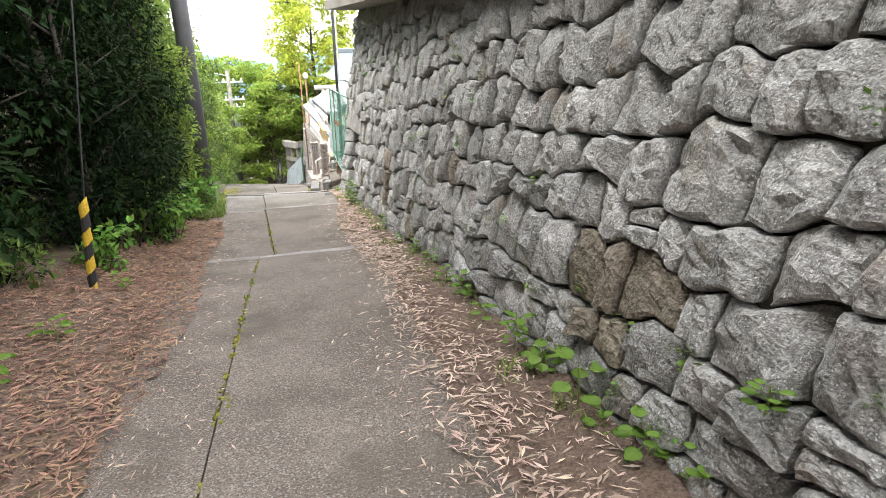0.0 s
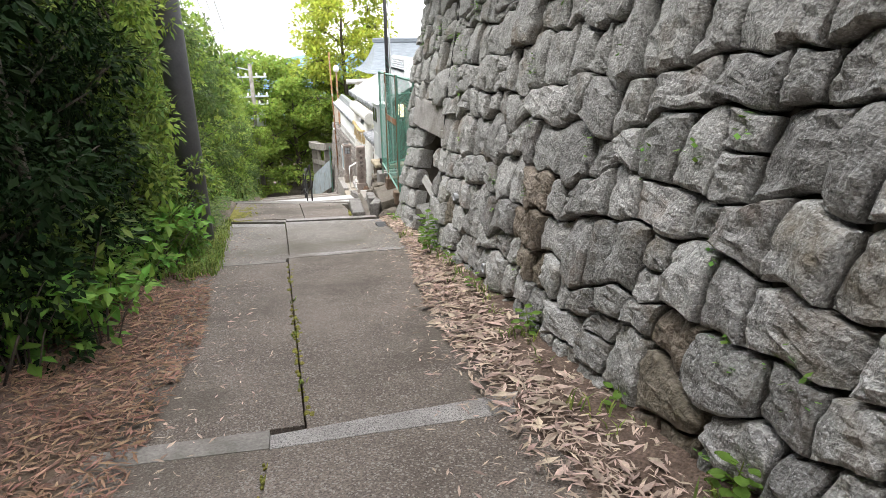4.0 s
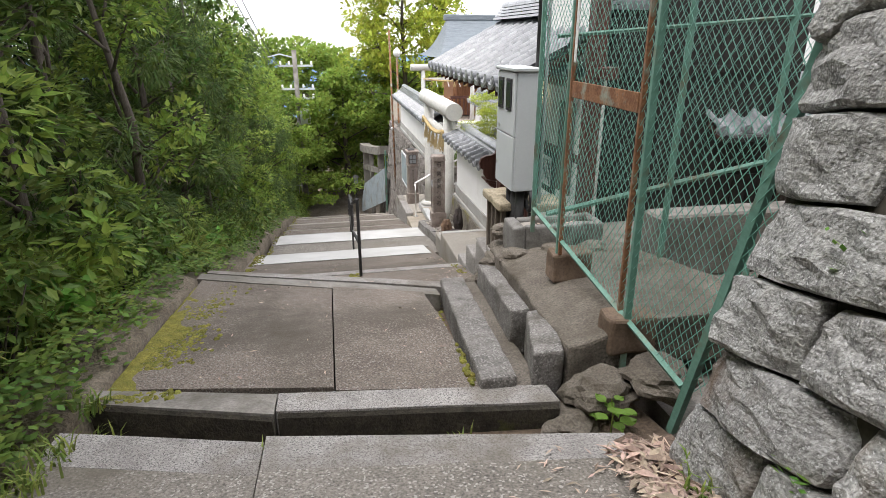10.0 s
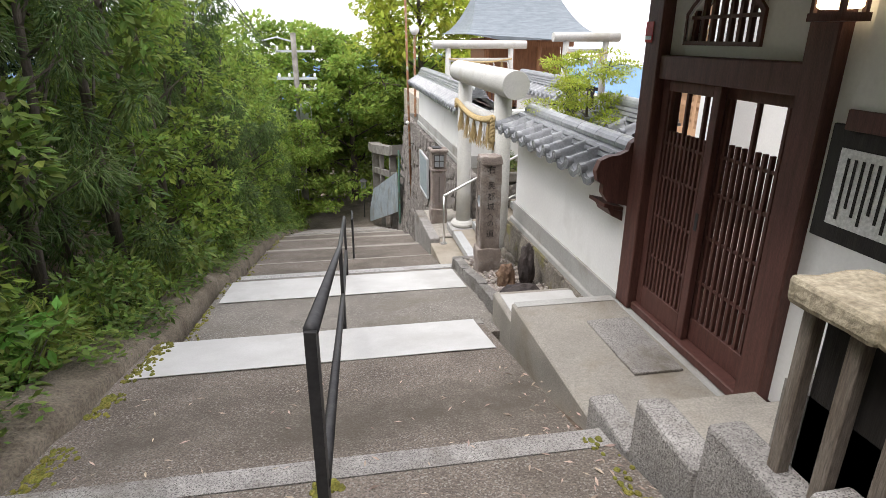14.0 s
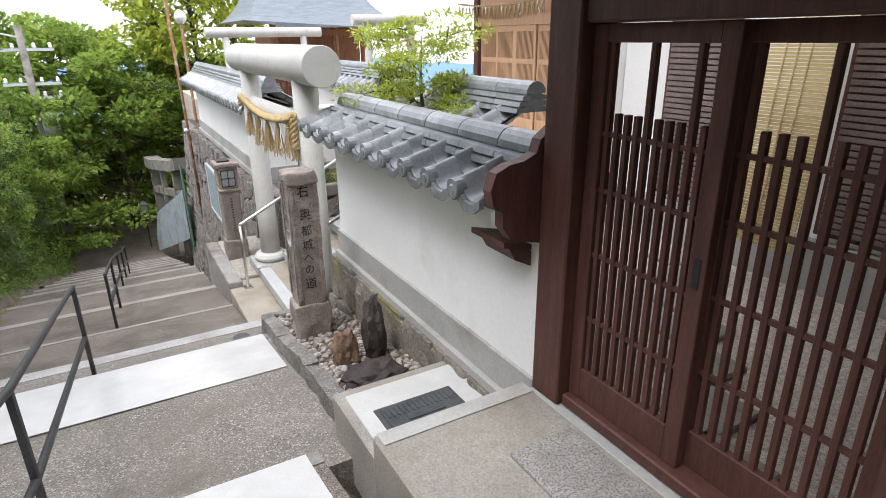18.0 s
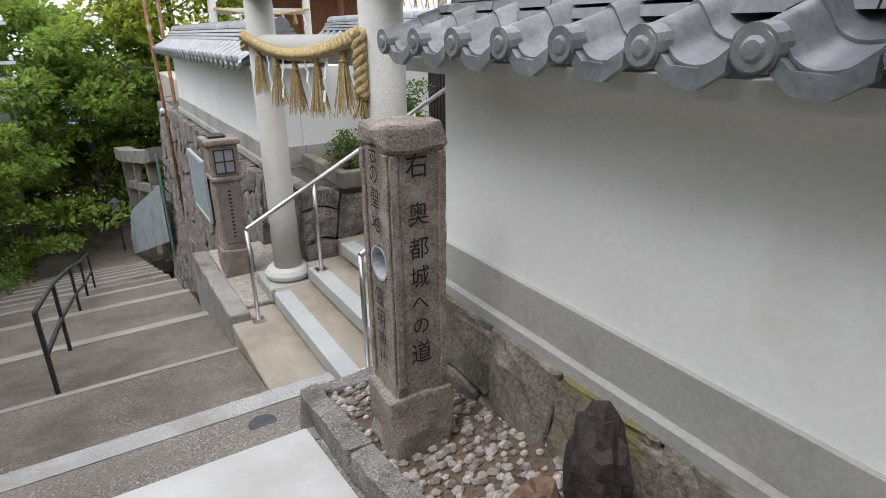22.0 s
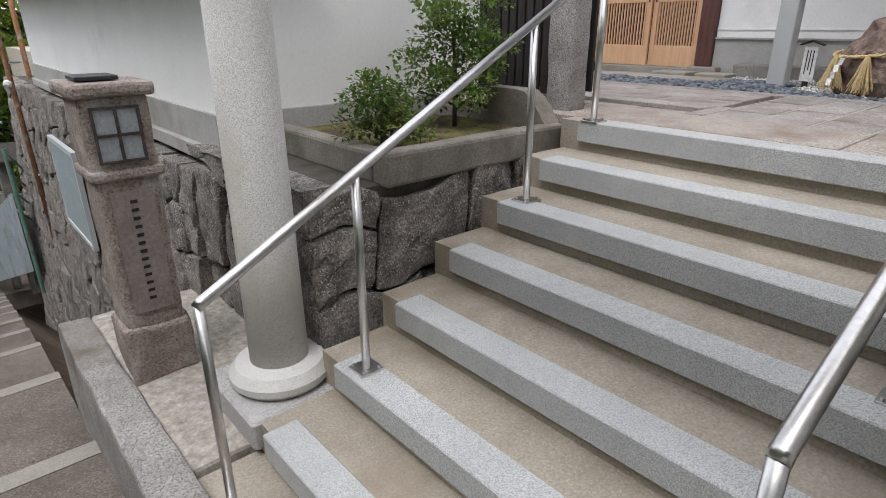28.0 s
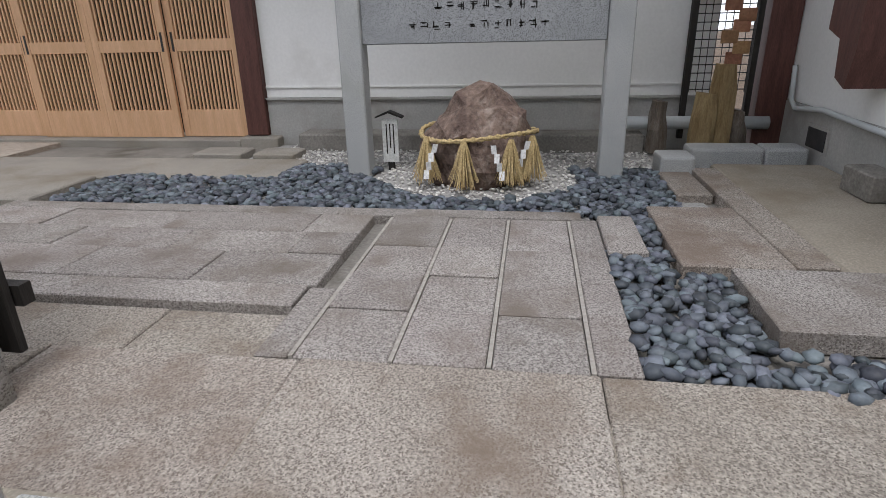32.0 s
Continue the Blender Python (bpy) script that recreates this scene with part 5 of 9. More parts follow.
for sgn in (1, -1):
    for i in range(46):
        x0 = 1.0 + 0.085 * i
        pts = [(x0 + sgn * 0.05 * j, 14.97 + 0.005 * (-1) ** j, -1.5 + 0.0625 * j) for j in range(33)]
        pts = [p for p in pts if 1.98 < p[0] < 4.4 and p[2] > FZ(p[0])]
        if len(pts) > 2:
            bw.tube(pts, 0.002, 3, cap=False)
tagged(part("wire_mesh", bw, M_GREENWIRE, back), kind="stuff")

# ---- neighbouring house behind the fence ----
house = thing("house", (6.6, 17.2, -2.6), "low house with dark walls and a grey tiled roof", "house")
house.rotation_euler = (0, 0, radians(90))
H0 = Vector(ROOT[house.name])
# local x runs up the slope, away from the fence; local y runs to the left
roof_tiles(house, H0.y - 4.2, H0.y + 2.28, H0.x - 0.87, -1.12, H0.x + 1.9, 0.25, n_up=10)
ridge(house, H0.y - 4.2, H0.y + 2.28, H0.x + 1.95, 0.28, rows=3)
part("roof_board", Mb().prism([(H0.x - 0.83, -1.22), (H0.x + 1.9, 0.13), (H0.x + 1.9, 0.19), (H0.x - 0.83, -1.16)], "y", H0.y - 4.2, H0.y + 2.23), M_DARKWOOD, house)
part("wall", Mb().box(H0.x - 0.3, H0.x - 0.18, H0.y - 4.2, H0.y + 2.13, -3.0, -0.85), M_OLDWOOD, house)
part("base", Mb().box(H0.x - 0.36, H0.x - 0.14, H0.y - 4.2, H0.y + 2.13, -3.2, -2.1), M_OLDCONC, house)
part("gutter", Mb().tube([(H0.x - 0.92, H0.y - 4.2, -1.18), (H0.x - 0.92, H0.y + 2.23, -1.18)], 0.04, 8), M_BLACKIRON, house)
gable = thing("wall_gable", (3.9, 16.7, -2.6), "dark weathered board wall at the side of the gate house", "wall", kind="structure")
for i in range(11):
    x = 3.18 + 0.2 * i
    part("board", Mb().box(x, x + 0.194, 16.60 + 0.006 * (i % 2), 16.66, -2.7, 0.75, 0.003), M_BLACKWOOD, gable)
for z in (-1.7, -0.55):
    part("batten", Mb().box(3.18, 5.38, 16.56, 16.595, z, z + 0.07), M_BLACKWOOD, gable)
yard = Mb().box(2.1, 9.5, 12.9, 16.9, -2.6, -2.1)
tagged(part("yard", yard, M_OLDCONC), "bare grey concrete yard behind the fence", "yard", kind="structure")
stepw = Mb().box(2.95, 9.5, 15.05, 15.3, -2.098, -1.55, 0.02)
tagged(part("yard_kerb", stepw, M_OLDCONC), "low concrete kerb across the yard", "kerb", kind="structure")

side_w = thing("wall_side", (2.9, 16.9, -2), "cream plaster gable wall with brown timbers beside the gate", "wall", kind="structure")
part("panel", Mb().box(2.99, 3.09, 16.62, 17.78, -2.6, 0.3), M_PLASTER, side_w)
part("rail", Mb().box(2.965, 2.985, 16.62, 17.78, -1.47, -1.38, 0.004), M_DARKWOOD, side_w)
part("rail", Mb().box(2.965, 2.985, 16.62, 17.78, -0.72, -0.62, 0.004), M_DARKWOOD, side_w)
part("post", Mb().box(2.93, 3.07, 16.46, 16.615, -2.6, 0.3, 0.005), M_DARKWOOD, side_w)
# ---- torii with straw rope ----
M_STRAW = surface("rice_straw", (0.40, 0.29, 0.13), (0.58, 0.45, 0.24), scale=20, rough=0.9, bump=0.4, fine=80, fine_mix=0.35)
M_PAPER = surface("white_paper", (0.78, 0.78, 0.77), (0.84, 0.84, 0.83), rough=0.8, bump=0)


def torii(name, label, x, ya, yb, zfa, zfb, ztop, r, over, axis="y", tie=0.55, group=""):
    t = thing(name, (x, (ya + yb) / 2, min(zfa, zfb)), label, "torii", group)
    P = (lambda a, c, z: (a, c, z)) if axis == "y" else (lambda a, c, z: (c, a, z))
    for q, zb in ((ya, zfa), (yb, zfb)):
        m = Mb()
        rr = r
        prof = [(rr, zb + 0.10), (rr * 0.97, zb + 0.6), (rr * 0.9, ztop - 0.1)]
        m.rings([[P(x + e * math.cos(2 * math.pi * j / 28), q + e * math.sin(2 * math.pi * j / 28), z) for j in range(28)] for e, z in prof])
        p = part("pillar", m, M_TORII, t, smooth=False)
        p.data.polygons.foreach_set("use_smooth", [len(f.vertices) == 4 for f in p.data.polygons])
        m = Mb()
        m.rings([[P(x + e * math.cos(2 * math.pi * j / 28), q + e * math.sin(2 * math.pi * j / 28), z) for j in range(28)] for e, z in
                 ((r * 1.55, zb), (r * 1.75, zb + 0.03), (r * 1.75, zb + 0.06), (r * 1.5, zb + 0.10), (r * 1.08, zb + 0.115))])
        part("base_ring", m, M_TORII, t)
        a, b = P(x - r * 2, q - r * 2, 0), P(x + r * 2, q + r * 2, 0)
        part("base_block", Mb().box(a[0], b[0], a[1], b[1], zb - 0.14, zb, 0.012), M_GRANITE, t)
    m = Mb().tube([P(x, ya - over, ztop), P(x, ya - over + 0.012, ztop), P(x, yb + over - 0.012, ztop), P(x, yb + over, ztop)], [r * 1.30, r * 1.34, r * 1.34, r * 1.30], 36)
    b = part("top_beam", m, M_TORII, t)
    b.data.polygons.foreach_set("use_smooth", [len(f.vertices) == 4 for f in b.data.polygons])
    b = part("tie_beam", Mb().tube([P(x, ya - r * 0.4, ztop - tie), P(x, yb + r * 0.4, ztop - tie)], r * 0.68, 22), M_TORII, t)
    b.data.polygons.foreach_set("use_smooth", [len(f.vertices) == 4 for f in b.data.polygons])
    return t


def twisted(parent, path, r, turns, mat=None, name="rope", strands=3):
    """A laid rope: strands wound about a path."""
    pts = [Vector(p) for p in path]
    mat = mat or M_STRAW
    n = len(pts)
    for s in range(strands):
        line = []
        for i, p in enumerate(pts):
            d = (pts[min(i + 1, n - 1)] - pts[max(i - 1, 0)]).normalized()
            side = d.cross(Vector((0.1, 0.05, 1))).normalized() if abs(d.z) < 0.95 else Vector((1, 0, 0))
            upv = d.cross(side)
            a = 2 * math.pi * (s / strands + turns * i / n)
            line.append(p + (side * math.cos(a) + upv * math.sin(a)) * r * 0.55)
        part("strand", Mb().tube(line, r * 0.58, 7), mat, parent, smooth=True)


def tassel(parent, top, length, spread, seed, n=70):
    """A hanging sheaf of straw, tied at its head."""
    rg = random.Random(seed)
    m = Mb()
    t = Vector(top)
    for _ in range(n):
        a, e = rg.uniform(0, 6.283), math.sqrt(rg.random())
        off = Vector((math.cos(a), math.sin(a), 0)) * e
        ln = length * rg.uniform(0.82, 1.05)
        m.tube([t + off * 0.012, t + off * spread * 0.35 + Vector((0, 0, -ln * 0.25)), t + off * spread * 0.6 + Vector((0, 0, -ln * 0.6)), t + off * spread + Vector((0, 0, -ln))], [0.0035, 0.003, 0.003, 0.002], 3, cap=False)
    part("tassel", m, M_STRAW, parent)
    part("tassel_tie", Mb().tube([t + Vector((0.022 * math.cos(a), 0.022 * math.sin(a), -length * 0.18)) for a in [j * 0.6 for j in range(11)]], 0.006, 5), M_STRAW, parent)


def shide(parent, top, side, size, flip=1):
    """A zigzag of folded white paper."""
    t, s = Vector(top), Vector(side) * flip
    w = size * 0.22
    m = Mb()
    m.v = [t, t + s * w, t + s * w * 2]
    m.f = []
    for i in range(4):
        o = t + s * (w * (i + 0.6)) + Vector((0.006 * (-1) ** i, 0.004, -size * 0.75 * (i + 1)))
        n = len(m.v)
        m.v += [o + s * w * k for k in range(4)]
        a, b, c = (0, 1, 2) if i == 0 else (n - 3, n - 2, n - 1)
        m.f.append((a, b, c, n + 2, n + 1, n))
    part("paper", m, M_PAPER, parent)


torii("torii_gate", "pale round-beamed granite torii beside the lane", 2.93, 23.15, 25.53, -4.42, -4.36, -1.64, 0.132, 0.55)
rope = thing("straw_rope", (2.80, 24.3, -2.3), "thick twisted straw rope with tassels and paper streamers", "rope")
RY = lambda s: 23.15 + 2.45 * s
RZ = lambda s: -2.10 - 0.52 * s * (1 - s)
twisted(rope, [(2.80, RY(i / 40), RZ(i / 40)) for i in range(41)], 0.045, 14)
twisted(rope, [(2.79, 23.13, -2.08 - 0.34 * i / 12) for i in range(13)], 0.042, 2.5)
tassel(rope, (2.79, 23.13, -2.40), 0.13, 0.07, 2, 50)
twisted(rope, [(2.80, 25.62, -2.10 - 0.02 * i) for i in range(7)], 0.04, 1)
for i, s in enumerate((0.10, 0.28, 0.46, 0.64, 0.84)):
    tassel(rope, (2.80, RY(s), RZ(s) - 0.03), 0.36, 0.075, 30 + i)
for i, s in enumerate((0.19, 0.37, 0.55, 0.74)):
    shide(rope, (2.79, RY(s), RZ(s) - 0.03), (0, -1, 0), 0.095, 1 if i % 2 else -1)
# inscriptions cut into the pillars and blackened
def on_pillar(cy_, turn_, z0):
    def f(u, v, d):
        a = math.pi + turn_ + u / 0.127
        return (2.93 + (0.1315 + d) * math.cos(a), cy_ - (0.1315 + d) * -math.sin(a), z0 - v)
    return f


ins = thing("inscription", (2.80, 23.06, -3.6), "black cut inscription on the torii pillar", "writing")
letters("株式会社", 0.034, on_pillar(23.15, 0.28, -3.16), M_INK, ins, step=1.05)


def strokes(parent, place, bars):
    """Plain bars for characters of a name."""
    for u, v, w, h in bars:
        m = Mb()
        n = 4
        for i in range(n + 1):
            m.v += [place(u + w * i / n, v, 0.0015), place(u + w * i / n, v + h, 0.0015)]
        m.f = [(2 * i, 2 * i + 1, 2 * i + 3, 2 * i + 2) for i in range(n)]
        part("character_bar", m, M_INK, parent)


for i in range(4):
    v = 0.07 * i
    strokes(ins, on_pillar(23.15, 0.28, -3.335), [(-0.022, v, 0.009, 0.05), (-0.022, v + 0.044, 0.05, 0.009), (-0.014, v + 0.018, 0.038, 0.008)][: 3 if i != 2 else 2])
for c in range(2):
    for i in range(9):
        strokes(ins, on_pillar(23.15, -0.12 - 0.27 * c, -3.48), [(-0.014, 0.05 * i, 0.03, 0.007), (-0.012 + 0.008 * (i % 3), 0.05 * i - 0.012, 0.007, 0.035)])
ins2 = thing("inscription", (2.80, 25.53, -3.4), "black cut inscription on the far torii pillar", "writing")
letters("上", 0.09, on_pillar(25.53, -0.45, -3.30), M_INK, ins2)
for i in range(3):
    strokes(ins2, on_pillar(25.53, -0.45, -3.42), [(-0.03, 0.10 * i, 0.065, 0.012), (-0.008, 0.10 * i - 0.02, 0.012, 0.07), (-0.03, 0.10 * i + 0.05, 0.065, 0.01)])
letters("奉", 0.16, on_pillar(23.15, -0.55, -2.45), M_INK, ins)

# ---- stairs to the court ----
stair = thing("stairs", (3.6, 24.3, -4.5), "granite-edged concrete stairs up to the shrine court", "stairs", kind="structure")
M_TAN = surface("tan_washed_concrete", (0.27, 0.236, 0.19), (0.37, 0.33, 0.27), scale=2.2, rough=0.9, bump=0.35, fine=90, fine_mix=0.25, stain=(0.22, 0.18, 0.13), stain_amount=0.35, speck=(0.40, 0.36, 0.29), speck_scale=190, speck_amount=0.05)
M_NOSE = surface("grey_cut_granite", (0.38, 0.39, 0.385), (0.50, 0.505, 0.495), scale=2.5, rough=0.7, bump=0.12, fine=170, fine_mix=0.35, speck=(0.28, 0.285, 0.29), speck_scale=310, speck_amount=0.25, stain=(0.33, 0.34, 0.31), stain_amount=0.2)
part("landing", Mb().box(2.25, 2.80, 23.0, 25.32, -5.2, -4.525, 0.01), M_TAN, stair)
SX = lambda k: 2.675 + 0.353 * k
SZ = lambda k: -4.36 + 0.168 * k
for k in range(7):
    x, z = SX(k), SZ(k)
    yl = 25.19 + 0.022 * k
    yr = 23.40 - 0.01 * k
    part("tread", Mb().box(x + 0.03, x + 0.54, yr, yl + 0.14, z - 0.2, z - 0.006), M_TAN, stair)
    part("nosing", Mb().box(x, x + 0.155, yr - 0.01, yl, z - 0.118, z, 0.005), M_NOSE, stair, "grey granite nosing")
# rough retaining stones on both sides of the stairs
cheek = thing("stair_cheek", (3.8, 25.6, -4.2), "big rough squared stones under a planter beside the stairs", "stone wall", kind="structure")
rngc = random.Random(17)
M_BIGSTONE = surface("mottled_big_stone", (0.095, 0.083, 0.075), (0.30, 0.268, 0.24), scale=9, rough=0.92, bump=1.0, fine=85, fine_mix=0.7, stain=(0.06, 0.055, 0.05), stain_amount=0.35, speck=(0.42, 0.40, 0.37), speck_scale=160, speck_amount=0.1, stain_scale=3, distance=0.03, moss=(0.22, 0.19, 0.11), moss_amount=0.3)
for cell in courses(3.12, 4.95, lambda u: 0.0, lambda u: 1.12, 0.5, rngc, wide=1.25):
    mb = stone_mesh(cell, lambda u, v, d: (u, 25.46 + 0.05 * (u - 3.1) * 0 - d * 0.8 + 0.06 * v, -4.66 + v), rngc, bulge=0.025, gap=0.004, facet=0.08, soft=0.05)
    part("stone", mb, M_BIGSTONE, cheek)
for cell in courses(25.5, 26.9, lambda u: 0.0, lambda u: 1.2, 0.5, rngc, wide=1.3):
    mb = stone_mesh(cell, lambda u, v, d: (3.13 - d * 0.8, u, -4.7 + v), rngc, bulge=0.025, gap=0.004, facet=0.08, soft=0.05)
    part("stone", mb, M_BIGSTONE, cheek)
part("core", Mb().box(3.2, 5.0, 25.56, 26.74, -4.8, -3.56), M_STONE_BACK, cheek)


M_OLDRIM = surface("stained_planter_concrete", (0.16, 0.145, 0.122), (0.28, 0.255, 0.222), scale=3, rough=0.95, bump=0.7, fine=80, fine_mix=0.3, stain=(0.11, 0.095, 0.075), stain_amount=0.45, stain_scale=2.4)


def planter(name, y_front, y_back, x0, x1, z, label, curl=True):
    p = thing(name, ((x0 + x1) / 2, (y_front + y_back) / 2, z - 0.2), label, "planter", kind="structure")
    s = 1 if y_back > y_front else -1
    part("rim", rough(grid_box(x0, x1, min(y_front, y_front + s * 0.12), max(y_front, y_front + s * 0.12), z - 0.17, z, 0.2), 0.006, 4), M_OLDRIM, p)
    part("rim", rough(grid_box(x0, x0 + 0.12, min(y_front + s * 0.123, y_back), max(y_front + s * 0.123, y_back), z - 0.17, z - 0.004, 0.2), 0.006, 4), M_OLDRIM, p)
    if curl:
        pts = [(x1 - 0.06, y_front + s * (0.06 + 0.5 * q), z - 0.17 + 0.20 * math.sin(min(1, q * 2.2) * 1.57)) for q in [i / 8 for i in range(9)]]
        part("end_rim", Mb().rings([[(px - 0.07, py, z - 0.25), (px + 0.07, py, z - 0.25), (px + 0.07, py, pz), (px - 0.07, py, pz)] for px, py, pz in [(a, b, c + 0.16) for a, b, c in pts]]), M_OLDRIM, p)
    m = grid_box(x0 + 0.1, x1 - 0.1, min(y_front + s * 0.1, y_back), max(y_front + s * 0.1, y_back), z - 0.2, z - 0.05, 0.16)
    part("soil", rough(m, 0.03, 4), M_MOSSY, p)
    return p


M_MOSSY = surface("mossy_soil", (0.055, 0.042, 0.028), (0.13, 0.105, 0.05), scale=5, rough=1.0, bump=1.0, fine=60, fine_mix=0.5, stain=(0.19, 0.18, 0.045), stain_amount=0.55, stain_scale=5, distance=0.03)
planter("planter_bed", 25.50, 26.72, 3.55, 4.92, -3.40, "raised concrete planter bed with moss and box shrubs")
planter("planter_bed", 23.41, 22.45, 3.70, 5.0, -3.40, "raised concrete planter bed with moss beside the stairs", curl=False)
cheek2 = thing("stair_cheek", (3.8, 23.2, -4.2), "rough stones below the planter beside the stairs", "stone wall", kind="structure")
for cell in courses(3.68, 4.9, lambda u: 0.0, lambda u: 1.05, 0.46, rngc, wide=1.2):
    mb = stone_mesh(cell, lambda u, v, d: (u, 23.28 + d * 0.8 - 0.1 * v, -4.64 + v), rngc, bulge=0.025, gap=0.004, facet=0.08, soft=0.05)
    part("stone", mb, M_BIGSTONE, cheek2)
for cell in courses(22.5, 23.36, lambda u: 0.0, lambda u: 1.07, 0.48, rngc, wide=1.1):
    part("stone", stone_mesh(cell, lambda u, v, d: (3.66 - d * 0.8 + 0.05 * v, u, -4.66 + v), rngc, bulge=0.025, gap=0.004, facet=0.08, soft=0.05), M_BIGSTONE, cheek2)
part("core", Mb().box(3.76, 5.0, 22.3, 23.14, -4.7, -3.6), M_STONE_BACK, cheek2)
rb = thing("rock", (3.2, 22.95, -4.3), "large rough rock below the end of the white wall", "rock")
part("stone", rough(boulder(3.34, 22.80, -4.08, 0.33, 0.30, 0.50, 3.3, amount=0.34, freq=1.6), 0.03, 9), M_BIGSTONE, rb)
rb = thing("rock", (4.9, 23.35, -3.4), "pair of small round stones at the top step", "rock")
part("stone", boulder(4.92, 23.42, -3.30, 0.07, 0.07, 0.06, 1.3), M_GRANITE_OLD, rb)
part("stone", boulder(4.94, 23.28, -3.30, 0.065, 0.065, 0.06, 2.3), M_GRANITE_OLD, rb)

# ---- stainless handrails ----
def stair_rail(label, ya, yb, x0, z0, posts, end):
    r = thing("stair_handrail", (x0, ya, z0 - 0.9), label, "handrail", "stair handrails")
    top = lambda x: z0 + (x - x0) * (0.168 / 0.353)
    yy = lambda x: ya + (yb - ya) * (x - x0) / (end - x0)
    part("rail", Mb().tube([(x0, yy(x0), top(x0) - 0.012), (x0 + 0.012, yy(x0), top(x0)), (end, yy(end), top(end))], 0.021, 14), M_STEEL, r, smooth=True)
    for x, zf in posts:
        p = part("post", Mb().tube([(x, yy(x), zf), (x, yy(x), top(x) - 0.01)], 0.0185, 14), M_STEEL, r, smooth=True)
        part("foot_plate", Mb().box(x - 0.055, x + 0.055, yy(x) - 0.055, yy(x) + 0.055, zf, zf + 0.008, 0.001), M_STEEL, p)
        for a in (-0.038, 0.038):
            for b in (-0.038, 0.038):
                part("bolt", Mb().tube([(x + a, yy(x) + b, zf + 0.007), (x + a, yy(x) + b, zf + 0.02)], 0.007, 6), M_STEEL, p)
    return r


stair_rail("stainless steel handrail on four posts beside the stairs", 25.03, 25.26, 2.47, -3.65, ((2.475, -4.52), (3.12, SZ(1)), (4.22, SZ(4)), (4.84, SZ(6))), 4.95)
stair_rail("stainless steel handrail on three posts by the torii", 23.49, 23.45, 2.86, -3.46, ((2.865, SZ(0)), (3.9, SZ(3)), (4.72, SZ(5))), 4.9)

# ---- lantern post and plinth ----
lant = thing("stone_lantern_post", (2.6, 26.3, -4.5), "square stone lantern post with a lattice window and carved panel", "lantern")
part("shaft", rough(grid_box(2.45, 2.71, 26.12, 26.40, -4.45, -3.45, 0.1), 0.006, 8), M_PINKSTONE, lant)
part("base", rough(grid_box(2.43, 2.73, 26.10, 26.42, -4.5, -4.2, 0.1), 0.02, 6), M_PINKSTONE, lant)
head = part("head", rough(grid_box(2.44, 2.72, 26.11, 26.41, -3.44, -3.10, 0.1), 0.006, 8), M_PINKSTONE, lant)
part("collar", rough(grid_box(2.425, 2.735, 26.095, 26.425, -3.47, -3.42, 0.1), 0.006, 8), M_PINKSTONE, lant)
part("cap", rough(grid_box(2.41, 2.75, 26.08, 26.44, -3.11, -3.05, 0.1), 0.008, 8), M_PINKSTONE, lant)
part("tile", Mb().box(2.47, 2.64, 26.2, 26.4, -3.048, -3.03, 0.003), M_BLACKIRON, lant)
M_GLASSG = surface("frosted_lantern_glass", (0.25, 0.27, 0.28), (0.32, 0.34, 0.35), rough=0.3, bump=0)
wp = part("window_pane", Mb().box(2.478, 2.668, 26.098, 26.103, -3.39, -3.15), M_GLASSG, head, "grey lantern window")
for a in (2.478, 2.57, 2.66):
    part("window_bar", Mb().box(a, a + 0.012, 26.088, 26.0975, -3.39, -3.15), M_DARKROCK, head)
for z in (-3.39, -3.275, -3.16):
    part("window_bar", Mb().box(2.478, 2.672, 26.090, 26.0965, z, z + 0.012), M_DARKROCK, head)
part("sunk_panel", Mb().box(2.49, 2.67, 26.108, 26.1115, -4.12, -3.52), surface("carved_panel_stone", (0.20, 0.165, 0.15), (0.27, 0.23, 0.21), rough=0.95, bump=0.4), lant)
for i in range(13):
    part("writing_bar", Mb().box(2.565, 2.595, 26.1055, 26.107, -3.58 - 0.04 * i, -3.565 - 0.04 * i), M_INK, lant)
plinth = thing("plinth", (2.4, 26.0, -4.9), "low gravel-topped granite plinth beside the steps", "plinth", kind="structure")
m = grid_box(2.24, 2.42, 25.08, 27.15, -5.5, -4.44, 0.2)
m.v = [(x, q, z - max(0, (q - 25.1)) * 0.03) for x, q, z in m.v]
part("kerb", rough(m, 0.012, 5), M_GRANITE_OLD, plinth)
part("bed", rough(grid_box(2.42, 3.14, 25.33, 27.1, -5.5, -4.49, 0.2), 0.01, 6), M_GRAVEL, plinth)

# ---- lower white wall above its stone base ----
W2 = plaster_wall("wall_white_2", 3.25, 26.75, 33.7, -3.32, -2.45, -4, 0.34, "long white plastered wall with grey tiles above the lane")
part("plaster", Mb().box(3.595, 5.6, 26.75, 27.09, -3.32, -2.45), M_PLASTER, W2)
part("skirting", Mb().box(3.62, 5.62, 26.725, 27.1, -3.52, -3.322), M_GREYPLASTER, W2)
roof_tiles(W2, 26.55, 33.9, 2.97, -2.38, 3.36, -2.15, n_up=2)
roof_tiles(W2, 26.55, 33.9, 3.87, -2.38, 3.48, -2.15, n_up=2)
ridge(W2, 26.55, 33.9, 3.42, -2.15)
part("soffit", Mb().box(3.05, 3.8, 26.6, 33.8, -2.448, -2.41), M_PLASTER, W2)
base2 = thing("wall_base", (3.1, 30, -5), "stained rough stone base below the long white wall", "stone wall", kind="structure")
rs = Mb()
rng2 = random.Random(33)
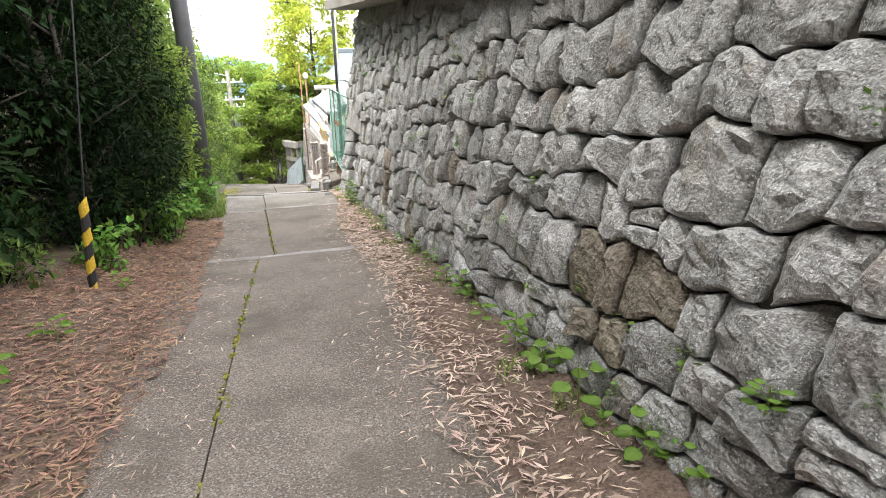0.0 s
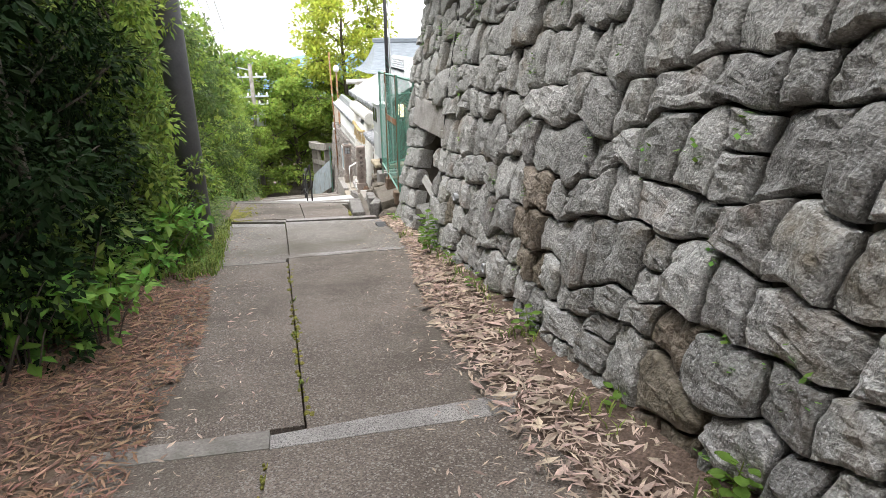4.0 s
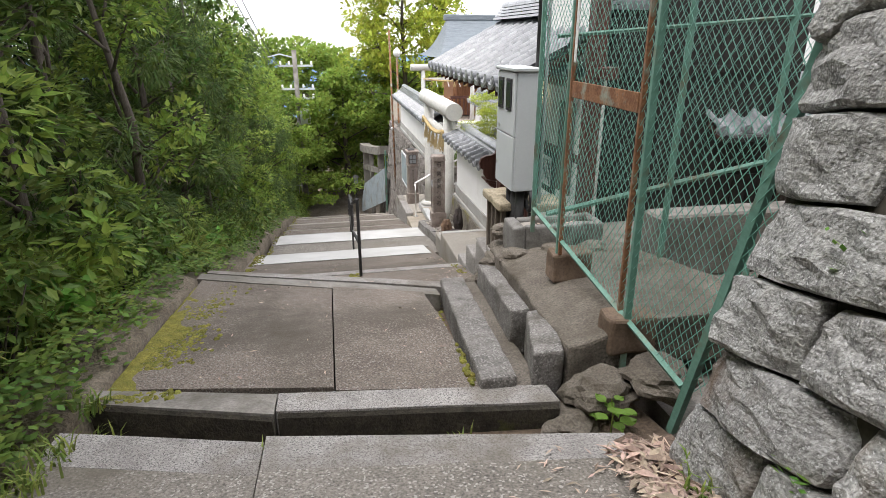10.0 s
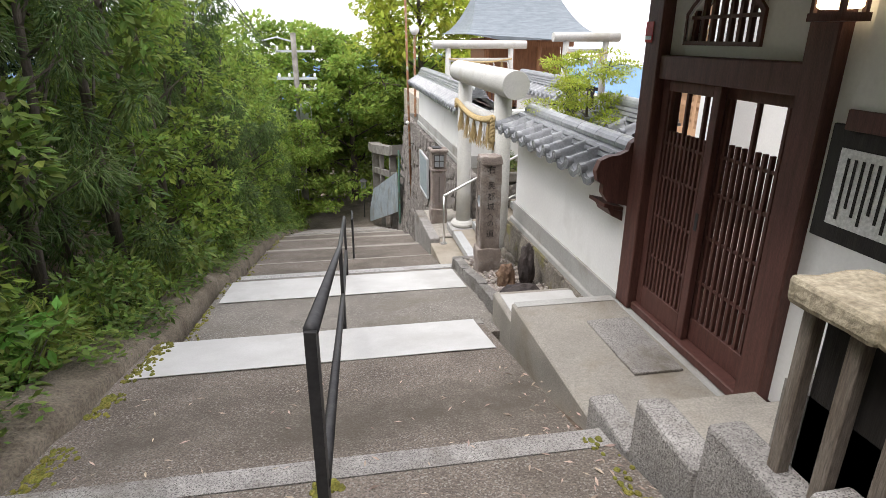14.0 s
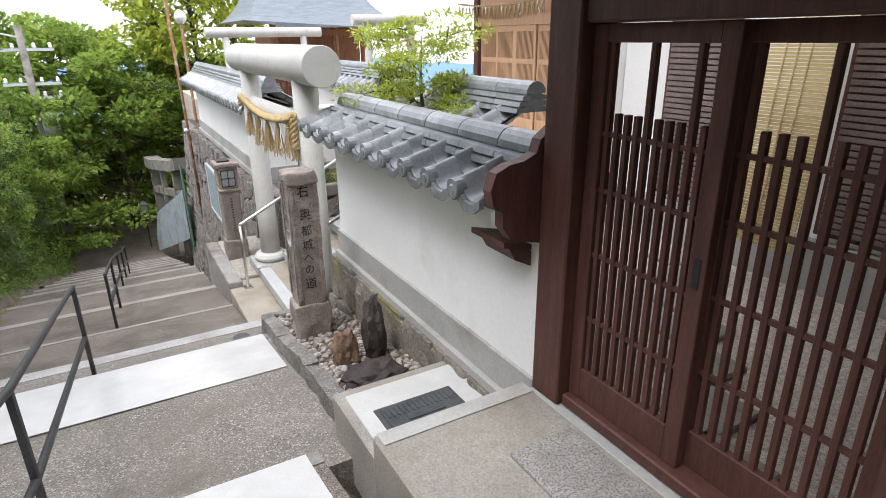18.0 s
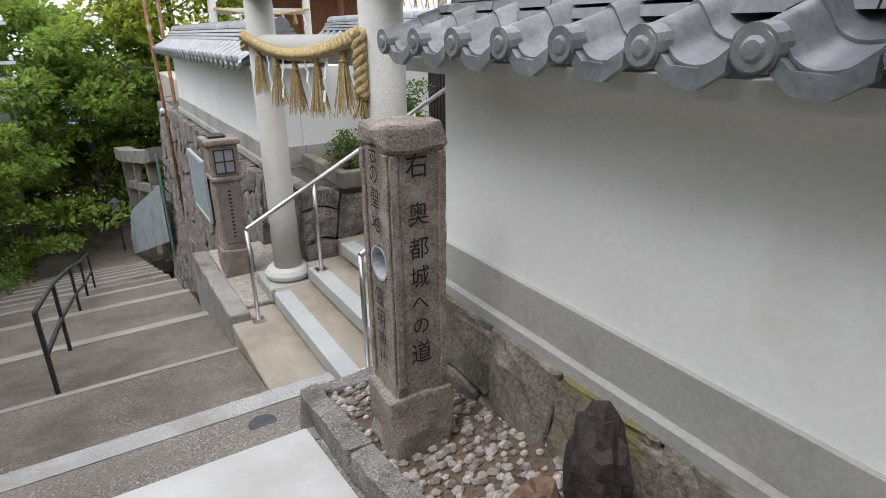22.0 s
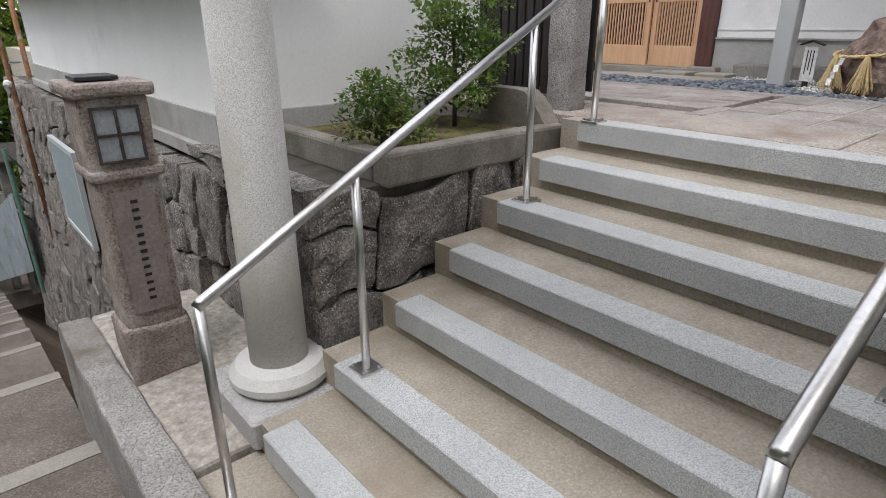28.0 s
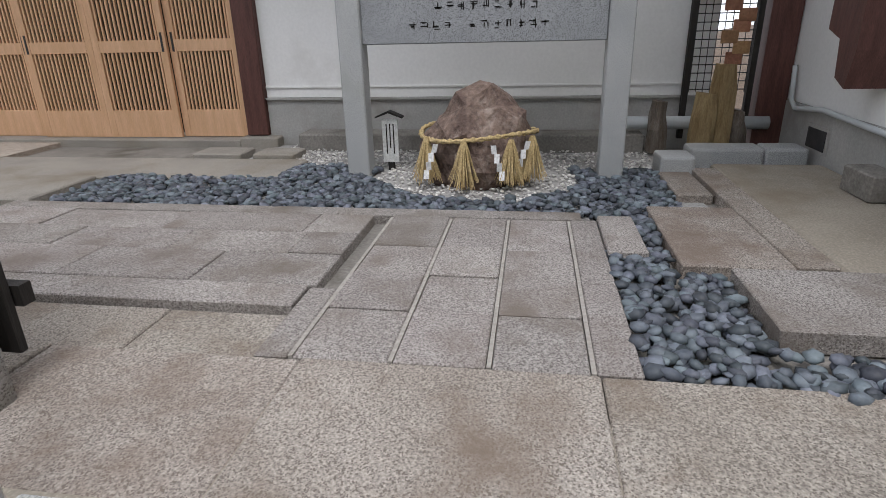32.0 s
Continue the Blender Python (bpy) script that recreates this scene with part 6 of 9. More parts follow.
for cell in courses(26.9, 36.5, lambda u: -5.35 - 0.30 * (u - 27) + 8.5 - 0.2, lambda u: 4.84, 0.42, rng2, wide=1.2):
    mb = stone_mesh(cell, lambda u, v, d: (3.12 - d * 0.8 - 0.08 * (4.8 - v), u, -8.5 + v), rng2, bulge=0.03, facet=0.1, soft=0.05)
    part("stone", mb, M_BIGSTONE, base2) if cell(0.5, 0.5)[0] < 31 else rs.add(mb.v, mb.f)
if rs.v:
    tagged(part("far_stones", rs, M_BIGSTONE, base2), kind="stuff")
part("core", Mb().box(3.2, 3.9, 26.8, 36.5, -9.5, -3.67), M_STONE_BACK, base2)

# ---- black handrails in the lane ----
def lane_rail(label, posts, h, x0, x1):
    r = thing("handrail", (x0, posts[0][0], posts[0][1]), label, "handrail", "lane handrails")
    n = len(posts)
    xs = [x0 + (x1 - x0) * i / max(1, n - 1) for i in range(n)]
    for x, (q, z) in zip(xs, posts):
        part("post", Mb().tube([(x, q, z - 0.05), (x, q, z + h)], 0.021, 4), M_BLACKIRON, r)
    for f in (1.0, 0.5):
        part("rail", Mb().tube([(x, q, z + h * f) for x, (q, z) in zip(xs, posts)], 0.02, 8), M_BLACKIRON, r, smooth=True)
    return r


lane_rail("black iron handrail with two bars in the middle of the steps", ((16.82, -2.69), (20.27, -3.70), (22.86, -4.23)), 0.93, 0.66, 0.76)
lane_rail("black iron handrail with two bars further down the steps", ((25.02, -4.72), (26.35, -5.0), (28.4, -5.56), (30.2, -6.1), (32.6, -6.75)), 0.72, 0.89, 1.0)

# ---- board, poles, lamp and gate down the lane ----
nb2 = thing("notice_board", (3.0, 31, -5), "pale blue-white glazed notice board on the stone base", "notice board")
m = Mb().box(2.93, 2.96, 30.0, 31.3, -5.0, -4.05, 0.01)
part("panel", m, surface("pale_blue_panel", (0.42, 0.50, 0.54), (0.5, 0.57, 0.6), rough=0.25, bump=0), nb2)
for a, b, c, d in ((29.96, 31.34, -5.05, -5.0), (29.96, 31.34, -4.05, -4.0), (29.96, 30.0, -4.998, -4.052), (31.3, 31.34, -4.998, -4.052)):
    part("frame", Mb().box(2.92, 2.97, a, b, c, d), M_CABINET, nb2)
bp = thing("pole", (2.95, 33.0, -6.8), "thin rust-brown service pole beside the wall", "pole")
part("pole", Mb().tube([(2.95, 33.4, -7.2), (2.93, 34.2, 0.0)], 0.035, 10), M_RUST, bp, smooth=True)
for z in (-5.8, -4.9, -3.3):
    part("clamp", Mb().tube([(2.95, 33.6, z), (3.1, 33.6, z)], 0.015, 6), M_STEEL, bp)
part("insulator", boulder(2.9, 33.8, -3.6, 0.06, 0.06, 0.06, 3), M_PALE, bp)
lp = thing("street_lamp", (3.4, 35.6, -7.5), "white globe lamp on a brown pole", "street lamp")
part("pole", Mb().tube([(3.38, 35.6, -7.5), (3.38, 35.6, -1.0)], 0.04, 10), M_RUST, lp, smooth=True)
gl = Mb().lathe(3.38, 35.6, [(0.03, -1.02), (0.10, -0.98), (0.15, -0.9), (0.16, -0.84), (0.13, -0.75), (0.07, -0.69), (0.01, -0.67)], 16)
part("globe", gl, M_PALE, lp, "white glass globe", smooth=True)
fg = thing("concrete_gate", (2.5, 40, -9.4), "weathered concrete gate frame with grey corrugated sheets", "gate")
for x, q, z0, z1, w in ((2.25, 42.9, -10.0, -6.2, 0.34), (2.78, 39.6, -9.0, -5.75, 0.30), (2.5, 41.4, -9.6, -6.0, 0.2)):
    part("post", rough(grid_box(x, x + w, q, q + w, z0, z1, 0.4), 0.015, 3), M_OLDCONC, fg)
GY = lambda q: 2.25 + 0.53 * (42.9 - q) / 3.3
GZ = lambda q: -6.2 + 0.45 * (42.9 - q) / 3.3
beam = [[(GY(q) - 0.06, q, GZ(q) + h + 0.08 * e), (GY(q) + 0.46, q, GZ(q) + h + 0.08 * e), (GY(q) + 0.46, q, GZ(q) + h + 0.38 + 0.1 * e), (GY(q) - 0.06, q, GZ(q) + h + 0.38 + 0.1 * e)] for q, h, e in ((43.4, 0.0, 1), (42.6, 0, 0), (41.0, 0, 0), (39.5, 0, 0), (38.9, 0.0, 1))]
part("beam", Mb().rings(beam), M_OLDCONC, fg)
part("tie", Mb().rings([[(GY(q) + 0.04, q, GZ(q) - 0.95), (GY(q) + 0.24, q, GZ(q) - 0.95), (GY(q) + 0.24, q, GZ(q) - 0.7), (GY(q) + 0.04, q, GZ(q) - 0.7)] for q in (43.2, 39.1)]), M_OLDCONC, fg)
for i in range(5):
    q = 38.6 - 0.65 * i
    part("baluster", Mb().box(2.72 + 0.02 * i, 2.84 + 0.02 * i, q, q + 0.12, -8.5 + 0.2 * i, -6.55 + 0.12 * i, 0.01), M_OLDCONC, fg)
M_SHEET = surface("weathered_zinc_sheet", (0.30, 0.36, 0.40), (0.42, 0.47, 0.50), scale=3, rough=0.6, bump=0.1, stain=(0.25, 0.24, 0.2), stain_amount=0.4, metal=0.2)
sh = Mb()
n = 90
for i in range(n + 1):
    f = i / n
    x, q, d = 2.02 + 0.66 * f, 42.4 - 7.2 * f, 0.022 * math.sin(i * 1.6)
    z = -9.45 + 2.55 * f
    top = z + 1.45 - 0.9 * max(0.0, 0.2 - f) / 0.2
    sh.v += [(x + d, q, z), (x + d, q, top), (x + d + 0.006, q, top), (x + d + 0.006, q, z)]
for i in range(n):
    sh.f += [(4 * i + j, 4 * i + 4 + j, 4 * i + 4 + (j + 1) % 4, 4 * i + (j + 1) % 4) for j in range(4)]
part("sheet", sh, M_SHEET, fg, "corrugated grey metal sheet")
for x, q, z in ((2.72, 35.1, -7.0), (3.02, 36.4, -7.6)):
    part("green_post", Mb().tube([(x, q, z - 0.3), (x, q, z + 2.3)], 0.032, 8), M_GREENPAINT, fg)
for k in range(4):
    part("green_rail", Mb().tube([(2.72, 35.1, -4.75 - 0.35 * k), (3.02, 36.4, -5.35 - 0.35 * k)], 0.016, 6), M_GREENPAINT, fg)
part("sign", Mb().box(2.95, 3.15, 35.0, 35.08, -6.0, -5.5, 0.01), M_CABINET, fg)
ll = thing("street_lamp", (1.78, 43, -9.5), "small square lantern on a thin dark post", "street lamp")
part("post", Mb().tube([(1.78, 43.0, -9.6), (1.78, 43.0, -7.95)], 0.03, 8), M_BLACKIRON, ll)
part("lantern", Mb().box(1.66, 1.90, 42.88, 43.12, -7.95, -7.6, 0.02), M_GLASSG, ll)
part("roof", Mb().rings([[(1.59, 42.81, -7.6), (1.97, 42.81, -7.6), (1.97, 43.19, -7.6), (1.59, 43.19, -7.6)], [(1.73, 42.95, -7.47), (1.83, 42.95, -7.47), (1.83, 43.05, -7.47), (1.73, 43.05, -7.47)]]), M_BLACKIRON, ll)
rg = thing("barrier", (-1.8, 45, -9.4), "grey tubular road barrier across the road", "barrier")
for i in range(8):
    part("bar", Mb().tube([(-2.4 + 0.16 * i, 45, -9.4), (-2.4 + 0.16 * i, 45, -8.4)], 0.018, 6), M_STEEL, rg)
for z in (-8.4, -9.15):
    part("rail", Mb().tube([(-2.45, 45, z), (-1.25, 45, z)], 0.022, 6), M_STEEL, rg)
# ---- shrine court ----
CZ = -3.352
court = thing("courtyard", (6.5, 25, -3.4), "granite paved shrine court with dark pebbles", "courtyard", kind="structure")
part("base", Mb().box(4.95, 9.0, 15.5, 34.0, -4.4, CZ - 0.05), M_OLDCONC, court)
M_PAVE = surface("tan_pecked_granite", (0.29, 0.252, 0.215), (0.40, 0.36, 0.318), scale=2.5, rough=0.9, bump=0.9, fine=120, fine_mix=0.6, stain=(0.20, 0.155, 0.12), stain_amount=0.5, stain_scale=2.6, speck=(0.17, 0.145, 0.125), speck_scale=230, speck_amount=0.18, per_object=0.12, distance=0.01)
M_PAVE2 = surface("grey_pecked_granite", (0.285, 0.258, 0.238), (0.39, 0.362, 0.338), scale=2.5, rough=0.9, bump=0.9, fine=120, fine_mix=0.6, stain=(0.19, 0.16, 0.135), stain_amount=0.5, stain_scale=2.6, speck=(0.16, 0.14, 0.13), speck_scale=230, speck_amount=0.2, per_object=0.14, distance=0.01)


def flag(x0, x1, y0, y1, mat=None, z=CZ, name="paving_stone", parent=None, seed=[0]):
    seed[0] += 1
    dz = 0.004 * math.sin(seed[0] * 2.4)
    return part(name, Mb().box(x0 + 0.002, x1 - 0.002, y0 + 0.002, y1 - 0.002, z - 0.08, z + dz, 0.005), mat or M_PAVE2, parent or court)


# row of big slabs behind the top step
XN = 4.955
for a, b in ((26.9, 25.75), (25.75, 24.92), (24.92, 24.05), (24.05, 22.9)):
    flag(XN, 5.535, b, a, M_PAVE)
# narrow walkway of four courses towards the hall
for i, (a, b) in enumerate(((24.955, 24.66), (24.645, 24.37), (24.355, 24.075), (24.06, 23.93))):
    cuts = [5.54, 5.87, 6.18, 6.50, 6.92] if i < 3 else [5.54, 6.15, 6.92]
    if i == 2:
        cuts = [5.54, 5.87, 6.47, 6.92]
    for c, d in zip(cuts, cuts[1:]):
        flag(c, d, b, a)
M_JOINT = surface("pale_mortar_joint", (0.34, 0.315, 0.28), (0.42, 0.39, 0.35), rough=0.95, bump=0.2)
for q in (24.652, 24.362, 24.067, 24.96):
    part("mortar", Mb().box(5.545, 6.9, q - 0.007, q + 0.007, CZ - 0.06, CZ - 0.001), M_JOINT, court)
flag(5.54, 6.03, 24.97, 25.08)
flag(6.92, 7.04, 24.0, 27.3, M_PAVE2)
for a, b, rows in ((6.05, 6.37, (25.06, 25.6, 26.2, 26.9, 27.6)), (6.37, 6.64, (25.06, 25.31, 25.9, 26.5, 27.1, 27.8)), (6.64, 6.92, (25.06, 25.35, 26.1, 26.8, 27.5))):
    for c, d in zip(rows, rows[1:]):
        flag(a, b, c, d)
flag(5.87, 6.05, 25.09, 27.6, M_PAVE2)
for c, d in ((25.09, 25.55), (25.55, 26.2), (26.2, 27.4)):
    flag(5.545, 5.86, c, d, M_PAVE, CZ - 0.035)
# slabs on the other side of the pebbles
flag(6.34, 7.15, 23.10, 23.66, M_PAVE, CZ + 0.01)
flag(5.79, 6.28, 22.7, 23.50, M_PAVE2, CZ + 0.035)
flag(6.45, 6.95, 23.76, 23.93, M_PAVE2, CZ + 0.02)
part("terrace", Mb().box(5.6, 8.1, 22.41, 23.09, -3.5, CZ + 0.03, 0.012), M_TAN, court)
flag(6.33, 8.0, 23.08, 23.24, M_PAVE, CZ + 0.02)
flag(7.4, 7.99, 23.25, 23.45, M_PAVE, CZ + 0.01)
# steps before the hall door
part("door_apron", Mb().box(7.68, 8.30, 25.95, 29.5, -3.5, CZ - 0.01, 0.01), M_CONCRETE, court)
part("door_walk", Mb().box(7.06, 7.66, 27.25, 29.5, -3.5, CZ + 0.005, 0.01), M_CONCRETE, court)
for a, b in ((26.93, 26.52), (26.42, 26.08)):
    part("stepping_stone", Mb().box(8.33, 8.6, b, a, -3.5, CZ + 0.02, 0.01), M_CONCRETE, court)

# dark river pebbles
rngp = random.Random(6)
[]
bmt = bmesh.new()
bmesh.ops.create_icosphere(bmt, subdivisions=1, radius=1.0)
bmt.verts.index_update()
UV = [tuple(v.co) for v in bmt.verts]
UF = [tuple(v.index for v in f.verts) for f in bmt.faces]
bmt.free()


def pebbles(name, n, area, size, mat, z, parent):
    """Flattened stones strewn over the places that area() accepts."""
    mb = Mb()
    done = 0
    while done < n:
        p = area()
        if p is None:
            continue
        s = size * rngp.uniform(0.7, 1.35)
        e = (s, s * rngp.uniform(0.6, 0.95), s * rngp.uniform(0.35, 0.6))
        a = rngp.uniform(0, 6.28)
        m = Matrix.Translation((p[0], p[1], z + rngp.uniform(-0.012, 0.012))) @ Euler((rngp.uniform(-0.4, 0.4), rngp.uniform(-0.4, 0.4), a)).to_matrix().to_4x4()
        mb.add([m @ Vector((v[0] * e[0], v[1] * e[1], v[2] * e[2])) for v in UV], UF)
        done += 1
    return tagged(part(name, mb, mat, parent, smooth=True), kind="stuff")


def in_pebbles():
    x, q = rngp.uniform(5.5, 8.2), rngp.uniform(22.75, 27.15)
    rock = math.hypot((x - 7.85) * 0.95, (q - 24.6) * 0.85)
    if 7.05 < x < 7.72 and 23.6 < q < 27.15 and rock > 0.55:
        return x, q
    if 7.05 < x < 8.1 and 23.46 < q < 24.2 and rock > 0.55:
        return x, q
    if x < 8.1 and 25.3 < q < 25.95 and x > 7.5 and rock > 0.6:
        return x, q
    right = 23.67 if x > 6.3 else 23.52
    if 5.5 < x < 5.72 and 22.75 < q <= right or 5.55 < x < 7.1 and right < q < 23.92:
        return x, q
    return None


M_PEBBLE = surface("blue_grey_pebble", (0.06, 0.072, 0.088), (0.16, 0.18, 0.205), scale=12, rough=0.5, bump=0.05, fine=60, fine_mix=0.15, per_island=0.65)
pebbles("pebbles", 3000, in_pebbles, 0.032, M_PEBBLE, CZ - 0.012, court)


def in_white():
    x, q = rngp.uniform(7.3, 8.95), rngp.uniform(23.4, 26.3)
    rock = math.hypot((x - 7.85) * 0.95, (q - 24.6) * 0.85)
    return (x, q) if rock < 0.62 or x > 8.15 else None


M_WGRAVEL = surface("white_gravel", (0.55, 0.53, 0.50), (0.72, 0.70, 0.67), scale=12, rough=0.9, bump=0.05, per_island=0.25)
pebbles("white_gravel", 2600, in_white, 0.013, M_WGRAVEL, CZ - 0.03, court)
part("gravel_bed", Mb().box(7.05, 8.99, 23.3, 26.5, CZ - 0.06, CZ - 0.038), surface("gravel_ground", (0.3, 0.29, 0.28), (0.42, 0.41, 0.39), scale=40, rough=1, bump=0.8), court)

# ---- hall ----
hall = thing("wall_hall", (9.0, 25, -3.3), "white plastered hall wall over a cement plinth with dark posts", "hall", kind="structure")
HX = 9.03
part("plaster", Mb().box(HX, HX + 0.2, 22.9, 26.56, -2.98, 0.9), M_PLASTER, hall)
part("plinth", Mb().box(HX - 0.015, HX + 0.2, 22.9, 26.56, -3.5, -3.0), M_GREYPLASTER, hall)
part("drip_rail", Mb().box(HX - 0.04, HX + 0.2, 22.9, 26.56, -2.998, -2.982), M_GREYPLASTER, hall)
part("bead", Mb().box(HX - 0.012, HX - 0.001, 22.9, 26.56, -2.90, -2.885), M_PLASTER, hall)
part("kerb", Mb().box(8.75, HX - 0.02, 23.4, 26.2, -3.5, -3.25, 0.01), M_OLDCONC, hall)
part("post", Mb().box(HX - 0.06, HX + 0.1, 26.565, 26.76, -3.3, 0.9, 0.006), M_DARKWOOD, hall)
part("post", Mb().box(HX - 0.06, HX + 0.1, 29.52, 29.7, -3.3, 0.9, 0.006), M_DARKWOOD, hall)
part("post_base", Mb().box(HX - 0.14, HX + 0.1, 26.45, 26.8, -3.5, -3.305, 0.01), M_CONCRETE, hall)
part("door_sill", Mb().box(HX - 0.12, HX + 0.1, 26.81, 29.7, -3.5, -3.33, 0.01), M_CONCRETE, hall)
part("lintel", Mb().box(HX - 0.06, HX + 0.1, 26.77, 29.51, -1.20, -1.0), M_PALEWOOD, hall)
part("upper_wall", Mb().box(HX, HX + 0.1, 26.77, 29.51, -0.998, 0.9), M_PALEWOOD, hall)
# A near-black sheet behind the slats stands in for the room's shade.
M_ROOM_SHADE = surface("painted_room_shade", (0.02, 0.017, 0.015), (0.03, 0.026, 0.022), rough=0.9, bump=0)
part("inside", Mb().box(HX + 0.11, HX + 0.15, 26.77, 29.51, -3.3, -1.2), M_ROOM_SHADE, hall)
edges = (26.78, 27.42, 28.13, 28.82, 29.5)
for i, (a, b) in enumerate(zip(edges, edges[1:])):
    d = thing("lattice_door", (HX, (a + b) / 2, -3.32), "pale cypress sliding door with fine upright slats", "door", "hall doors")
    x = HX - 0.02 + (0.045 if i in (0, 3) else 0.0)
    z0, z1 = -3.325, -1.205
    st = 0.065
    part("stile", Mb().box(x, x + 0.035, a, a + st, z0, z1, 0.003), M_PALEWOOD, d)
    part("stile", Mb().box(x, x + 0.035, b - st, b, z0, z1, 0.003), M_PALEWOOD, d)
    for lo, hi, nm in ((z0, z0 + 0.24, "bottom_panel"), (z0 + 0.74, z0 + 0.84, "middle_rail"), (z1 - 0.12, z1, "top_rail"), (z0 + 1.36, z0 + 1.46, "middle_rail")):
        part(nm, Mb().box(x + 0.002, x + 0.033, a + st, b - st, lo, hi, 0.002), M_PALEWOOD, d)
    n = 14
    for k in range(n):
        q = a + st + (b - a - 2 * st) * (k + 0.5) / n
        part("slat", Mb().box(x + 0.008, x + 0.026, q - 0.0085, q + 0.0085, z0 + 0.24, z1 - 0.12), M_PALEWOOD, d)
    part("pull", Mb().box(x - 0.003, x + 0.001, (b - 0.045) if i % 2 == 0 else (a + 0.025), (b - 0.025) if i % 2 == 0 else (a + 0.045), z0 + 0.74, z0 + 0.9, 0.001), M_BLACKIRON, d, "dark recessed pull")
# straw fringe with streamers over the hall front
fr = thing("straw_rope", (HX - 0.3, 28, -0.8), "thin straw rope with a long fringe and paper streamers", "rope")
twisted(fr, [(HX - 0.35, 26.7 + 0.08 * i, -0.72 - 0.1 * math.sin(i / 40 * 3.14)) for i in range(41)], 0.025, 16)
for i in range(22):
    tassel(fr, (HX - 0.35, 26.8 + 0.145 * i, -0.76 - 0.08 * math.sin(i / 22 * 3.14)), 0.26, 0.07, 200 + i, 16)
for i in range(5):
    shide(fr, (HX - 0.36, 27.0 + 0.6 * i, -0.78), (0, -1, 0), 0.08)
# unseen eaves added to shade the court, and the buildings round it
eave = thing("hall_roof", (8.6, 26, 0.4), "wide tiled hall eaves added out of view to shade the court", "roof")
roof_tiles(eave, 22.4, 31.5, 7.55, 0.32, 9.6, 1.3, n_up=5)
part("eave_board", Mb().prism([(7.6, 0.22), (9.6, 1.18), (9.6, 1.24), (7.6, 0.28)], "y", 22.4, 31.5), M_DARKWOOD, eave)
for i in range(22):
    q = 22.6 + 0.4 * i
    part("rafter", Mb().prism([(7.65, 0.13), (9.5, 1.02), (9.5, 1.10), (7.65, 0.215)], "y", q, q + 0.07), M_DARKWOOD, eave)
part("wall_top", Mb().box(HX, HX + 0.2, 22.4, 31.5, 0.9, 1.3), M_PLASTER, eave)
side = thing("wall_side", (7.5, 22.3, -3.3), "white side wall of the shrine office over a cement plinth", "wall", kind="structure")
part("plaster", Mb().box(5.3, 9.2, 22.1, 22.38, -3.0, 0.4), M_PLASTER, side)
part("plinth", Mb().box(5.3, 9.2, 22.1, 22.395, -3.5, -3.003), M_GREYPLASTER, side)
part("post", Mb().box(8.86, 9.02, 22.39, 22.60, -3.35, 0.4), M_DARKWOOD, side)
part("vent_frame", Mb().box(8.10, 8.40, 22.397, 22.41, -3.27, -3.10), M_GREYPLASTER, side)
part("vent_mesh", Mb().box(8.12, 8.38, 22.411, 22.414, -3.25, -3.12), M_BLACKIRON, side)
part("cable", Mb().tube([(8.75, 22.42, -2.75), (8.72, 22.42, -2.98), (8.6, 22.43, -3.03), (8.2, 22.43, -2.99), (7.4, 22.43, -3.02), (6.2, 22.43, -3.0)], 0.018, 7), M_CABINET, side, smooth=True)
part("window_hood", Mb().prism([(7.55, -2.18), (8.05, -2.22), (8.05, -2.28), (7.9, -2.34), (7.9, -2.5), (7.75, -2.55), (7.72, -2.75), (7.6, -2.8), (7.55, -2.6)], "y", 22.39, 22.62), M_DARKWOOD, side, "dark carved bracket under a small roof")
part("concrete_block", Mb().box(7.2, 7.5, 22.42, 22.58, CZ + 0.032, CZ + 0.17, 0.008), M_OLDCONC, side)
part("eave_board", Mb().prism([(23.0, 0.30), (22.0, 0.62), (22.0, 0.70), (23.0, 0.38)], "x", 5.0, 9.0), M_DARKWOOD, side)
# inner building seen through the gate: shutters and reed blinds
inner = thing("wall_office", (6.0, 20.5, -3.3), "office front with brown louvred shutters and reed blinds", "building", kind="structure")
part("plaster", Mb().box(6.0, 6.2, 15.5, 22.09, -2.95, 0.4), M_PLASTER, inner)
part("plinth", Mb().box(5.95, 6.2, 15.5, 22.09, -3.5, -2.952), M_GREYPLASTER, inner)
M_LOUVRE = surface("brown_louvre", (0.16, 0.12, 0.11), (0.22, 0.17, 0.155), rough=0.6, bump=0.1)
for a, b in ((20.83, 21.52), (19.0, 19.92)):
    sh = part("shutter_frame", Mb().box(5.955, 5.998, a, b, -2.9, -0.5), M_DARKWOOD, inner)
    for k in range(46):
        z = -2.86 + 0.05 * k
        part("louvre", Mb().box(5.93, 5.952, a + 0.04, b - 0.04, z, z + 0.036), M_LOUVRE, sh)
M_REED = surface("yellow_reed", (0.46, 0.34, 0.13), (0.62, 0.48, 0.22), scale=6, rough=0.8, bump=0.4, fine=90, fine_mix=0.3, stretch=(1, 0.3, 6))
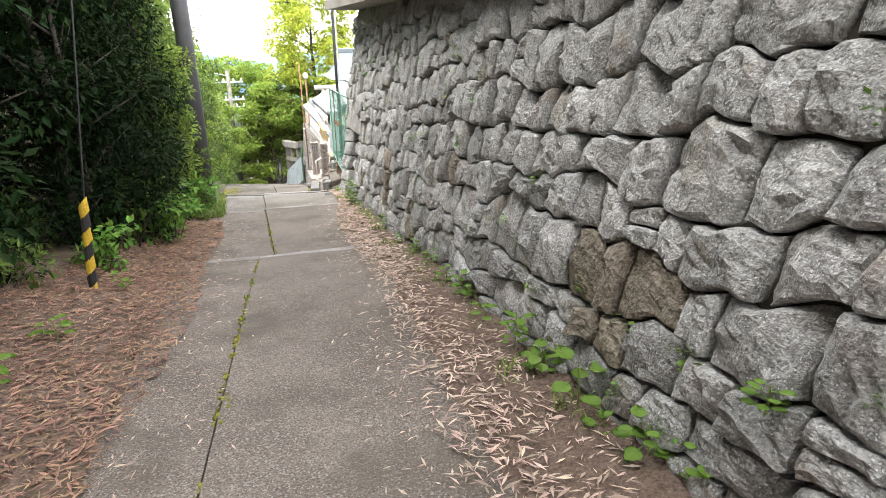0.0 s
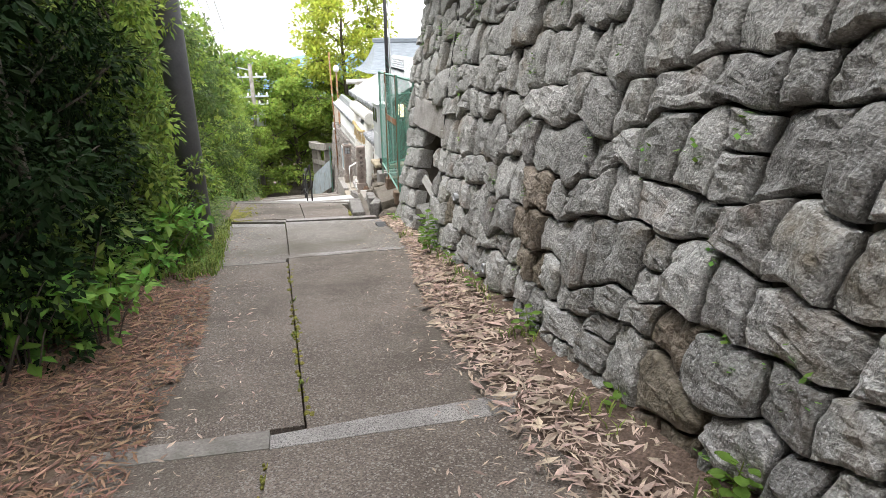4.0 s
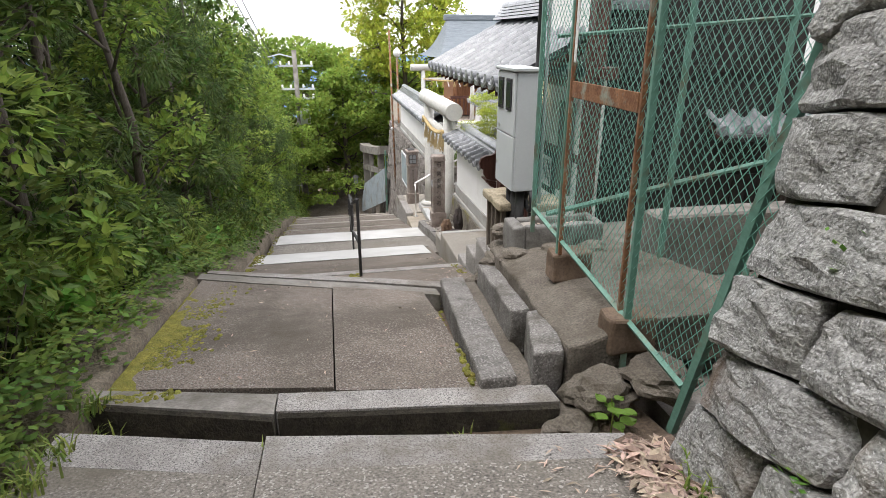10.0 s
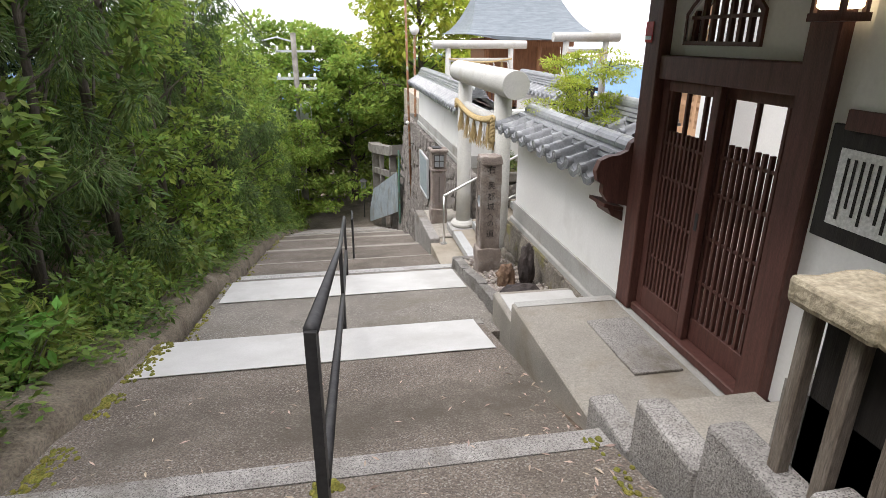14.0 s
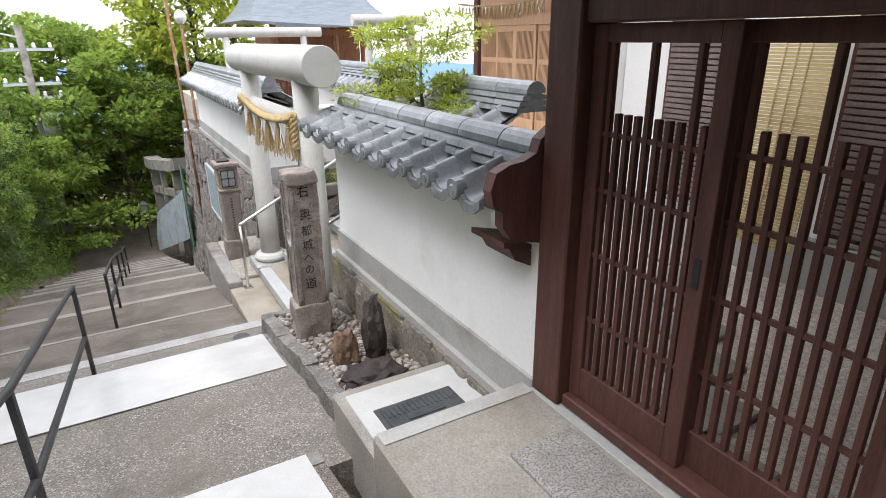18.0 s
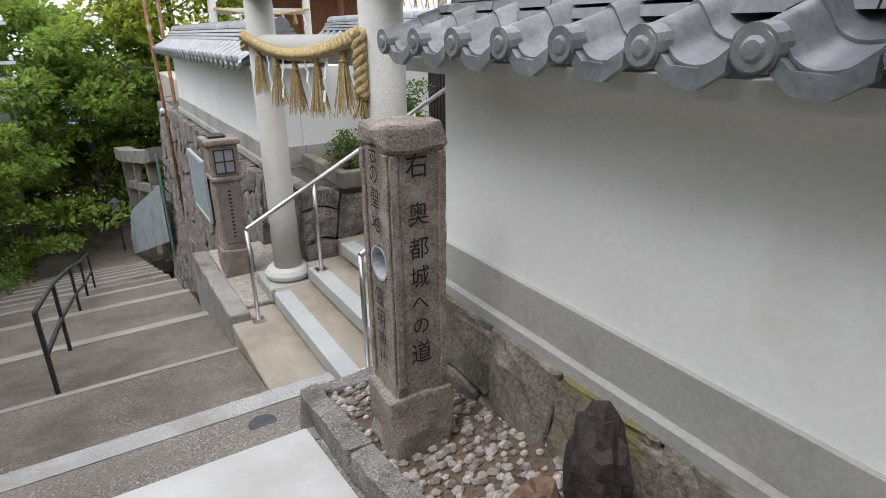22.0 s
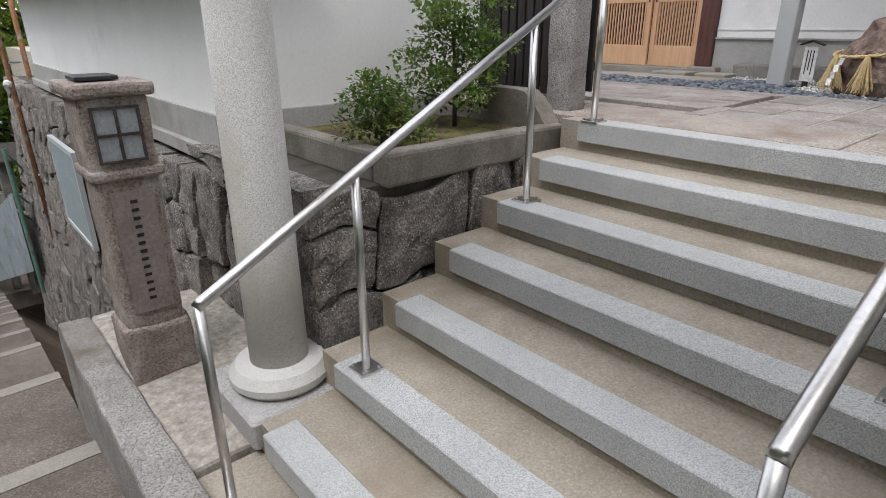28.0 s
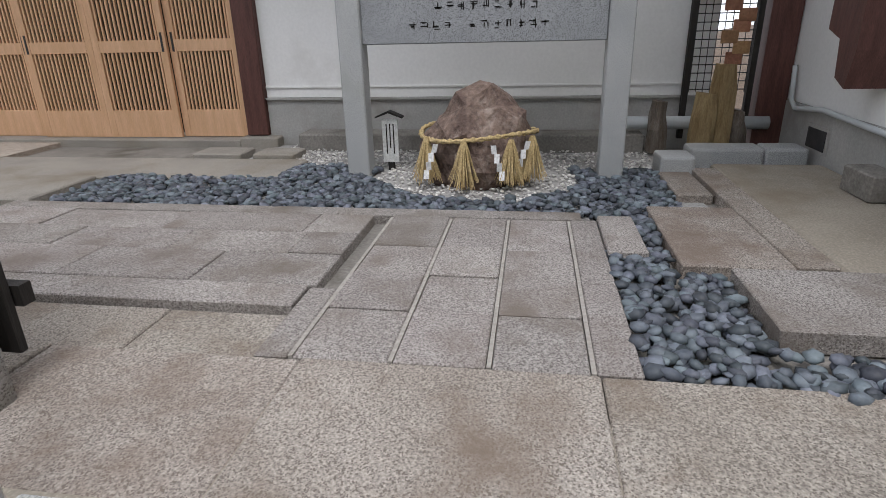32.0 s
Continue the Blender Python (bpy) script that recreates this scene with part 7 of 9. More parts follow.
for a, b, zb in ((19.76, 20.34, -2.92), (17.2, 18.7, -2.9)):
    bl = thing("reed_blind", (5.6, (a + b) / 2, zb), "yellow reed blind hanging before the office", "blind", "reed blinds")
    m = Mb()
    n = 90
    for k in range(n):
        z = zb + (2.2) * k / n
        m.box(5.60 - 0.22 * (1 - k / n), 5.612 - 0.22 * (1 - k / n), a, b, z, z + 0.019)
    tagged(part("reeds", m, M_REED, bl), kind="stuff")
    for q in (a + 0.2, (a + b) / 2, b - 0.2):
        part("cord", Mb().tube([(5.37, q, zb), (5.59, q, zb + 2.2)], 0.006, 5), M_STRAW, bl)
gard = Mb().box(3.25, 5.94, 15.5, 22.3, -4.4, -3.38)
M_GARDEN = surface("fine_garden_gravel", (0.34, 0.29, 0.24), (0.55, 0.49, 0.42), scale=30, rough=1, bump=0.9, fine=120, fine_mix=0.5)
tagged(part("garden_ground", gard, M_GARDEN), "brown gravel garden inside the gate", "ground", kind="structure")
for i in range(7):
    st = thing("stepping_stone", (3.6 + 0.35 * i, 19.0 + 0.35 * i, -3.38), "square pale granite stepping stone in gravel", "stepping stone", "stepping stones")
    x, q = 3.5 + 0.36 * i, 18.9 + 0.33 * i
    m = Mb().box(x - 0.22, x + 0.22, q - 0.2, q + 0.2, -3.4, -3.34, 0.01)
    part("slab", m, M_CONCRETE, st)

# ---- stele, rock, sign ----
stele = thing("stone_stele", (7.9, 24.58, -3.35), "grey granite tablet with carved lettering on two square posts", "monument")
M_STELE = surface("blue_grey_granite", (0.30, 0.31, 0.32), (0.38, 0.39, 0.40), scale=3, rough=0.6, bump=0.1, fine=200, fine_mix=0.3, speck=(0.16, 0.165, 0.17), speck_scale=220, speck_amount=0.3)
for q in (25.41, 23.76):
    part("post", Mb().box(7.83, 7.98, q - 0.075, q + 0.075, -3.42, -1.35, 0.008), M_NOSE, stele)
part("tablet", Mb().box(7.86, 7.95, 23.836, 25.334, -2.535, -1.55, 0.006), M_STELE, stele)
rgs = random.Random(12)
for z, q0, n in ((-2.43, 25.03, 4), (-2.43, 24.66, 7), (-2.32, 24.87, 9)):
    for i in range(n):
        q, w = q0 - 0.072 * i, 0.05
        for k in range(4):
            if rgs.random() < 0.6:
                zz = z + rgs.uniform(-0.026, 0.02)
                part("writing_bar", Mb().box(7.8575, 7.8595, q - w * rgs.uniform(0.6, 1), q - w * rgs.uniform(0, 0.3), zz, zz + 0.006), M_INK, stele)
            else:
                yy = q - w * rgs.uniform(0.1, 0.9)
                part("writing_bar", Mb().box(7.8575, 7.8595, yy - 0.006, yy, z - rgs.uniform(0.01, 0.028), z + rgs.uniform(0.01, 0.028)), M_INK, stele)
rock = thing("sacred_rock", (7.85, 24.6, -3.35), "brown quartz-veined rock tied with a straw rope", "rock")
m = boulder(7.85, 24.6, -3.17, 0.33, 0.36, 0.37, 5.5, amount=0.16, freq=2.3)
m.v = [(7.85 + (x - 7.85) * (1.0 - 0.10 * max(0, z + 3.25) / 0.5), 24.6 + (q - 24.6) * (1.0 - 0.08 * max(0, z + 3.25) / 0.5), z) for x, q, z in m.v]
M_SACRED = surface("veined_brown_rock", (0.085, 0.055, 0.045), (0.25, 0.18, 0.145), scale=8, rough=0.85, bump=1.0, fine=30, fine_mix=0.45, stain=(0.42, 0.35, 0.30), stain_amount=0.25, stain_scale=7, distance=0.03)
part("stone", rough(m, 0.06, 7), M_SACRED, rock)
rr = thing("straw_rope", (7.85, 24.6, -3.05), "thin straw rope round the rock with tassels and paper", "rope")
ringp = [(7.85 + 0.345 * math.cos(a), 24.6 + 0.37 * math.sin(a), -3.065 + 0.02 * math.sin(2 * a)) for a in [2 * math.pi * j / 48 for j in range(49)]]
twisted(rr, ringp, 0.017, 22)
for i, a in enumerate((2.25, 3.0, 3.75, 4.25)):
    tassel(rr, (7.85 + 0.36 * math.cos(a), 24.6 + 0.385 * math.sin(a), -3.07), 0.27, 0.10, 60 + i, 120)
for i, a in enumerate((2.6, 3.4, 4.1)):
    shide(rr, (7.85 + 0.39 * math.cos(a), 24.6 + 0.41 * math.sin(a), -3.09), (0.2, -1, 0), 0.07, 1 if i % 2 else -1)
sg = thing("sign", (8.1, 25.25, -3.35), "small white printed sign under a little black roof", "sign")
part("panel", Mb().box(8.09, 8.105, 25.19, 25.30, -3.33, -3.03), M_PALE, sg)
for i in range(3):
    part("print_bar", Mb().box(8.0875, 8.0895, 25.215 + 0.025 * i, 25.223 + 0.025 * i, -3.27 + 0.04 * (i % 2), -3.06), M_INK, sg)
part("roof", Mb().prism([(25.15, -3.02), (25.245, -2.985), (25.34, -3.02), (25.34, -3.01), (25.245, -2.97), (25.15, -3.01)], "x", 8.06, 8.14), M_BLACKWOOD, sg)
part("foot", Mb().box(8.095, 8.1, 25.22, 25.27, -3.42, -3.33), M_BLACKWOOD, sg)
# votive rack, stumps, pipes in the corner
rack = thing("votive_rack", (8.95, 23.0, -3.2), "dark wire rack hung with small wooden votive plaques", "rack")
for i in range(9):
    part("wire", Mb().tube([(8.93, 22.68 + 0.05 * i, -2.95), (8.93, 22.68 + 0.05 * i, -1.6)], 0.004, 4), M_BLACKIRON, rack)
for i in range(22):
    part("wire", Mb().tube([(8.93, 22.66, -2.93 + 0.06 * i), (8.93, 23.1, -2.93 + 0.06 * i)], 0.004, 4), M_BLACKIRON, rack)
for q in (22.65, 23.11):
    part("frame", Mb().box(8.9, 8.95, q - 0.02, q + 0.02, -3.3, -1.5), M_BLACKWOOD, rack)
M_PLAQUE = surface("votive_wood", (0.22, 0.09, 0.05), (0.42, 0.22, 0.12), scale=8, rough=0.6, bump=0.1, per_object=0.35)
rgv = random.Random(4)
for i in range(16):
    q, z = rgv.uniform(22.72, 23.04), -2.75 + 0.075 * i
    part("plaque", Mb().box(8.905 - 0.006 * (i % 3), 8.917 - 0.006 * (i % 3), q - 0.06, q + 0.06, z, z + 0.09, 0.003), M_PLAQUE, rack)
for i, (x, q, r, h, mt_) in enumerate(((8.7, 23.33, 0.075, 0.36, M_OLDWOOD), (8.55, 23.05, 0.09, 0.42, M_PALEWOOD), (8.62, 22.92, 0.085, 0.62, M_PALEWOOD), (8.7, 22.78, 0.08, 0.30, M_OLDWOOD))):
    s = thing("wood_stump", (x, q, -3.35), "upright weathered log with bark and split top", "log", "logs in the corner")
    m = Mb().lathe(x, q, [(r, -3.36), (r * 1.05, -3.2), (r * 0.95, -3.35 + h * 0.7), (r * 0.8, -3.35 + h)], 12)
    part("log", rough(m, 0.03, 9, i), surface("log_wood", (0.20, 0.13, 0.06), (0.36, 0.27, 0.14), scale=6, rough=0.95, bump=0.6, stretch=(4, 4, 0.6)) if i in (1, 2) else M_OLDWOOD, s)
kb = thing("kerb_row", (8.4, 22.9, -3.4), "short granite kerb blocks in the corner", "kerb", kind="structure")
for a, b, c, d in ((8.2, 8.42, 22.45, 22.72), (8.2, 8.42, 22.725, 23.2)):
    part("block", rough(grid_box(a, b, c, d, -3.45, -3.24, 0.2), 0.006, 5), M_NOSE, kb)
part("block", rough(grid_box(7.95, 8.2, 23.22, 23.44, -3.45, -3.25, 0.2), 0.006, 5), M_NOSE, kb)
pp = thing("pipe", (8.8, 23.2, -3.2), "grey drain pipe along the wall foot", "pipe")
part("pipe", Mb().tube([(8.85, 23.6, -3.17), (8.85, 22.5, -3.17)], 0.05, 12), M_CABINET, pp, smooth=True)

# ---- low gate fence and posts at the stair head ----
gp = thing("gate_post", (5.17, 25.72, -3.35), "old square granite gate post with lichen", "gate post")
part("post", rough(grid_box(5.08, 5.26, 25.62, 25.81, -3.45, -2.0, 0.1), 0.012, 7), M_GRANITE_OLD, gp)
gf = thing("wooden_gate", (5.2, 26.2, -3.3), "dark wooden slat fence panel beside the gate post", "fence panel")
for i in range(9):
    q = 25.86 + 0.075 * i
    part("slat", Mb().box(5.15, 5.175, q, q + 0.058, -3.27, -1.9, 0.003), M_BLACKWOOD, gf)
for z in (-3.2, -2.55, -1.98):
    part("rail", Mb().box(5.18, 5.22, 25.82, 26.52, z, z + 0.06), M_BLACKWOOD, gf)
gf = thing("wooden_gate", (5.3, 26.0, -3.3), "dark open wooden slat gate leaf beyond the post", "gate")
for i in range(8):
    part("slat", Mb().box(5.31, 5.335, 25.62 + 0.085 * i, 25.685 + 0.085 * i, -3.25, -1.9, 0.003), M_BLACKWOOD, gf)
for z in (-3.12, -2.55, -1.98):
    part("rail", Mb().box(5.34, 5.38, 25.60, 26.28, z, z + 0.06), M_BLACKWOOD, gf)
# tiled caps of the inner walls
W3 = plaster_wall("wall_white_3", 5.4, 27.1, 30.5, -3.0, -2.3, -3.4, 0.3, "inner white wall with grey tiles in the court")
roof_tiles(W3, 27.0, 30.6, 5.15, -2.25, 5.5, -2.05, n_up=2)
ridge(W3, 27.0, 30.6, 5.55, -2.05)
W4 = plaster_wall("wall_white_4", 3.9, 21.6, 22.3, -3.0, -2.2, -3.4, 0.3, "short inner white wall with a tiled cap")
roof_tiles(W4, 21.2, 22.7, 3.8, -2.08, 4.1, -1.93, n_up=2)
ridge(W4, 21.2, 22.7, 4.15, -1.95)

# ---- further torii and the main shrine ----
torii("torii_gate", "cream-white torii with a thin straw rope further in", 32.6, 3.95, 5.8, -3.4, -3.4, -1.27, 0.085, 0.45, axis="x", tie=0.42)
torii("torii_gate", "white granite torii on the upper terrace", 30.0, 6.45, 7.5, -2.6, -2.6, -1.06, 0.085, 0.35, axis="x", tie=0.33)
for cx0, cx1, q, z in ((3.95, 5.8, 32.55, -1.65), (6.45, 7.5, 29.95, -1.42)):
    r = thing("straw_rope", ((cx0 + cx1) / 2, q, z), "thin straw rope with tassels hung across a torii", "rope")
    twisted(r, [(cx0 + (cx1 - cx0) * i / 24, q - 0.08, z - 0.10 * math.sin(3.14 * i / 24)) for i in range(25)], 0.03, 10)
    for i in range(4):
        s = (i + 0.7) / 4.4
        tassel(r, (cx0 + (cx1 - cx0) * s, q - 0.08, z - 0.1 * math.sin(3.14 * s)), 0.24, 0.06, 90 + i, 24)
        shide(r, (cx0 + (cx1 - cx0) * (s + 0.08), q - 0.09, z - 0.1), (1, 0, 0), 0.07)
shr = thing("shrine_hall", (6.9, 36, -3.3), "wooden shrine hall with a sweeping grey copper roof", "shrine")
M_COPPER = surface("grey_copper_roof", (0.12, 0.145, 0.165), (0.20, 0.225, 0.245), scale=3, rough=0.5, bump=0.2, fine=30, fine_mix=0.15, stretch=(1, 1, 8))
rf = Mb()
for s in [i / 10 for i in range(11)]:
    h = -1.15 + 1.55 * s ** 1.6
    half, dep = 2.3 - 0.9 * s ** 0.8, 2.4 * (1 - s) + 0.1
    lift = 0.18 * (1 - s) ** 2
    rf.v += [(6.9 - half, 36 - dep, h + lift), (6.9 - half * 0.5, 36 - dep, h), (6.9 + half * 0.5, 36 - dep, h), (6.9 + half, 36 - dep, h + lift), (6.9 + half, 36 + dep, h + lift), (6.9 - half, 36 + dep, h + lift)]
for i in range(10):
    for j in range(6):
        a, b = i * 6 + j, i * 6 + (j + 1) % 6
        rf.f.append((a, b, b + 6, a + 6))
rf.f.append(tuple(range(5, -1, -1)))
part("roof", rf, M_COPPER, shr, "grey copper roof with upturned eaves")
part("ridge", Mb().box(5.4, 8.4, 35.85, 36.15, 0.38, 0.62, 0.04), M_COPPER, shr)
M_SHRINEWOOD = surface("orange_brown_shrine_wood", (0.20, 0.085, 0.04), (0.32, 0.15, 0.07), scale=5, rough=0.6, bump=0.2, stretch=(5, 5, 0.7))
part("body", Mb().box(5.6, 8.2, 34.9, 37, -3.3, -1.1), M_SHRINEWOOD, shr)
for x in (5.55, 6.4, 7.3, 8.15):
    part("pillar", Mb().tube([(x, 34.5, -3.3), (x, 34.5, -1.0)], 0.09, 10), M_SHRINEWOOD, shr)
for z in (-1.35, -2.7):
    part("beam", Mb().box(5.3, 8.45, 34.4, 34.6, z, z + 0.16), M_SHRINEWOOD, shr)
part("rail", Mb().box(5.3, 8.45, 34.1, 34.2, -2.55, -2.45), M_DARKWOOD, shr)
for i in range(20):
    part("baluster", Mb().box(5.35 + 0.16 * i, 5.39 + 0.16 * i, 34.12, 34.18, -3.2, -2.55), M_DARKWOOD, shr)
up_ = Mb().box(3.95, 12, 28.6, 44, -5.0, -3.36)
tagged(part("upper_terrace", up_, M_GARDEN), "gravel terrace before the shrine hall", "ground", kind="structure")
tp_ = Mb().box(6.1, 7.9, 29.4, 30.6, -3.36, -2.72, 0.02)
tagged(part("torii_base", tp_, M_NOSE), "stone base under the upper torii", "base", kind="structure")
# ---- hedge and trees ----
def leaf_mesh(rng, n, clumps, size, droop=0.3, slim=0.5, lift=0.25):
    """n leaves, each a folded diamond, spread over clumps of (centre, radii)."""
    mb = Mb()
    wts = [c[1][0] * c[1][1] + c[1][1] * c[1][2] for c in clumps]
    picks = rng.choices(range(len(clumps)), wts, k=n)
    for i in picks:
        c, r = clumps[i]
        d = Vector((rng.gauss(0, 1), rng.gauss(0, 1), rng.gauss(0, 1) + lift)).normalized()
        s = rng.uniform(0.3, 1.0) ** 0.5
        p = Vector((c[0] + d.x * r[0] * s, c[1] + d.y * r[1] * s, c[2] + d.z * r[2] * s))
        a = (d + Vector((rng.gauss(0, 0.6), rng.gauss(0, 0.6), rng.gauss(0, 0.4) - droop))).normalized()
        side = a.cross(Vector((rng.gauss(0, 0.4), rng.gauss(0, 0.4), 1))).normalized()
        up = side.cross(a)
        ln = size * rng.uniform(0.6, 1.35)
        w = ln * slim * 0.5
        m = p + a * ln * 0.45 - up * ln * 0.06
        mb.add([p, m + side * w + up * w * 0.5, p + a * ln, m - side * w + up * w * 0.5], [(0, 1, 2), (0, 2, 3)])
    return mb


def plant(name, at, crown, mat, wood, label, category, group=""):
    """A woody plant: trunk and limbs, and a crown of leaves, both made round the origin."""
    s = thing(name, at, label, category, group)
    if wood:
        part("trunk", wood.turn(Matrix.Translation(at)), M_BARK, s, smooth=True)
    part("crown", crown.turn(Matrix.Translation(at)), mat, s)
    return s


def column(seed, rx, ry, h, n, size, slim, droop, k, low=0.06, clump=0.33, flat=0.065):
    """A tall, uneven hedge tree: clumps up a column, some thrust out, some sunk."""
    rng = random.Random(seed)
    clumps, wood = [], Mb()
    wood.tube([(0, 0, -0.3), (rng.uniform(-0.1, 0.1), rng.uniform(-0.1, 0.1), h * 0.4), (rng.uniform(-0.2, 0.2), rng.uniform(-0.2, 0.2), h * 0.85)], [0.075, 0.055, 0.02], 7)
    for i in range(k):
        t = low + (0.97 - low) * (i + rng.random()) / k
        a = rng.uniform(0, 2 * math.pi)
        rr = math.sqrt(max(0.05, 1 - (t - 0.42) ** 2 * 2.0)) * rng.uniform(0.25, 1.0)
        c = (rx * rr * math.cos(a), ry * rr * math.sin(a), h * t)
        clumps.append((c, (rx * clump * rng.uniform(0.6, 1.1), ry * clump * rng.uniform(0.6, 1.1), h * flat * rng.uniform(0.6, 1.2))))
        if i % 2:
            wood.tube([(0, 0, max(0.2, c[2] - 0.6)), (c[0] * 0.55, c[1] * 0.55, c[2] - 0.25), c], [0.025, 0.016, 0.006], 5)
    return leaf_mesh(rng, n, clumps, size, droop, slim), wood


def branching(seed, h, spread, n, size, tiers, bare=0.3, r0=0.22, flat=0.28, clump=0.22, slim=0.6):
    """A broad tree: limbs fork twice and carry flat sprays of leaves, with sky between them."""
    rng = random.Random(seed)
    wood, clumps = Mb(), []
    wood.tube([(0, 0, -0.05 * h), (0.01 * h, -0.005 * h, h * 0.35), (0.0, 0.015 * h, h * 0.7), (0.01 * h, 0.01 * h, h * 0.93)], [r0, r0 * 0.8, r0 * 0.45, r0 * 0.12], 9)
    for i in range(tiers):
        t = bare + (0.93 - bare) * (i + rng.random()) / tiers
        a = i * 2.4 + rng.uniform(-0.5, 0.5)
        reach = spread * math.sqrt(max(0.08, 1 - ((t - bare - 0.15) / (1 - bare)) ** 2)) * rng.uniform(0.65, 1.1)
        z0 = h * t
        tip = Vector((reach * math.cos(a), reach * math.sin(a), min(h, z0 + reach * rng.uniform(0.15, 0.4))))
        mid = Vector((tip.x * 0.5, tip.y * 0.5, z0 + (tip.z - z0) * 0.35 + 0.12 * reach))
        wood.tube([(0.05, 0.05, z0 - 0.02 * h), mid, tip], [r0 * 0.4 * (1.1 - t), r0 * 0.25 * (1.1 - t), r0 * 0.08], 6)
        for j in range(5):
            q = mid.lerp(tip, rng.uniform(0.0, 1.05)) + Vector((rng.gauss(0, 0.2), rng.gauss(0, 0.2), rng.gauss(0, 0.08))) * reach
            wood.tube([mid.lerp(tip, 0.3), (mid.lerp(tip, 0.4) + q) / 2 + Vector((0, 0, 0.01 * h)), q], [r0 * 0.18, r0 * 0.13, r0 * 0.05], 4)
            s = spread * clump * rng.uniform(0.6, 1.25)
            clumps.append((tuple(q), (s, s, s * flat * rng.uniform(0.8, 1.6))))
    return leaf_mesh(rng, n, clumps, size, 0.15, slim), wood


def wipe(things):
    for p in things:
        for o in (*p.children_recursive, p):
            bpy.data.objects.remove(o)


M_LEAF_CONIFER = leafy("feathery_cypress_leaf", (0.046, 0.086, 0.024), (0.12, 0.18, 0.048))
M_LEAF_GRASS = leafy("bamboo_grass_leaf", (0.13, 0.20, 0.04), (0.27, 0.33, 0.085), 0.45)
M_LEAF_WEED = leafy("fresh_weed_leaf", (0.12, 0.26, 0.04), (0.20, 0.36, 0.07))
rng = random.Random(5)
tall = []
for i, (mat, lab, size, slim, droop, n) in enumerate((
        (M_LEAF, "tall green broad-leaved hedge tree beside the lane", 0.125, 0.5, 0.35, 5200), (M_LEAF_CONIFER, "tall feathery cypress hedge tree beside the lane", 0.15, 0.13, 0.8, 8500),
        (M_LEAF_BRIGHT, "tall hedge tree with bright young leaves", 0.11, 0.5, 0.3, 5200), (M_LEAF_CONIFER, "drooping dark cypress tree in the hedge", 0.17, 0.11, 1.0, 8000))):
    crown, wood = column(20 + i, 0.95, 1.15, 5.6, n, size, slim, droop, 34, clump=0.29, flat=0.055)
    tall.append(plant("hedge_tree", (-40 - 3 * i, -30, 0), crown, mat, wood, lab, "tree", "hedge trees along the lane"))
crown, wood = column(41, 1.7, 1.8, 7.4, 15000, 0.115, 0.42, 0.4, 60, low=0.06, flat=0.075)
crown2, wood2 = column(44, 1.0, 1.15, 5.6, 9500, 0.09, 0.42, 0.4, 46)
shady = plant("evergreen_tree", (-66, -30, 0), crown2, M_LEAF_SHADED, wood2, "evergreen hedge tree beside the lane, shade put into its leaf colour", "tree", "dark evergreens at the top of the lane")
shade_tree = plant("evergreen_tree", (-60, -30, 0), crown, M_LEAF_SHADED, wood, "dense evergreen tree with deep shade put into its leaf colour", "tree", "dark evergreens at the top of the lane")


def put(src, x, y, s, sz=1.0, z=None, turn=None):
    t = copy_thing(src, Matrix.Translation((x, y, (ground_z(x, y) if z is None else z) - 0.05)) @ Matrix.Rotation(rng.uniform(0, 6.28) if turn is None else turn, 4, "Z"))
    t.scale = (s, s, s * sz)
    return t


y = 7.6
k = 0
while y < 43:
    lean = float(np.interp(y, [7, 10, 13, 18, 43], [-2.2, -2.0, -2.05, -2.0, -2.05]))
    pick = shady if y < 10.6 else tall[(0, 1, 2, 0, 3, 1, 0, 2)[k % 8]] if y < 24 else tall[(2, 1, 0, 2, 2, 1)[k % 6]]
    put(pick, lean + rng.uniform(-0.2, 0.1), y + rng.uniform(-0.15, 0.15), rng.uniform(0.92, 1.06), rng.uniform(0.9, 1.1) * float(np.interp(y, [7, 22, 28, 43], [0.86, 0.86, 0.98, 0.98])))
    if k % 2 == 0:
        put(shady if y < 11 else tall[(1, 3, 0)[k % 3]], lean - 1.5 + rng.uniform(-0.3, 0.3), y + 0.5, rng.uniform(1.05, 1.25), 0.85 * rng.uniform(1.0, 1.15))
    y, k = y + rng.uniform(0.95, 1.2), k + 1
# Back rows and trees behind the start are added to deepen the shade.
for x, y, s in ((-3.1, -2.2, 1.0), (-3.1, 0.2, 0.95), (-3.25, 1.8, 1.0), (-3.2, 3.2, 1.0), (-3.15, 4.7, 1.0), (-3.1, 6.4, 0.95), (-4.4, 7.6, 1.0), (-6.2, -1, 1.2), (-6.0, 2.4, 1.2), (-6.3, 5.8, 1.25), (-5.6, 8.6, 1.2), (-3.2, -5, 1.0), (-6, -5, 1.2), (-9.5, 1, 1.3), (-9.5, 6, 1.3)):
    put(shade_tree, x, y, s * rng.uniform(0.95, 1.05))
for x, y, s, q in ((-1.42, 11.15, 0.5, 0), (-1.6, 12.6, 0.52, 0), (-1.55, 10.4, 0.6, 0), (-1.9, 11.0, 0.8, 2), (-1.75, 12.0, 0.7, 2), (-1.85, 14.0, 0.6, 2)):
    put(tall[q], x, y, s, 1.25)
for x, y, s in ((-1.75, 10.1, 0.62), (-1.75, 9.2, 0.62), (-1.85, 8.4, 0.62), (-1.95, 7.6, 0.62)):
    put(shady, x, y, s, 1.2)
# Added row behind the hedge, closing bright gaps of sky.
y = 9.5
while y < 30:
    put(shade_tree, -4.9 + rng.uniform(-0.4, 0.4), y, 0.9)
    y += 2.3
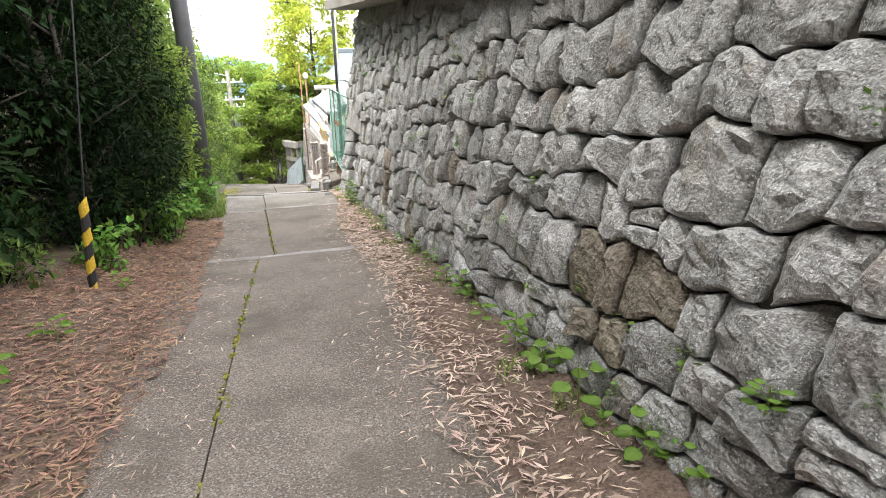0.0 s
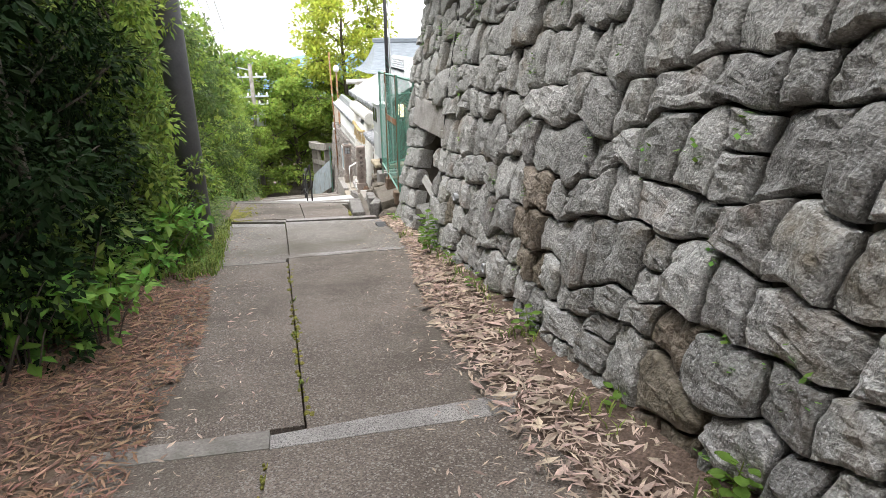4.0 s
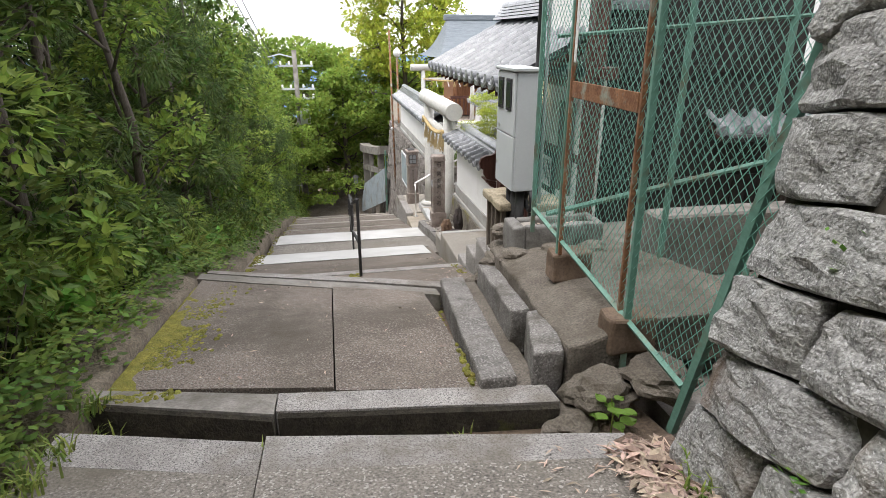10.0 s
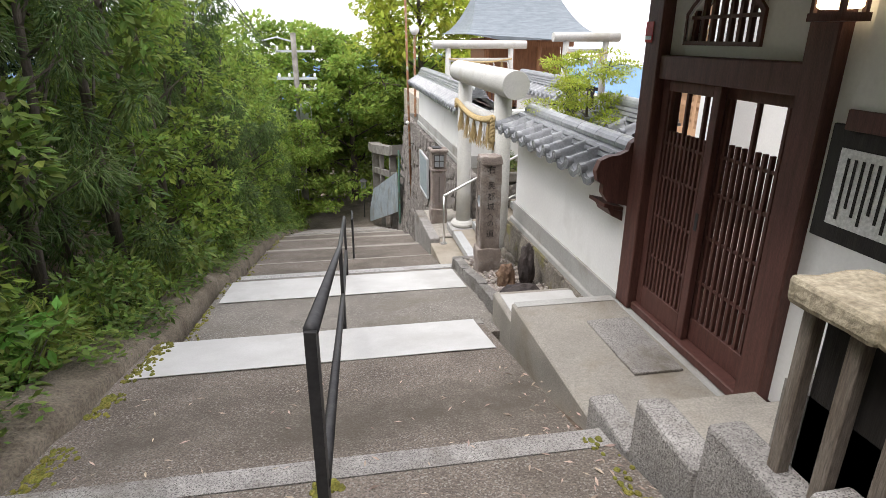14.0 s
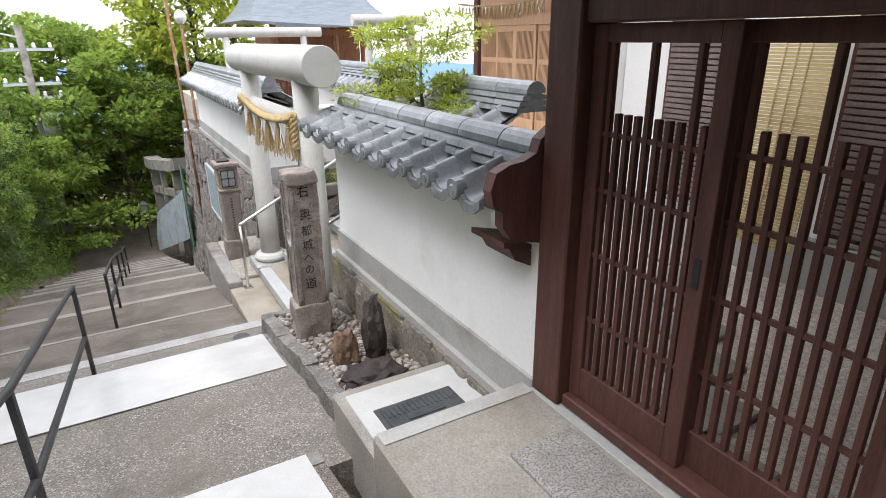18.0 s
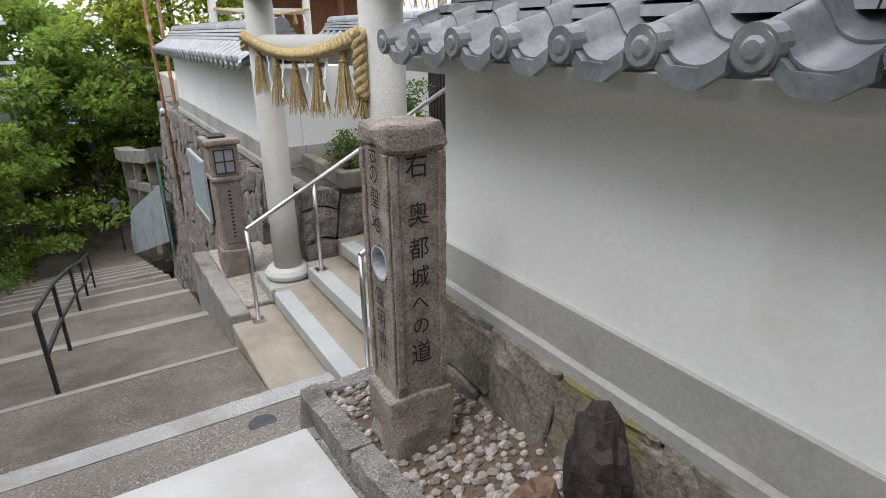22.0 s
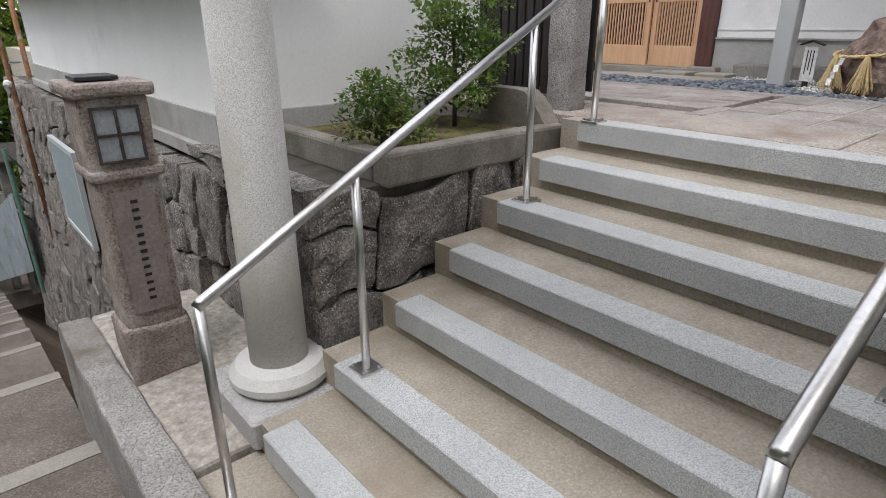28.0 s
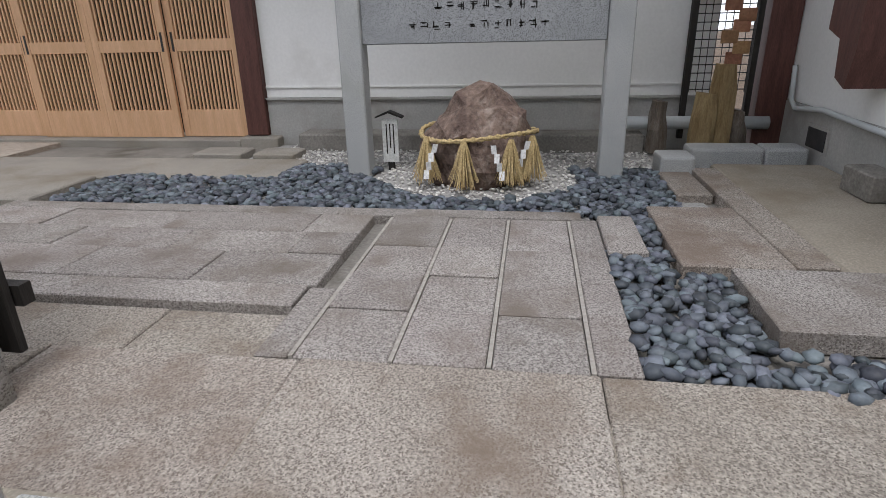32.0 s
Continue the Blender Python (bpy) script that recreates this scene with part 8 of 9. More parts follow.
wipe(tall + [shade_tree, shady])

# Canopy trees added, mostly out of view, to shade the top of the lane.
crown, wood = branching(47, 8.6, 3.3, 15000, 0.15, 26, bare=0.36, r0=0.2, flat=0.4, clump=0.28, slim=0.5)
canopy = plant("evergreen_tree", (-4.8, 1.2, ground_z(-4.8, 1.2)), crown, M_LEAF_SHADED, wood, "tall evergreen tree added for shade, mostly out of view", "tree", "dark evergreens at the top of the lane")
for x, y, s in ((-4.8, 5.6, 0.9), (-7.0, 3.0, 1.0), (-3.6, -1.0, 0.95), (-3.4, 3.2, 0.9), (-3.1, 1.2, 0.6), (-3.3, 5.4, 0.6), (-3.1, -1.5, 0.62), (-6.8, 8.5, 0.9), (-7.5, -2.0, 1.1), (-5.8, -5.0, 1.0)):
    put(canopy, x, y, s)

# low growth at the hedge's foot
low = []
for i, (mat, lab, rx, h, n, size, slim, droop) in enumerate((
        (M_LEAF_GRASS, "clump of dwarf bamboo grass at the hedge foot", 0.45, 0.95, 900, 0.20, 0.13, 0.5), (M_LEAF_BRIGHT, "low bright green shrub at the hedge foot", 0.42, 0.8, 1300, 0.07, 0.5, 0.2),
        (M_LEAF, "low green shrub with pointed leaves", 0.45, 0.9, 1100, 0.10, 0.4, 0.4), (M_LEAF_SHADED, "low evergreen undergrowth shrub, shade put into its leaf colour", 0.5, 0.8, 1300, 0.085, 0.45, 0.3))):
    r2 = random.Random(60 + i)
    clumps = [((r2.uniform(-0.7, 0.7) * rx, r2.uniform(-0.8, 0.8) * rx, h * r2.uniform(0.15, 0.85)), (rx * 0.45, rx * 0.45, h * 0.2)) for _ in range(12)]
    wood = Mb()
    for c, _ in clumps:
        wood.tube([(c[0] * 0.2, c[1] * 0.2, -0.1), (c[0] * 0.6, c[1] * 0.6, c[2] * 0.5), c], [0.012, 0.009, 0.004], 4)
    low.append(plant("undergrowth", (-40 - 3 * i, -34, 0), leaf_mesh(r2, n, clumps, size, droop, slim), mat, wood, lab, "shrub", "undergrowth along the hedge"))
r2 = random.Random(66)
clumps = [((r2.uniform(-0.4, 0.4), r2.uniform(-0.4, 0.4), r2.uniform(0.1, 0.75)), (0.18, 0.18, 0.10)) for _ in range(16)]
wood = Mb()
for c, _ in clumps:
    wood.tube([(c[0] * 0.2, c[1] * 0.2, -0.1), (c[0] * 0.6, c[1] * 0.6, c[2] * 0.6), c], [0.010, 0.007, 0.003], 4)
broad = plant("undergrowth", (-52, -34, 0), leaf_mesh(r2, 330, clumps, 0.15, 0.35, 0.55), M_LEAF_WEED, wood, "broad-leaved green shrub at the hedge foot", "shrub", "undergrowth along the hedge")
for x, y, s in ((-1.45, 9.2, 0.6), (-1.35, 9.9, 0.75), (-1.25, 10.5, 0.85), (-1.22, 11.2, 0.8), (-1.15, 10.9, 0.6), (-1.3, 8.5, 0.7), (-1.6, 8.0, 0.8), (-1.55, 15.3, 0.8), (-1.6, 17.2, 0.75), (-1.5, 13.4, 0.7), (-1.7, 6.6, 0.6), (-1.5, 19.3, 0.7)):
    put(broad, x, y, s)
wipe([broad])
y, k = 1.0, 0
while y < 42:
    if y < 7.5:
        x, pick, s = -2.35 + rng.uniform(-0.3, 0.15), low[(3, 2, 3)[k % 3]], 0.8
    else:
        x = float(np.interp(y, [7.5, 9, 13, 16, 42], [-1.75, -1.62, -1.72, -1.55, -1.36])) + rng.uniform(-0.12, 0.08)
        pick, s = low[(3, 2, 3)[k % 3] if y < 10.4 else (0, 2, 0, 1, 2, 2, 1)[k % 7]], rng.uniform(0.8, 1.15)
    put(pick, x, y, s)
    y, k = y + rng.uniform(0.5, 0.72), k + 1
wipe(low)

# trees below the lane
crown, wood = branching(71, 11.4, 4.4, 24000, 0.26, 26, bare=0.12, flat=0.5)
t1 = plant("tree", (-1.2, 48.6, -11.7), crown, M_LEAF_BRIGHT, wood, "broad green maple tree with spreading layered limbs", "tree", "trees below the lane")
crown, wood = branching(72, 11.4, 4.2, 22000, 0.26, 26, bare=0.12, flat=0.5)
t2 = plant("tree", (3.4, 51.5, -12.4), crown, M_LEAF_BRIGHT, wood, "bright green spreading tree below the road", "tree", "trees below the lane")
crown, wood = branching(73, 16.5, 3.4, 15000, 0.30, 24, bare=0.42, flat=0.5, clump=0.27)
plant("tree", (5.2, 47.5, -11.0), crown, M_LEAF_YELLOW, wood, "tall yellow-green tree with bare limbs and sky between", "tree", "trees below the lane")
crown, wood = branching(74, 8.5, 3.6, 11000, 0.24, 16, bare=0.12)
t4 = plant("tree", (1.4, 46.4, -10.6), crown, M_LEAF_BRIGHT, wood, "dense green tree behind the iron gate", "tree", "trees below the lane")
for src, x, y, z, s in ((t4, -1.9, 42.7, -10.0, 0.62), (t1, -8.5, 52, -12.5, 1.05), (t2, 8.6, 56, -14.5, 1.1), (t4, 5.6, 48.6, -11.6, 0.95), (t4, -3.4, 46.8, -10.4, 0.85), (t1, 13, 60, -16, 1.1), (t2, -13, 58, -14, 1.2), (t4, 9.5, 47.5, -11.5, 1.0), (t2, 18, 66, -17, 1.1)):
    put(src, x, y, s, z=z)

# shrubs of the court: a maple behind the wall, box in the planters
crown, wood = branching(81, 1.75, 0.6, 9500, 0.045, 12, bare=0.42, r0=0.03, clump=0.34, slim=0.4)
plant("maple_shrub", (3.80, 22.42, -3.02), crown, M_LEAF_YELLOW, wood, "slender yellow-green maple shrub behind the tiled wall", "shrub")
for seed, x, y, z, h, r, n, mat, lab in ((91, 3.78, 25.84, -3.46, 0.36, 0.20, 2200, M_LEAF, "small round box shrub in the planter bed"), (92, 4.55, 26.12, -3.46, 0.80, 0.28, 6500, M_LEAF, "layered box shrub clipped into clouds in the planter"),
                                         (93, 4.47, 22.93, -3.46, 0.74, 0.25, 6000, M_LEAF, "dense dark green shrub in the planter beside the stairs")):
    crown, wood = branching(seed, h, r, n, 0.03, 15, bare=0.12, r0=0.018, clump=0.42, flat=0.5, slim=0.6)
    plant("box_shrub", (x, y, z), crown, mat, wood, lab, "shrub")

# ---- far things ----
up = thing("utility_pole", (-1.05, 44.2, -9.9), "grey concrete utility pole with a transformer and crossarms", "utility pole")
part("pole", Mb().tube([(-1.05, 44.2, -10.1), (-1.05, 44.2, -0.9)], [0.17, 0.12], 12), M_OLDCONC, up, smooth=True)
for z in (-1.7, -2.9, -3.4):
    part("crossarm", Mb().box(-1.9, -0.1, 44.15, 44.25, z - 0.05, z + 0.05), M_CABINET, up)
    for q in (-1.8, -1.35, -0.7, -0.2):
        part("insulator", Mb().lathe(q, 44.2, [(0.03, z + 0.05), (0.07, z + 0.1), (0.05, z + 0.15), (0.06, z + 0.2), (0.02, z + 0.24)], 8), M_PLASTER, up)
part("transformer", Mb().lathe(-0.72, 44.0, [(0.05, -4.8), (0.26, -4.75), (0.28, -4.1), (0.26, -4.0), (0.08, -3.9)], 14), M_CABINET, up, "light grey transformer can", smooth=True)
part("lamp_arm", Mb().tube([(-1.05, 44.2, -1.3), (-1.8, 44.1, -1.1), (-2.4, 44.0, -1.25)], 0.035, 6), M_CABINET, up)
np_ = thing("utility_pole", (-1.12, 12.15, -1.6), "dark weathered utility pole standing inside the hedge", "utility pole")
part("pole", Mb().tube([(-1.04, 12.15, -2.0), (-1.00, 12.15, 5.2)], [0.155, 0.14], 18), surface("dark_grey_pole", (0.055, 0.055, 0.06), (0.105, 0.105, 0.11), scale=2, rough=0.6, bump=0.15, fine=40, fine_mix=0.15, stain=(0.07, 0.06, 0.045), stain_amount=0.3), np_, smooth=True)
for i, (dx, dz) in enumerate(((0.0, 0), (0.18, -0.12), (-0.2, 0.1))):
    c = thing("power_cable", (-1.7, 12, 4.6), "black power cable sagging down along the lane", "cable", "power cables")
    path = []
    for q in range(13):
        w = q / 12
        path.append((-1.08 + dx + 2.1 * w * (1 - w) * 0.5 - 0.72 * w, 12.15 + 32.05 * w, 3.2 + dz - 4.75 * w - 5.2 * w * (1 - w)))
    part("wire", Mb().tube(path, 0.011, 5), M_BLACKIRON, c)
gp = thing("guard_pole", (-1.62, 5.6, -0.75), "yellow and black striped plastic guard on a guy wire", "guard pole")
M_YELLOW = surface("yellow_guard_plastic", (0.55, 0.36, 0.03), (0.62, 0.42, 0.05), rough=0.5, bump=0.05, stain=(0.3, 0.2, 0.05), stain_amount=0.3)
for i in range(8):
    z = -0.85 + 0.13 * i
    part("band", Mb().rings([[(-1.62 + 0.012 * i + 0.042 * math.cos(a), 5.6 + 0.042 * math.sin(a), z + e + 0.045 * math.cos(a)) for a in [j * math.pi / 6 for j in range(12)]] for e in (0, 0.129)]), M_YELLOW if i % 2 else M_BLACKIRON, gp, smooth=False)
part("guy_wire", Mb().tube([(-1.53, 5.6, 0.1), (-1.05, 6.1, 4.2)], 0.008, 5), M_BLACKIRON, gp)

mt = Mb()
pts = [(-900 + 20 * i, -50 + 46 * max(0, noise.fractal(Vector((i * 0.07, 1.3, 0)), 1.0, 2.0, 4) + 0.5)) for i in range(111)]
mt.add([(x, 900, -160) for x, z in pts] + [(x, 930, min(z, 2)) for x, z in pts], [(i, i + 1, 112 + i, 111 + i) for i in range(110)])
M_MOUNT = surface("blue_haze_mountain", (0.16, 0.27, 0.42), (0.20, 0.31, 0.46), scale=0.01, rough=1, bump=0)
tagged(part("backdrop", mt, M_MOUNT), "blue distant mountains on the horizon", "mountains", kind="structure")
# ---- leaf litter, moss and weeds ----
def bank_z(x, y):
    return max(top_z(x, y), ground_z(x, y))


R_IN = lambda y: float(np.interp(y, [0, 2.2, 3.6, 5, 8.4, 10, 11.3, 13.2], [0.55, 0.58, 0.70, 0.85, 1.0, 1.25, 1.42, 1.45]))
L_IN = lambda y: float(np.interp(y, [0, 2.5, 3.1, 4.8, 6.8, 8.5, 10, 13], [-0.92, -0.93, -0.85, -0.66, -0.74, -0.6, -0.72, -0.82]))
L_OUT = lambda y: float(np.interp(y, [0, 3.5, 5.6, 8.5, 13], [-2.6, -2.4, -2.2, -1.6, -1.5]))
rngl = random.Random(31)
beds = thing("leaf_litter_bed", (0, 5, -0.6), "pinkish brown bed of dry bamboo leaves along the lane", "leaf litter", kind="stuff")
for side in (0, 1):
    mb, w = Mb(), 9
    ys = [-2 + 0.12 * i for i in range(126)]
    for y in ys:
        a, b = (R_IN(y) + 0.12, wall_face(y, lane_z(y)) + 0.05) if side else (L_OUT(y), L_IN(y) - 0.12)
        if side:
            a += 0.10 * noise.noise(Vector((0, y * 2.2, 1)))
        else:
            b += 0.10 * noise.noise(Vector((0, y * 2.2, 5)))
        for i in range(w):
            x = a + (b - a) * i / (w - 1)
            edge = min(1, 2.5 * (i / (w - 1) if side else 1 - i / (w - 1)))
            mb.v.append((x, y, bank_z(x, y) - 0.006 + edge * (0.022 + 0.02 * noise.noise(Vector((x * 3, y * 3, 0))) + (0.05 * i / (w - 1) if side else 0))))
    mb.f = [(j * w + i, j * w + i + 1, (j + 1) * w + i + 1, (j + 1) * w + i) for j in range(len(ys) - 1) for i in range(w - 1)]
    part("bed", mb, M_LITTER, beds, smooth=True)


def scatter(n, spot, length, width, curl, rr):
    """Dry leaves lying on the ground where spot() puts them."""
    mb = Mb()
    for _ in range(n):
        q = spot(rr)
        if q is None:
            continue
        p = Vector((q[0], q[1], bank_z(q[0], q[1]) + q[2]))
        a, ln = rr.uniform(0, 6.283), length * rr.uniform(0.5, 1.3)
        d = Vector((math.cos(a), math.sin(a), rr.uniform(-0.12, 0.22) - 0.12 * math.sin(a))) * ln * 0.5
        e = Vector((-math.sin(a), math.cos(a), rr.uniform(-0.5, 0.5))) * ln * width * 0.5
        c = Vector((0, 0, curl * ln * rr.uniform(0, 1)))
        mb.add([p - d, p + e + c, p + d, p - e + c], [(0, 1, 2), (0, 2, 3)])
    return mb


def right_spot(rr):
    y = rr.uniform(0.3, 12.9)
    a, b = R_IN(y), wall_face(y, lane_z(y)) + 0.03
    return None if b - a < 0.05 and rr.random() < 0.5 else (a + (b - a) * rr.random() ** 0.75, y, 0.012 + 0.045 * rr.random())


def left_spot(rr):
    y = rr.uniform(0.0, 11.5) if rr.random() < 0.3 else rr.uniform(1.2, 9.8)
    a, b = L_OUT(y), L_IN(y)
    return (b + (a - b) * rr.random() ** 0.9, y, 0.012 + 0.03 * rr.random())


def stray_spot(rr):
    y = rr.uniform(0.5, 13)
    return (rr.choice([R_IN(y) - abs(rr.gauss(0, 0.2)), L_IN(y) + abs(rr.gauss(0, 0.25))]), y, 0.004)


part("dry_leaves", scatter(12000, right_spot, 0.075, 0.16, 0.06, rngl), M_DRYLEAF, beds)
part("dry_leaves", scatter(5000, lambda rr: (lambda q: q if q and q[1] > 5 + 3 * rr.random() else None)(right_spot(rr)), 0.115, 0.27, 0.1, rngl), M_DRYLEAF, beds)
part("dry_leaves", scatter(19000, left_spot, 0.08, 0.16, 0.06, rngl), M_DRYLEAF_BROWN, beds)
part("dry_leaves", scatter(1100, stray_spot, 0.06, 0.18, 0.08, rngl), M_DRYLEAF, beds)
part("dry_leaves", scatter(500, lambda rr: (rr.gauss(2.0, 0.2) if rr.random() < 0.6 else rr.uniform(-0.7, 2.0), rr.uniform(13.7, 19.0), 0.006), 0.05, 0.22, 0.1, rngl), M_DRYLEAF, beds)

M_MOSS_Y = surface("yellow_green_moss", (0.12, 0.125, 0.02), (0.24, 0.225, 0.045), scale=14, rough=1.0, bump=1.0, fine=120, fine_mix=0.45, per_island=0.25, distance=0.02)
mo = Mb()
def moss_blob(x, y, r, h):
    z = bank_z(x, y)
    k, o = 7, rngl.uniform(0, 6)
    ring = lambda e, dz: [(x + e * r * math.cos(o + j * 6.283 / k) * (0.7 + 0.5 * noise.noise(Vector((x * 9 + j, y * 9, 0)))), y + e * r * math.sin(o + j * 6.283 / k), z + dz) for j in range(k)]
    mo.rings([ring(1.0, -0.004), ring(0.8, h * 0.7), ring(0.35, h)])


def moss_line(y0, y1, xf, sx, n, r=0.02, h=0.012):
    for _ in range(n):
        y = rngl.uniform(y0, y1)
        if noise.noise(Vector((y * 1.8, n, 0))) > -0.15:
            moss_blob(xf(y) + abs(rngl.gauss(0, sx)), y, r * rngl.uniform(0.4, 1.4), h * rngl.uniform(0.4, 1.2))


moss_line(13.9, 16.45, lambda y: -0.84, 0.13, 4200, 0.024, 0.016)
moss_line(16.5, 24.0, lambda y: -0.86, 0.06, 1500)
moss_line(24.0, 31.0, lambda y: -0.80, 0.06, 300)
moss_line(0.8, 6.7, lambda y: JX(y) - 0.02, 0.025, 260, 0.018, 0.006)
moss_line(7.0, 10.3, lambda y: 0.0, 0.03, 130, 0.02, 0.008)
moss_line(16.5, 17.6, lambda y: 0.56, 0.05, 170, 0.025, 0.015)
moss_line(13.65, 16.0, lambda y: 1.08 + 0.095 * (y - 13.65), 0.02, 90, 0.02, 0.01)
moss_line(16.5, 17.9, lambda y: 1.82, 0.06, 60, 0.02, 0.01)
tagged(part("moss", mo, M_MOSS_Y), "yellow-green moss cushions along the lane edges", "moss", kind="stuff")

mb, w = Mb(), 9
ys = [13.95 + 0.04 * i for i in range(63)]
for y in ys:
    inner = -0.70 - 0.03 * (y - 14) + 0.22 * noise.noise(Vector((y * 1.7, 2, 0))) + 0.07 * noise.noise(Vector((y * 7, 5, 0)))
    for i in range(w):
        x = -0.87 + (inner + 0.87) * i / (w - 1)
        e = min(1.0, 2.2 * (1 - i / (w - 1)))
        mb.v.append((x, y, top_z(max(x, -0.84), y) + 0.008 + e * (0.014 + 0.014 * noise.noise(Vector((x * 9, y * 9, 1))) + 0.006 * noise.noise(Vector((x * 30, y * 30, 1))))))
mb.f = [(j * w + i, j * w + i + 1, (j + 1) * w + i + 1, (j + 1) * w + i) for j in range(len(ys) - 1) for i in range(w - 1)]
tagged(part("moss_carpet", mb, M_MOSS_Y, smooth=True), "yellow-green moss carpet along the landing edge", "moss", kind="stuff")

# blades of grass
gr = Mb()
def tuft(x, y, z, n, ln, spread):
    for _ in range(n):
        a = rngl.uniform(0, 6.283)
        q = Vector((x + rngl.gauss(0, spread), y + rngl.gauss(0, spread), z))
        l2 = ln * rngl.uniform(0.5, 1.3)
        out, w = Vector((math.cos(a), math.sin(a), 0)), Vector((-math.sin(a), math.cos(a), 0)) * 0.0055
        m, t = q + out * l2 * 0.25 + Vector((0, 0, l2 * 0.6)), q + out * l2 * 0.65 + Vector((0, 0, l2 * 0.75))
        gr.add([q - w, q + w, m + w * 0.8, t, m - w * 0.8], [(0, 1, 2, 4), (4, 2, 3)])


for _ in range(1050):
    y = rngl.uniform(10.2, 13.9)
    x = rngl.uniform(-1.6, L_IN(y) + 0.02)
    tuft(x, y, bank_z(x, y), 9, 0.12, 0.04)
for _ in range(190):
    y = rngl.uniform(13.3, 30)
    x = -0.92 - abs(rngl.gauss(0, 0.15))
    tuft(x, y, bank_z(x, y), 7, 0.10, 0.03)
for y, x in ((2.1, 1.25), (2.6, 1.22), (3.6, 1.3), (4.4, 1.32), (5.0, 1.35), (5.6, 1.38), (6.3, 1.4), (7.2, 1.45), (8.1, 1.5), (8.9, 1.52), (9.6, 1.55), (10.2, 1.55), (11.0, 1.55), (12.4, 1.6)):
    for _ in range(4):
        tuft(x + rngl.gauss(0, 0.06), y + rngl.gauss(0, 0.15), bank_z(x, y) + 0.01, 9, 0.10, 0.03)
for y in (4.3, 4.9, 5.4, 7.4, 8.2, 9.0):
    tuft(JX(y) if y < 6.7 else 0.018, y, bank_z(0, y), 8, 0.05, 0.015)
for x in (0.05, 0.12, 0.22, 0.38, 0.55, 0.9, -0.3):
    tuft(x, 13.22, -2.0, 9, 0.11, 0.03)
tagged(part("grass", gr, M_LEAF_GRASS), "thin green grass tufts along the lane edge", "grass", kind="stuff")

# small plants rooted in the wall's joints
wp = Mb()
for _ in range(150):
    u = rngl.uniform(0.6, 12.4)
    v = rngl.uniform(0.02, 2.7) ** 1.0
    z = lane_z(u) + v
    if z > 1.8 or (10.2 < u < 12.3 and -1.4 < z < 0.1) or noise.noise(Vector((u * 0.8, v * 0.9, 4))) < -0.05:
        continue
    c = Vector((wall_face(u, z) - 0.035, u, z))
    for _ in range(rngl.randint(6, 16)):
        a = Vector((-rngl.uniform(0.3, 1), rngl.gauss(0, 0.8), rngl.uniform(-0.5, 0.8))).normalized()
        p = c + Vector((-rngl.uniform(0, 0.05), rngl.gauss(0, 0.05), rngl.gauss(0, 0.04)))
        s = a.cross(Vector((0.3, 0.2, 1))).normalized()
        ln = rngl.uniform(0.02, 0.05)
        wp.add([p, p + a * ln * 0.5 + s * ln * 0.3, p + a * ln, p + a * ln * 0.5 - s * ln * 0.3], [(0, 1, 2), (0, 2, 3)])
tagged(part("wall_weeds", wp, M_LEAF_WEED), "tiny green weeds rooted in the wall joints", "weeds", kind="stuff")


def weed(x, y, z, h, n, size, seed, label="leafy green weed sprouting at the wall foot"):
    rr = random.Random(seed)
    w = thing("weed", (x, y, z), label, "weed", "weeds at the wall foot")
    st, top = Mb(), Vector((x + rr.uniform(-0.08, 0.02), y + rr.uniform(-0.06, 0.06), z + h))
    st.tube([(x, y, z - 0.05), ((x + top.x) / 2 + 0.01, (y + top.y) / 2, z + h * 0.5), top], [0.005, 0.004, 0.002], 5)
    part("stem", st, M_LEAF_GRASS, w)
    for i in range(n):
        s = 0.3 + 0.7 * i / n
        c = Vector((x, y, z)).lerp(top, s)
        a = i * 2.4 + rr.uniform(-0.4, 0.4)
        d = Vector((math.cos(a), math.sin(a), rr.uniform(-0.15, 0.35)))
        e = Vector((-math.sin(a), math.cos(a), 0))
        ln = size * rr.uniform(0.7, 1.2)
        b = c + d * ln * 0.5
        lf = Mb()
        prof = ((0, 0.02), (0.25, 0.36), (0.5, 0.42), (0.75, 0.28), (1, 0.0))
        lft = [b + d * ln * q - e * ln * r for q, r in prof]
        mid = [b + d * ln * q - Vector((0, 0, 0.05 * ln + 0.15 * ln * q * q)) for q, r in prof]
        rgt = [b + d * ln * q + e * ln * r for q, r in prof]
        lf.add([c] + lft + mid + rgt, [(1 + j, 2 + j, 7 + j, 6 + j) for j in range(4)] + [(6 + j, 7 + j, 12 + j, 11 + j) for j in range(4)] + [(0, 1, 6), (0, 6, 11)])
        part("leaf", lf, M_LEAF_WEED, w)


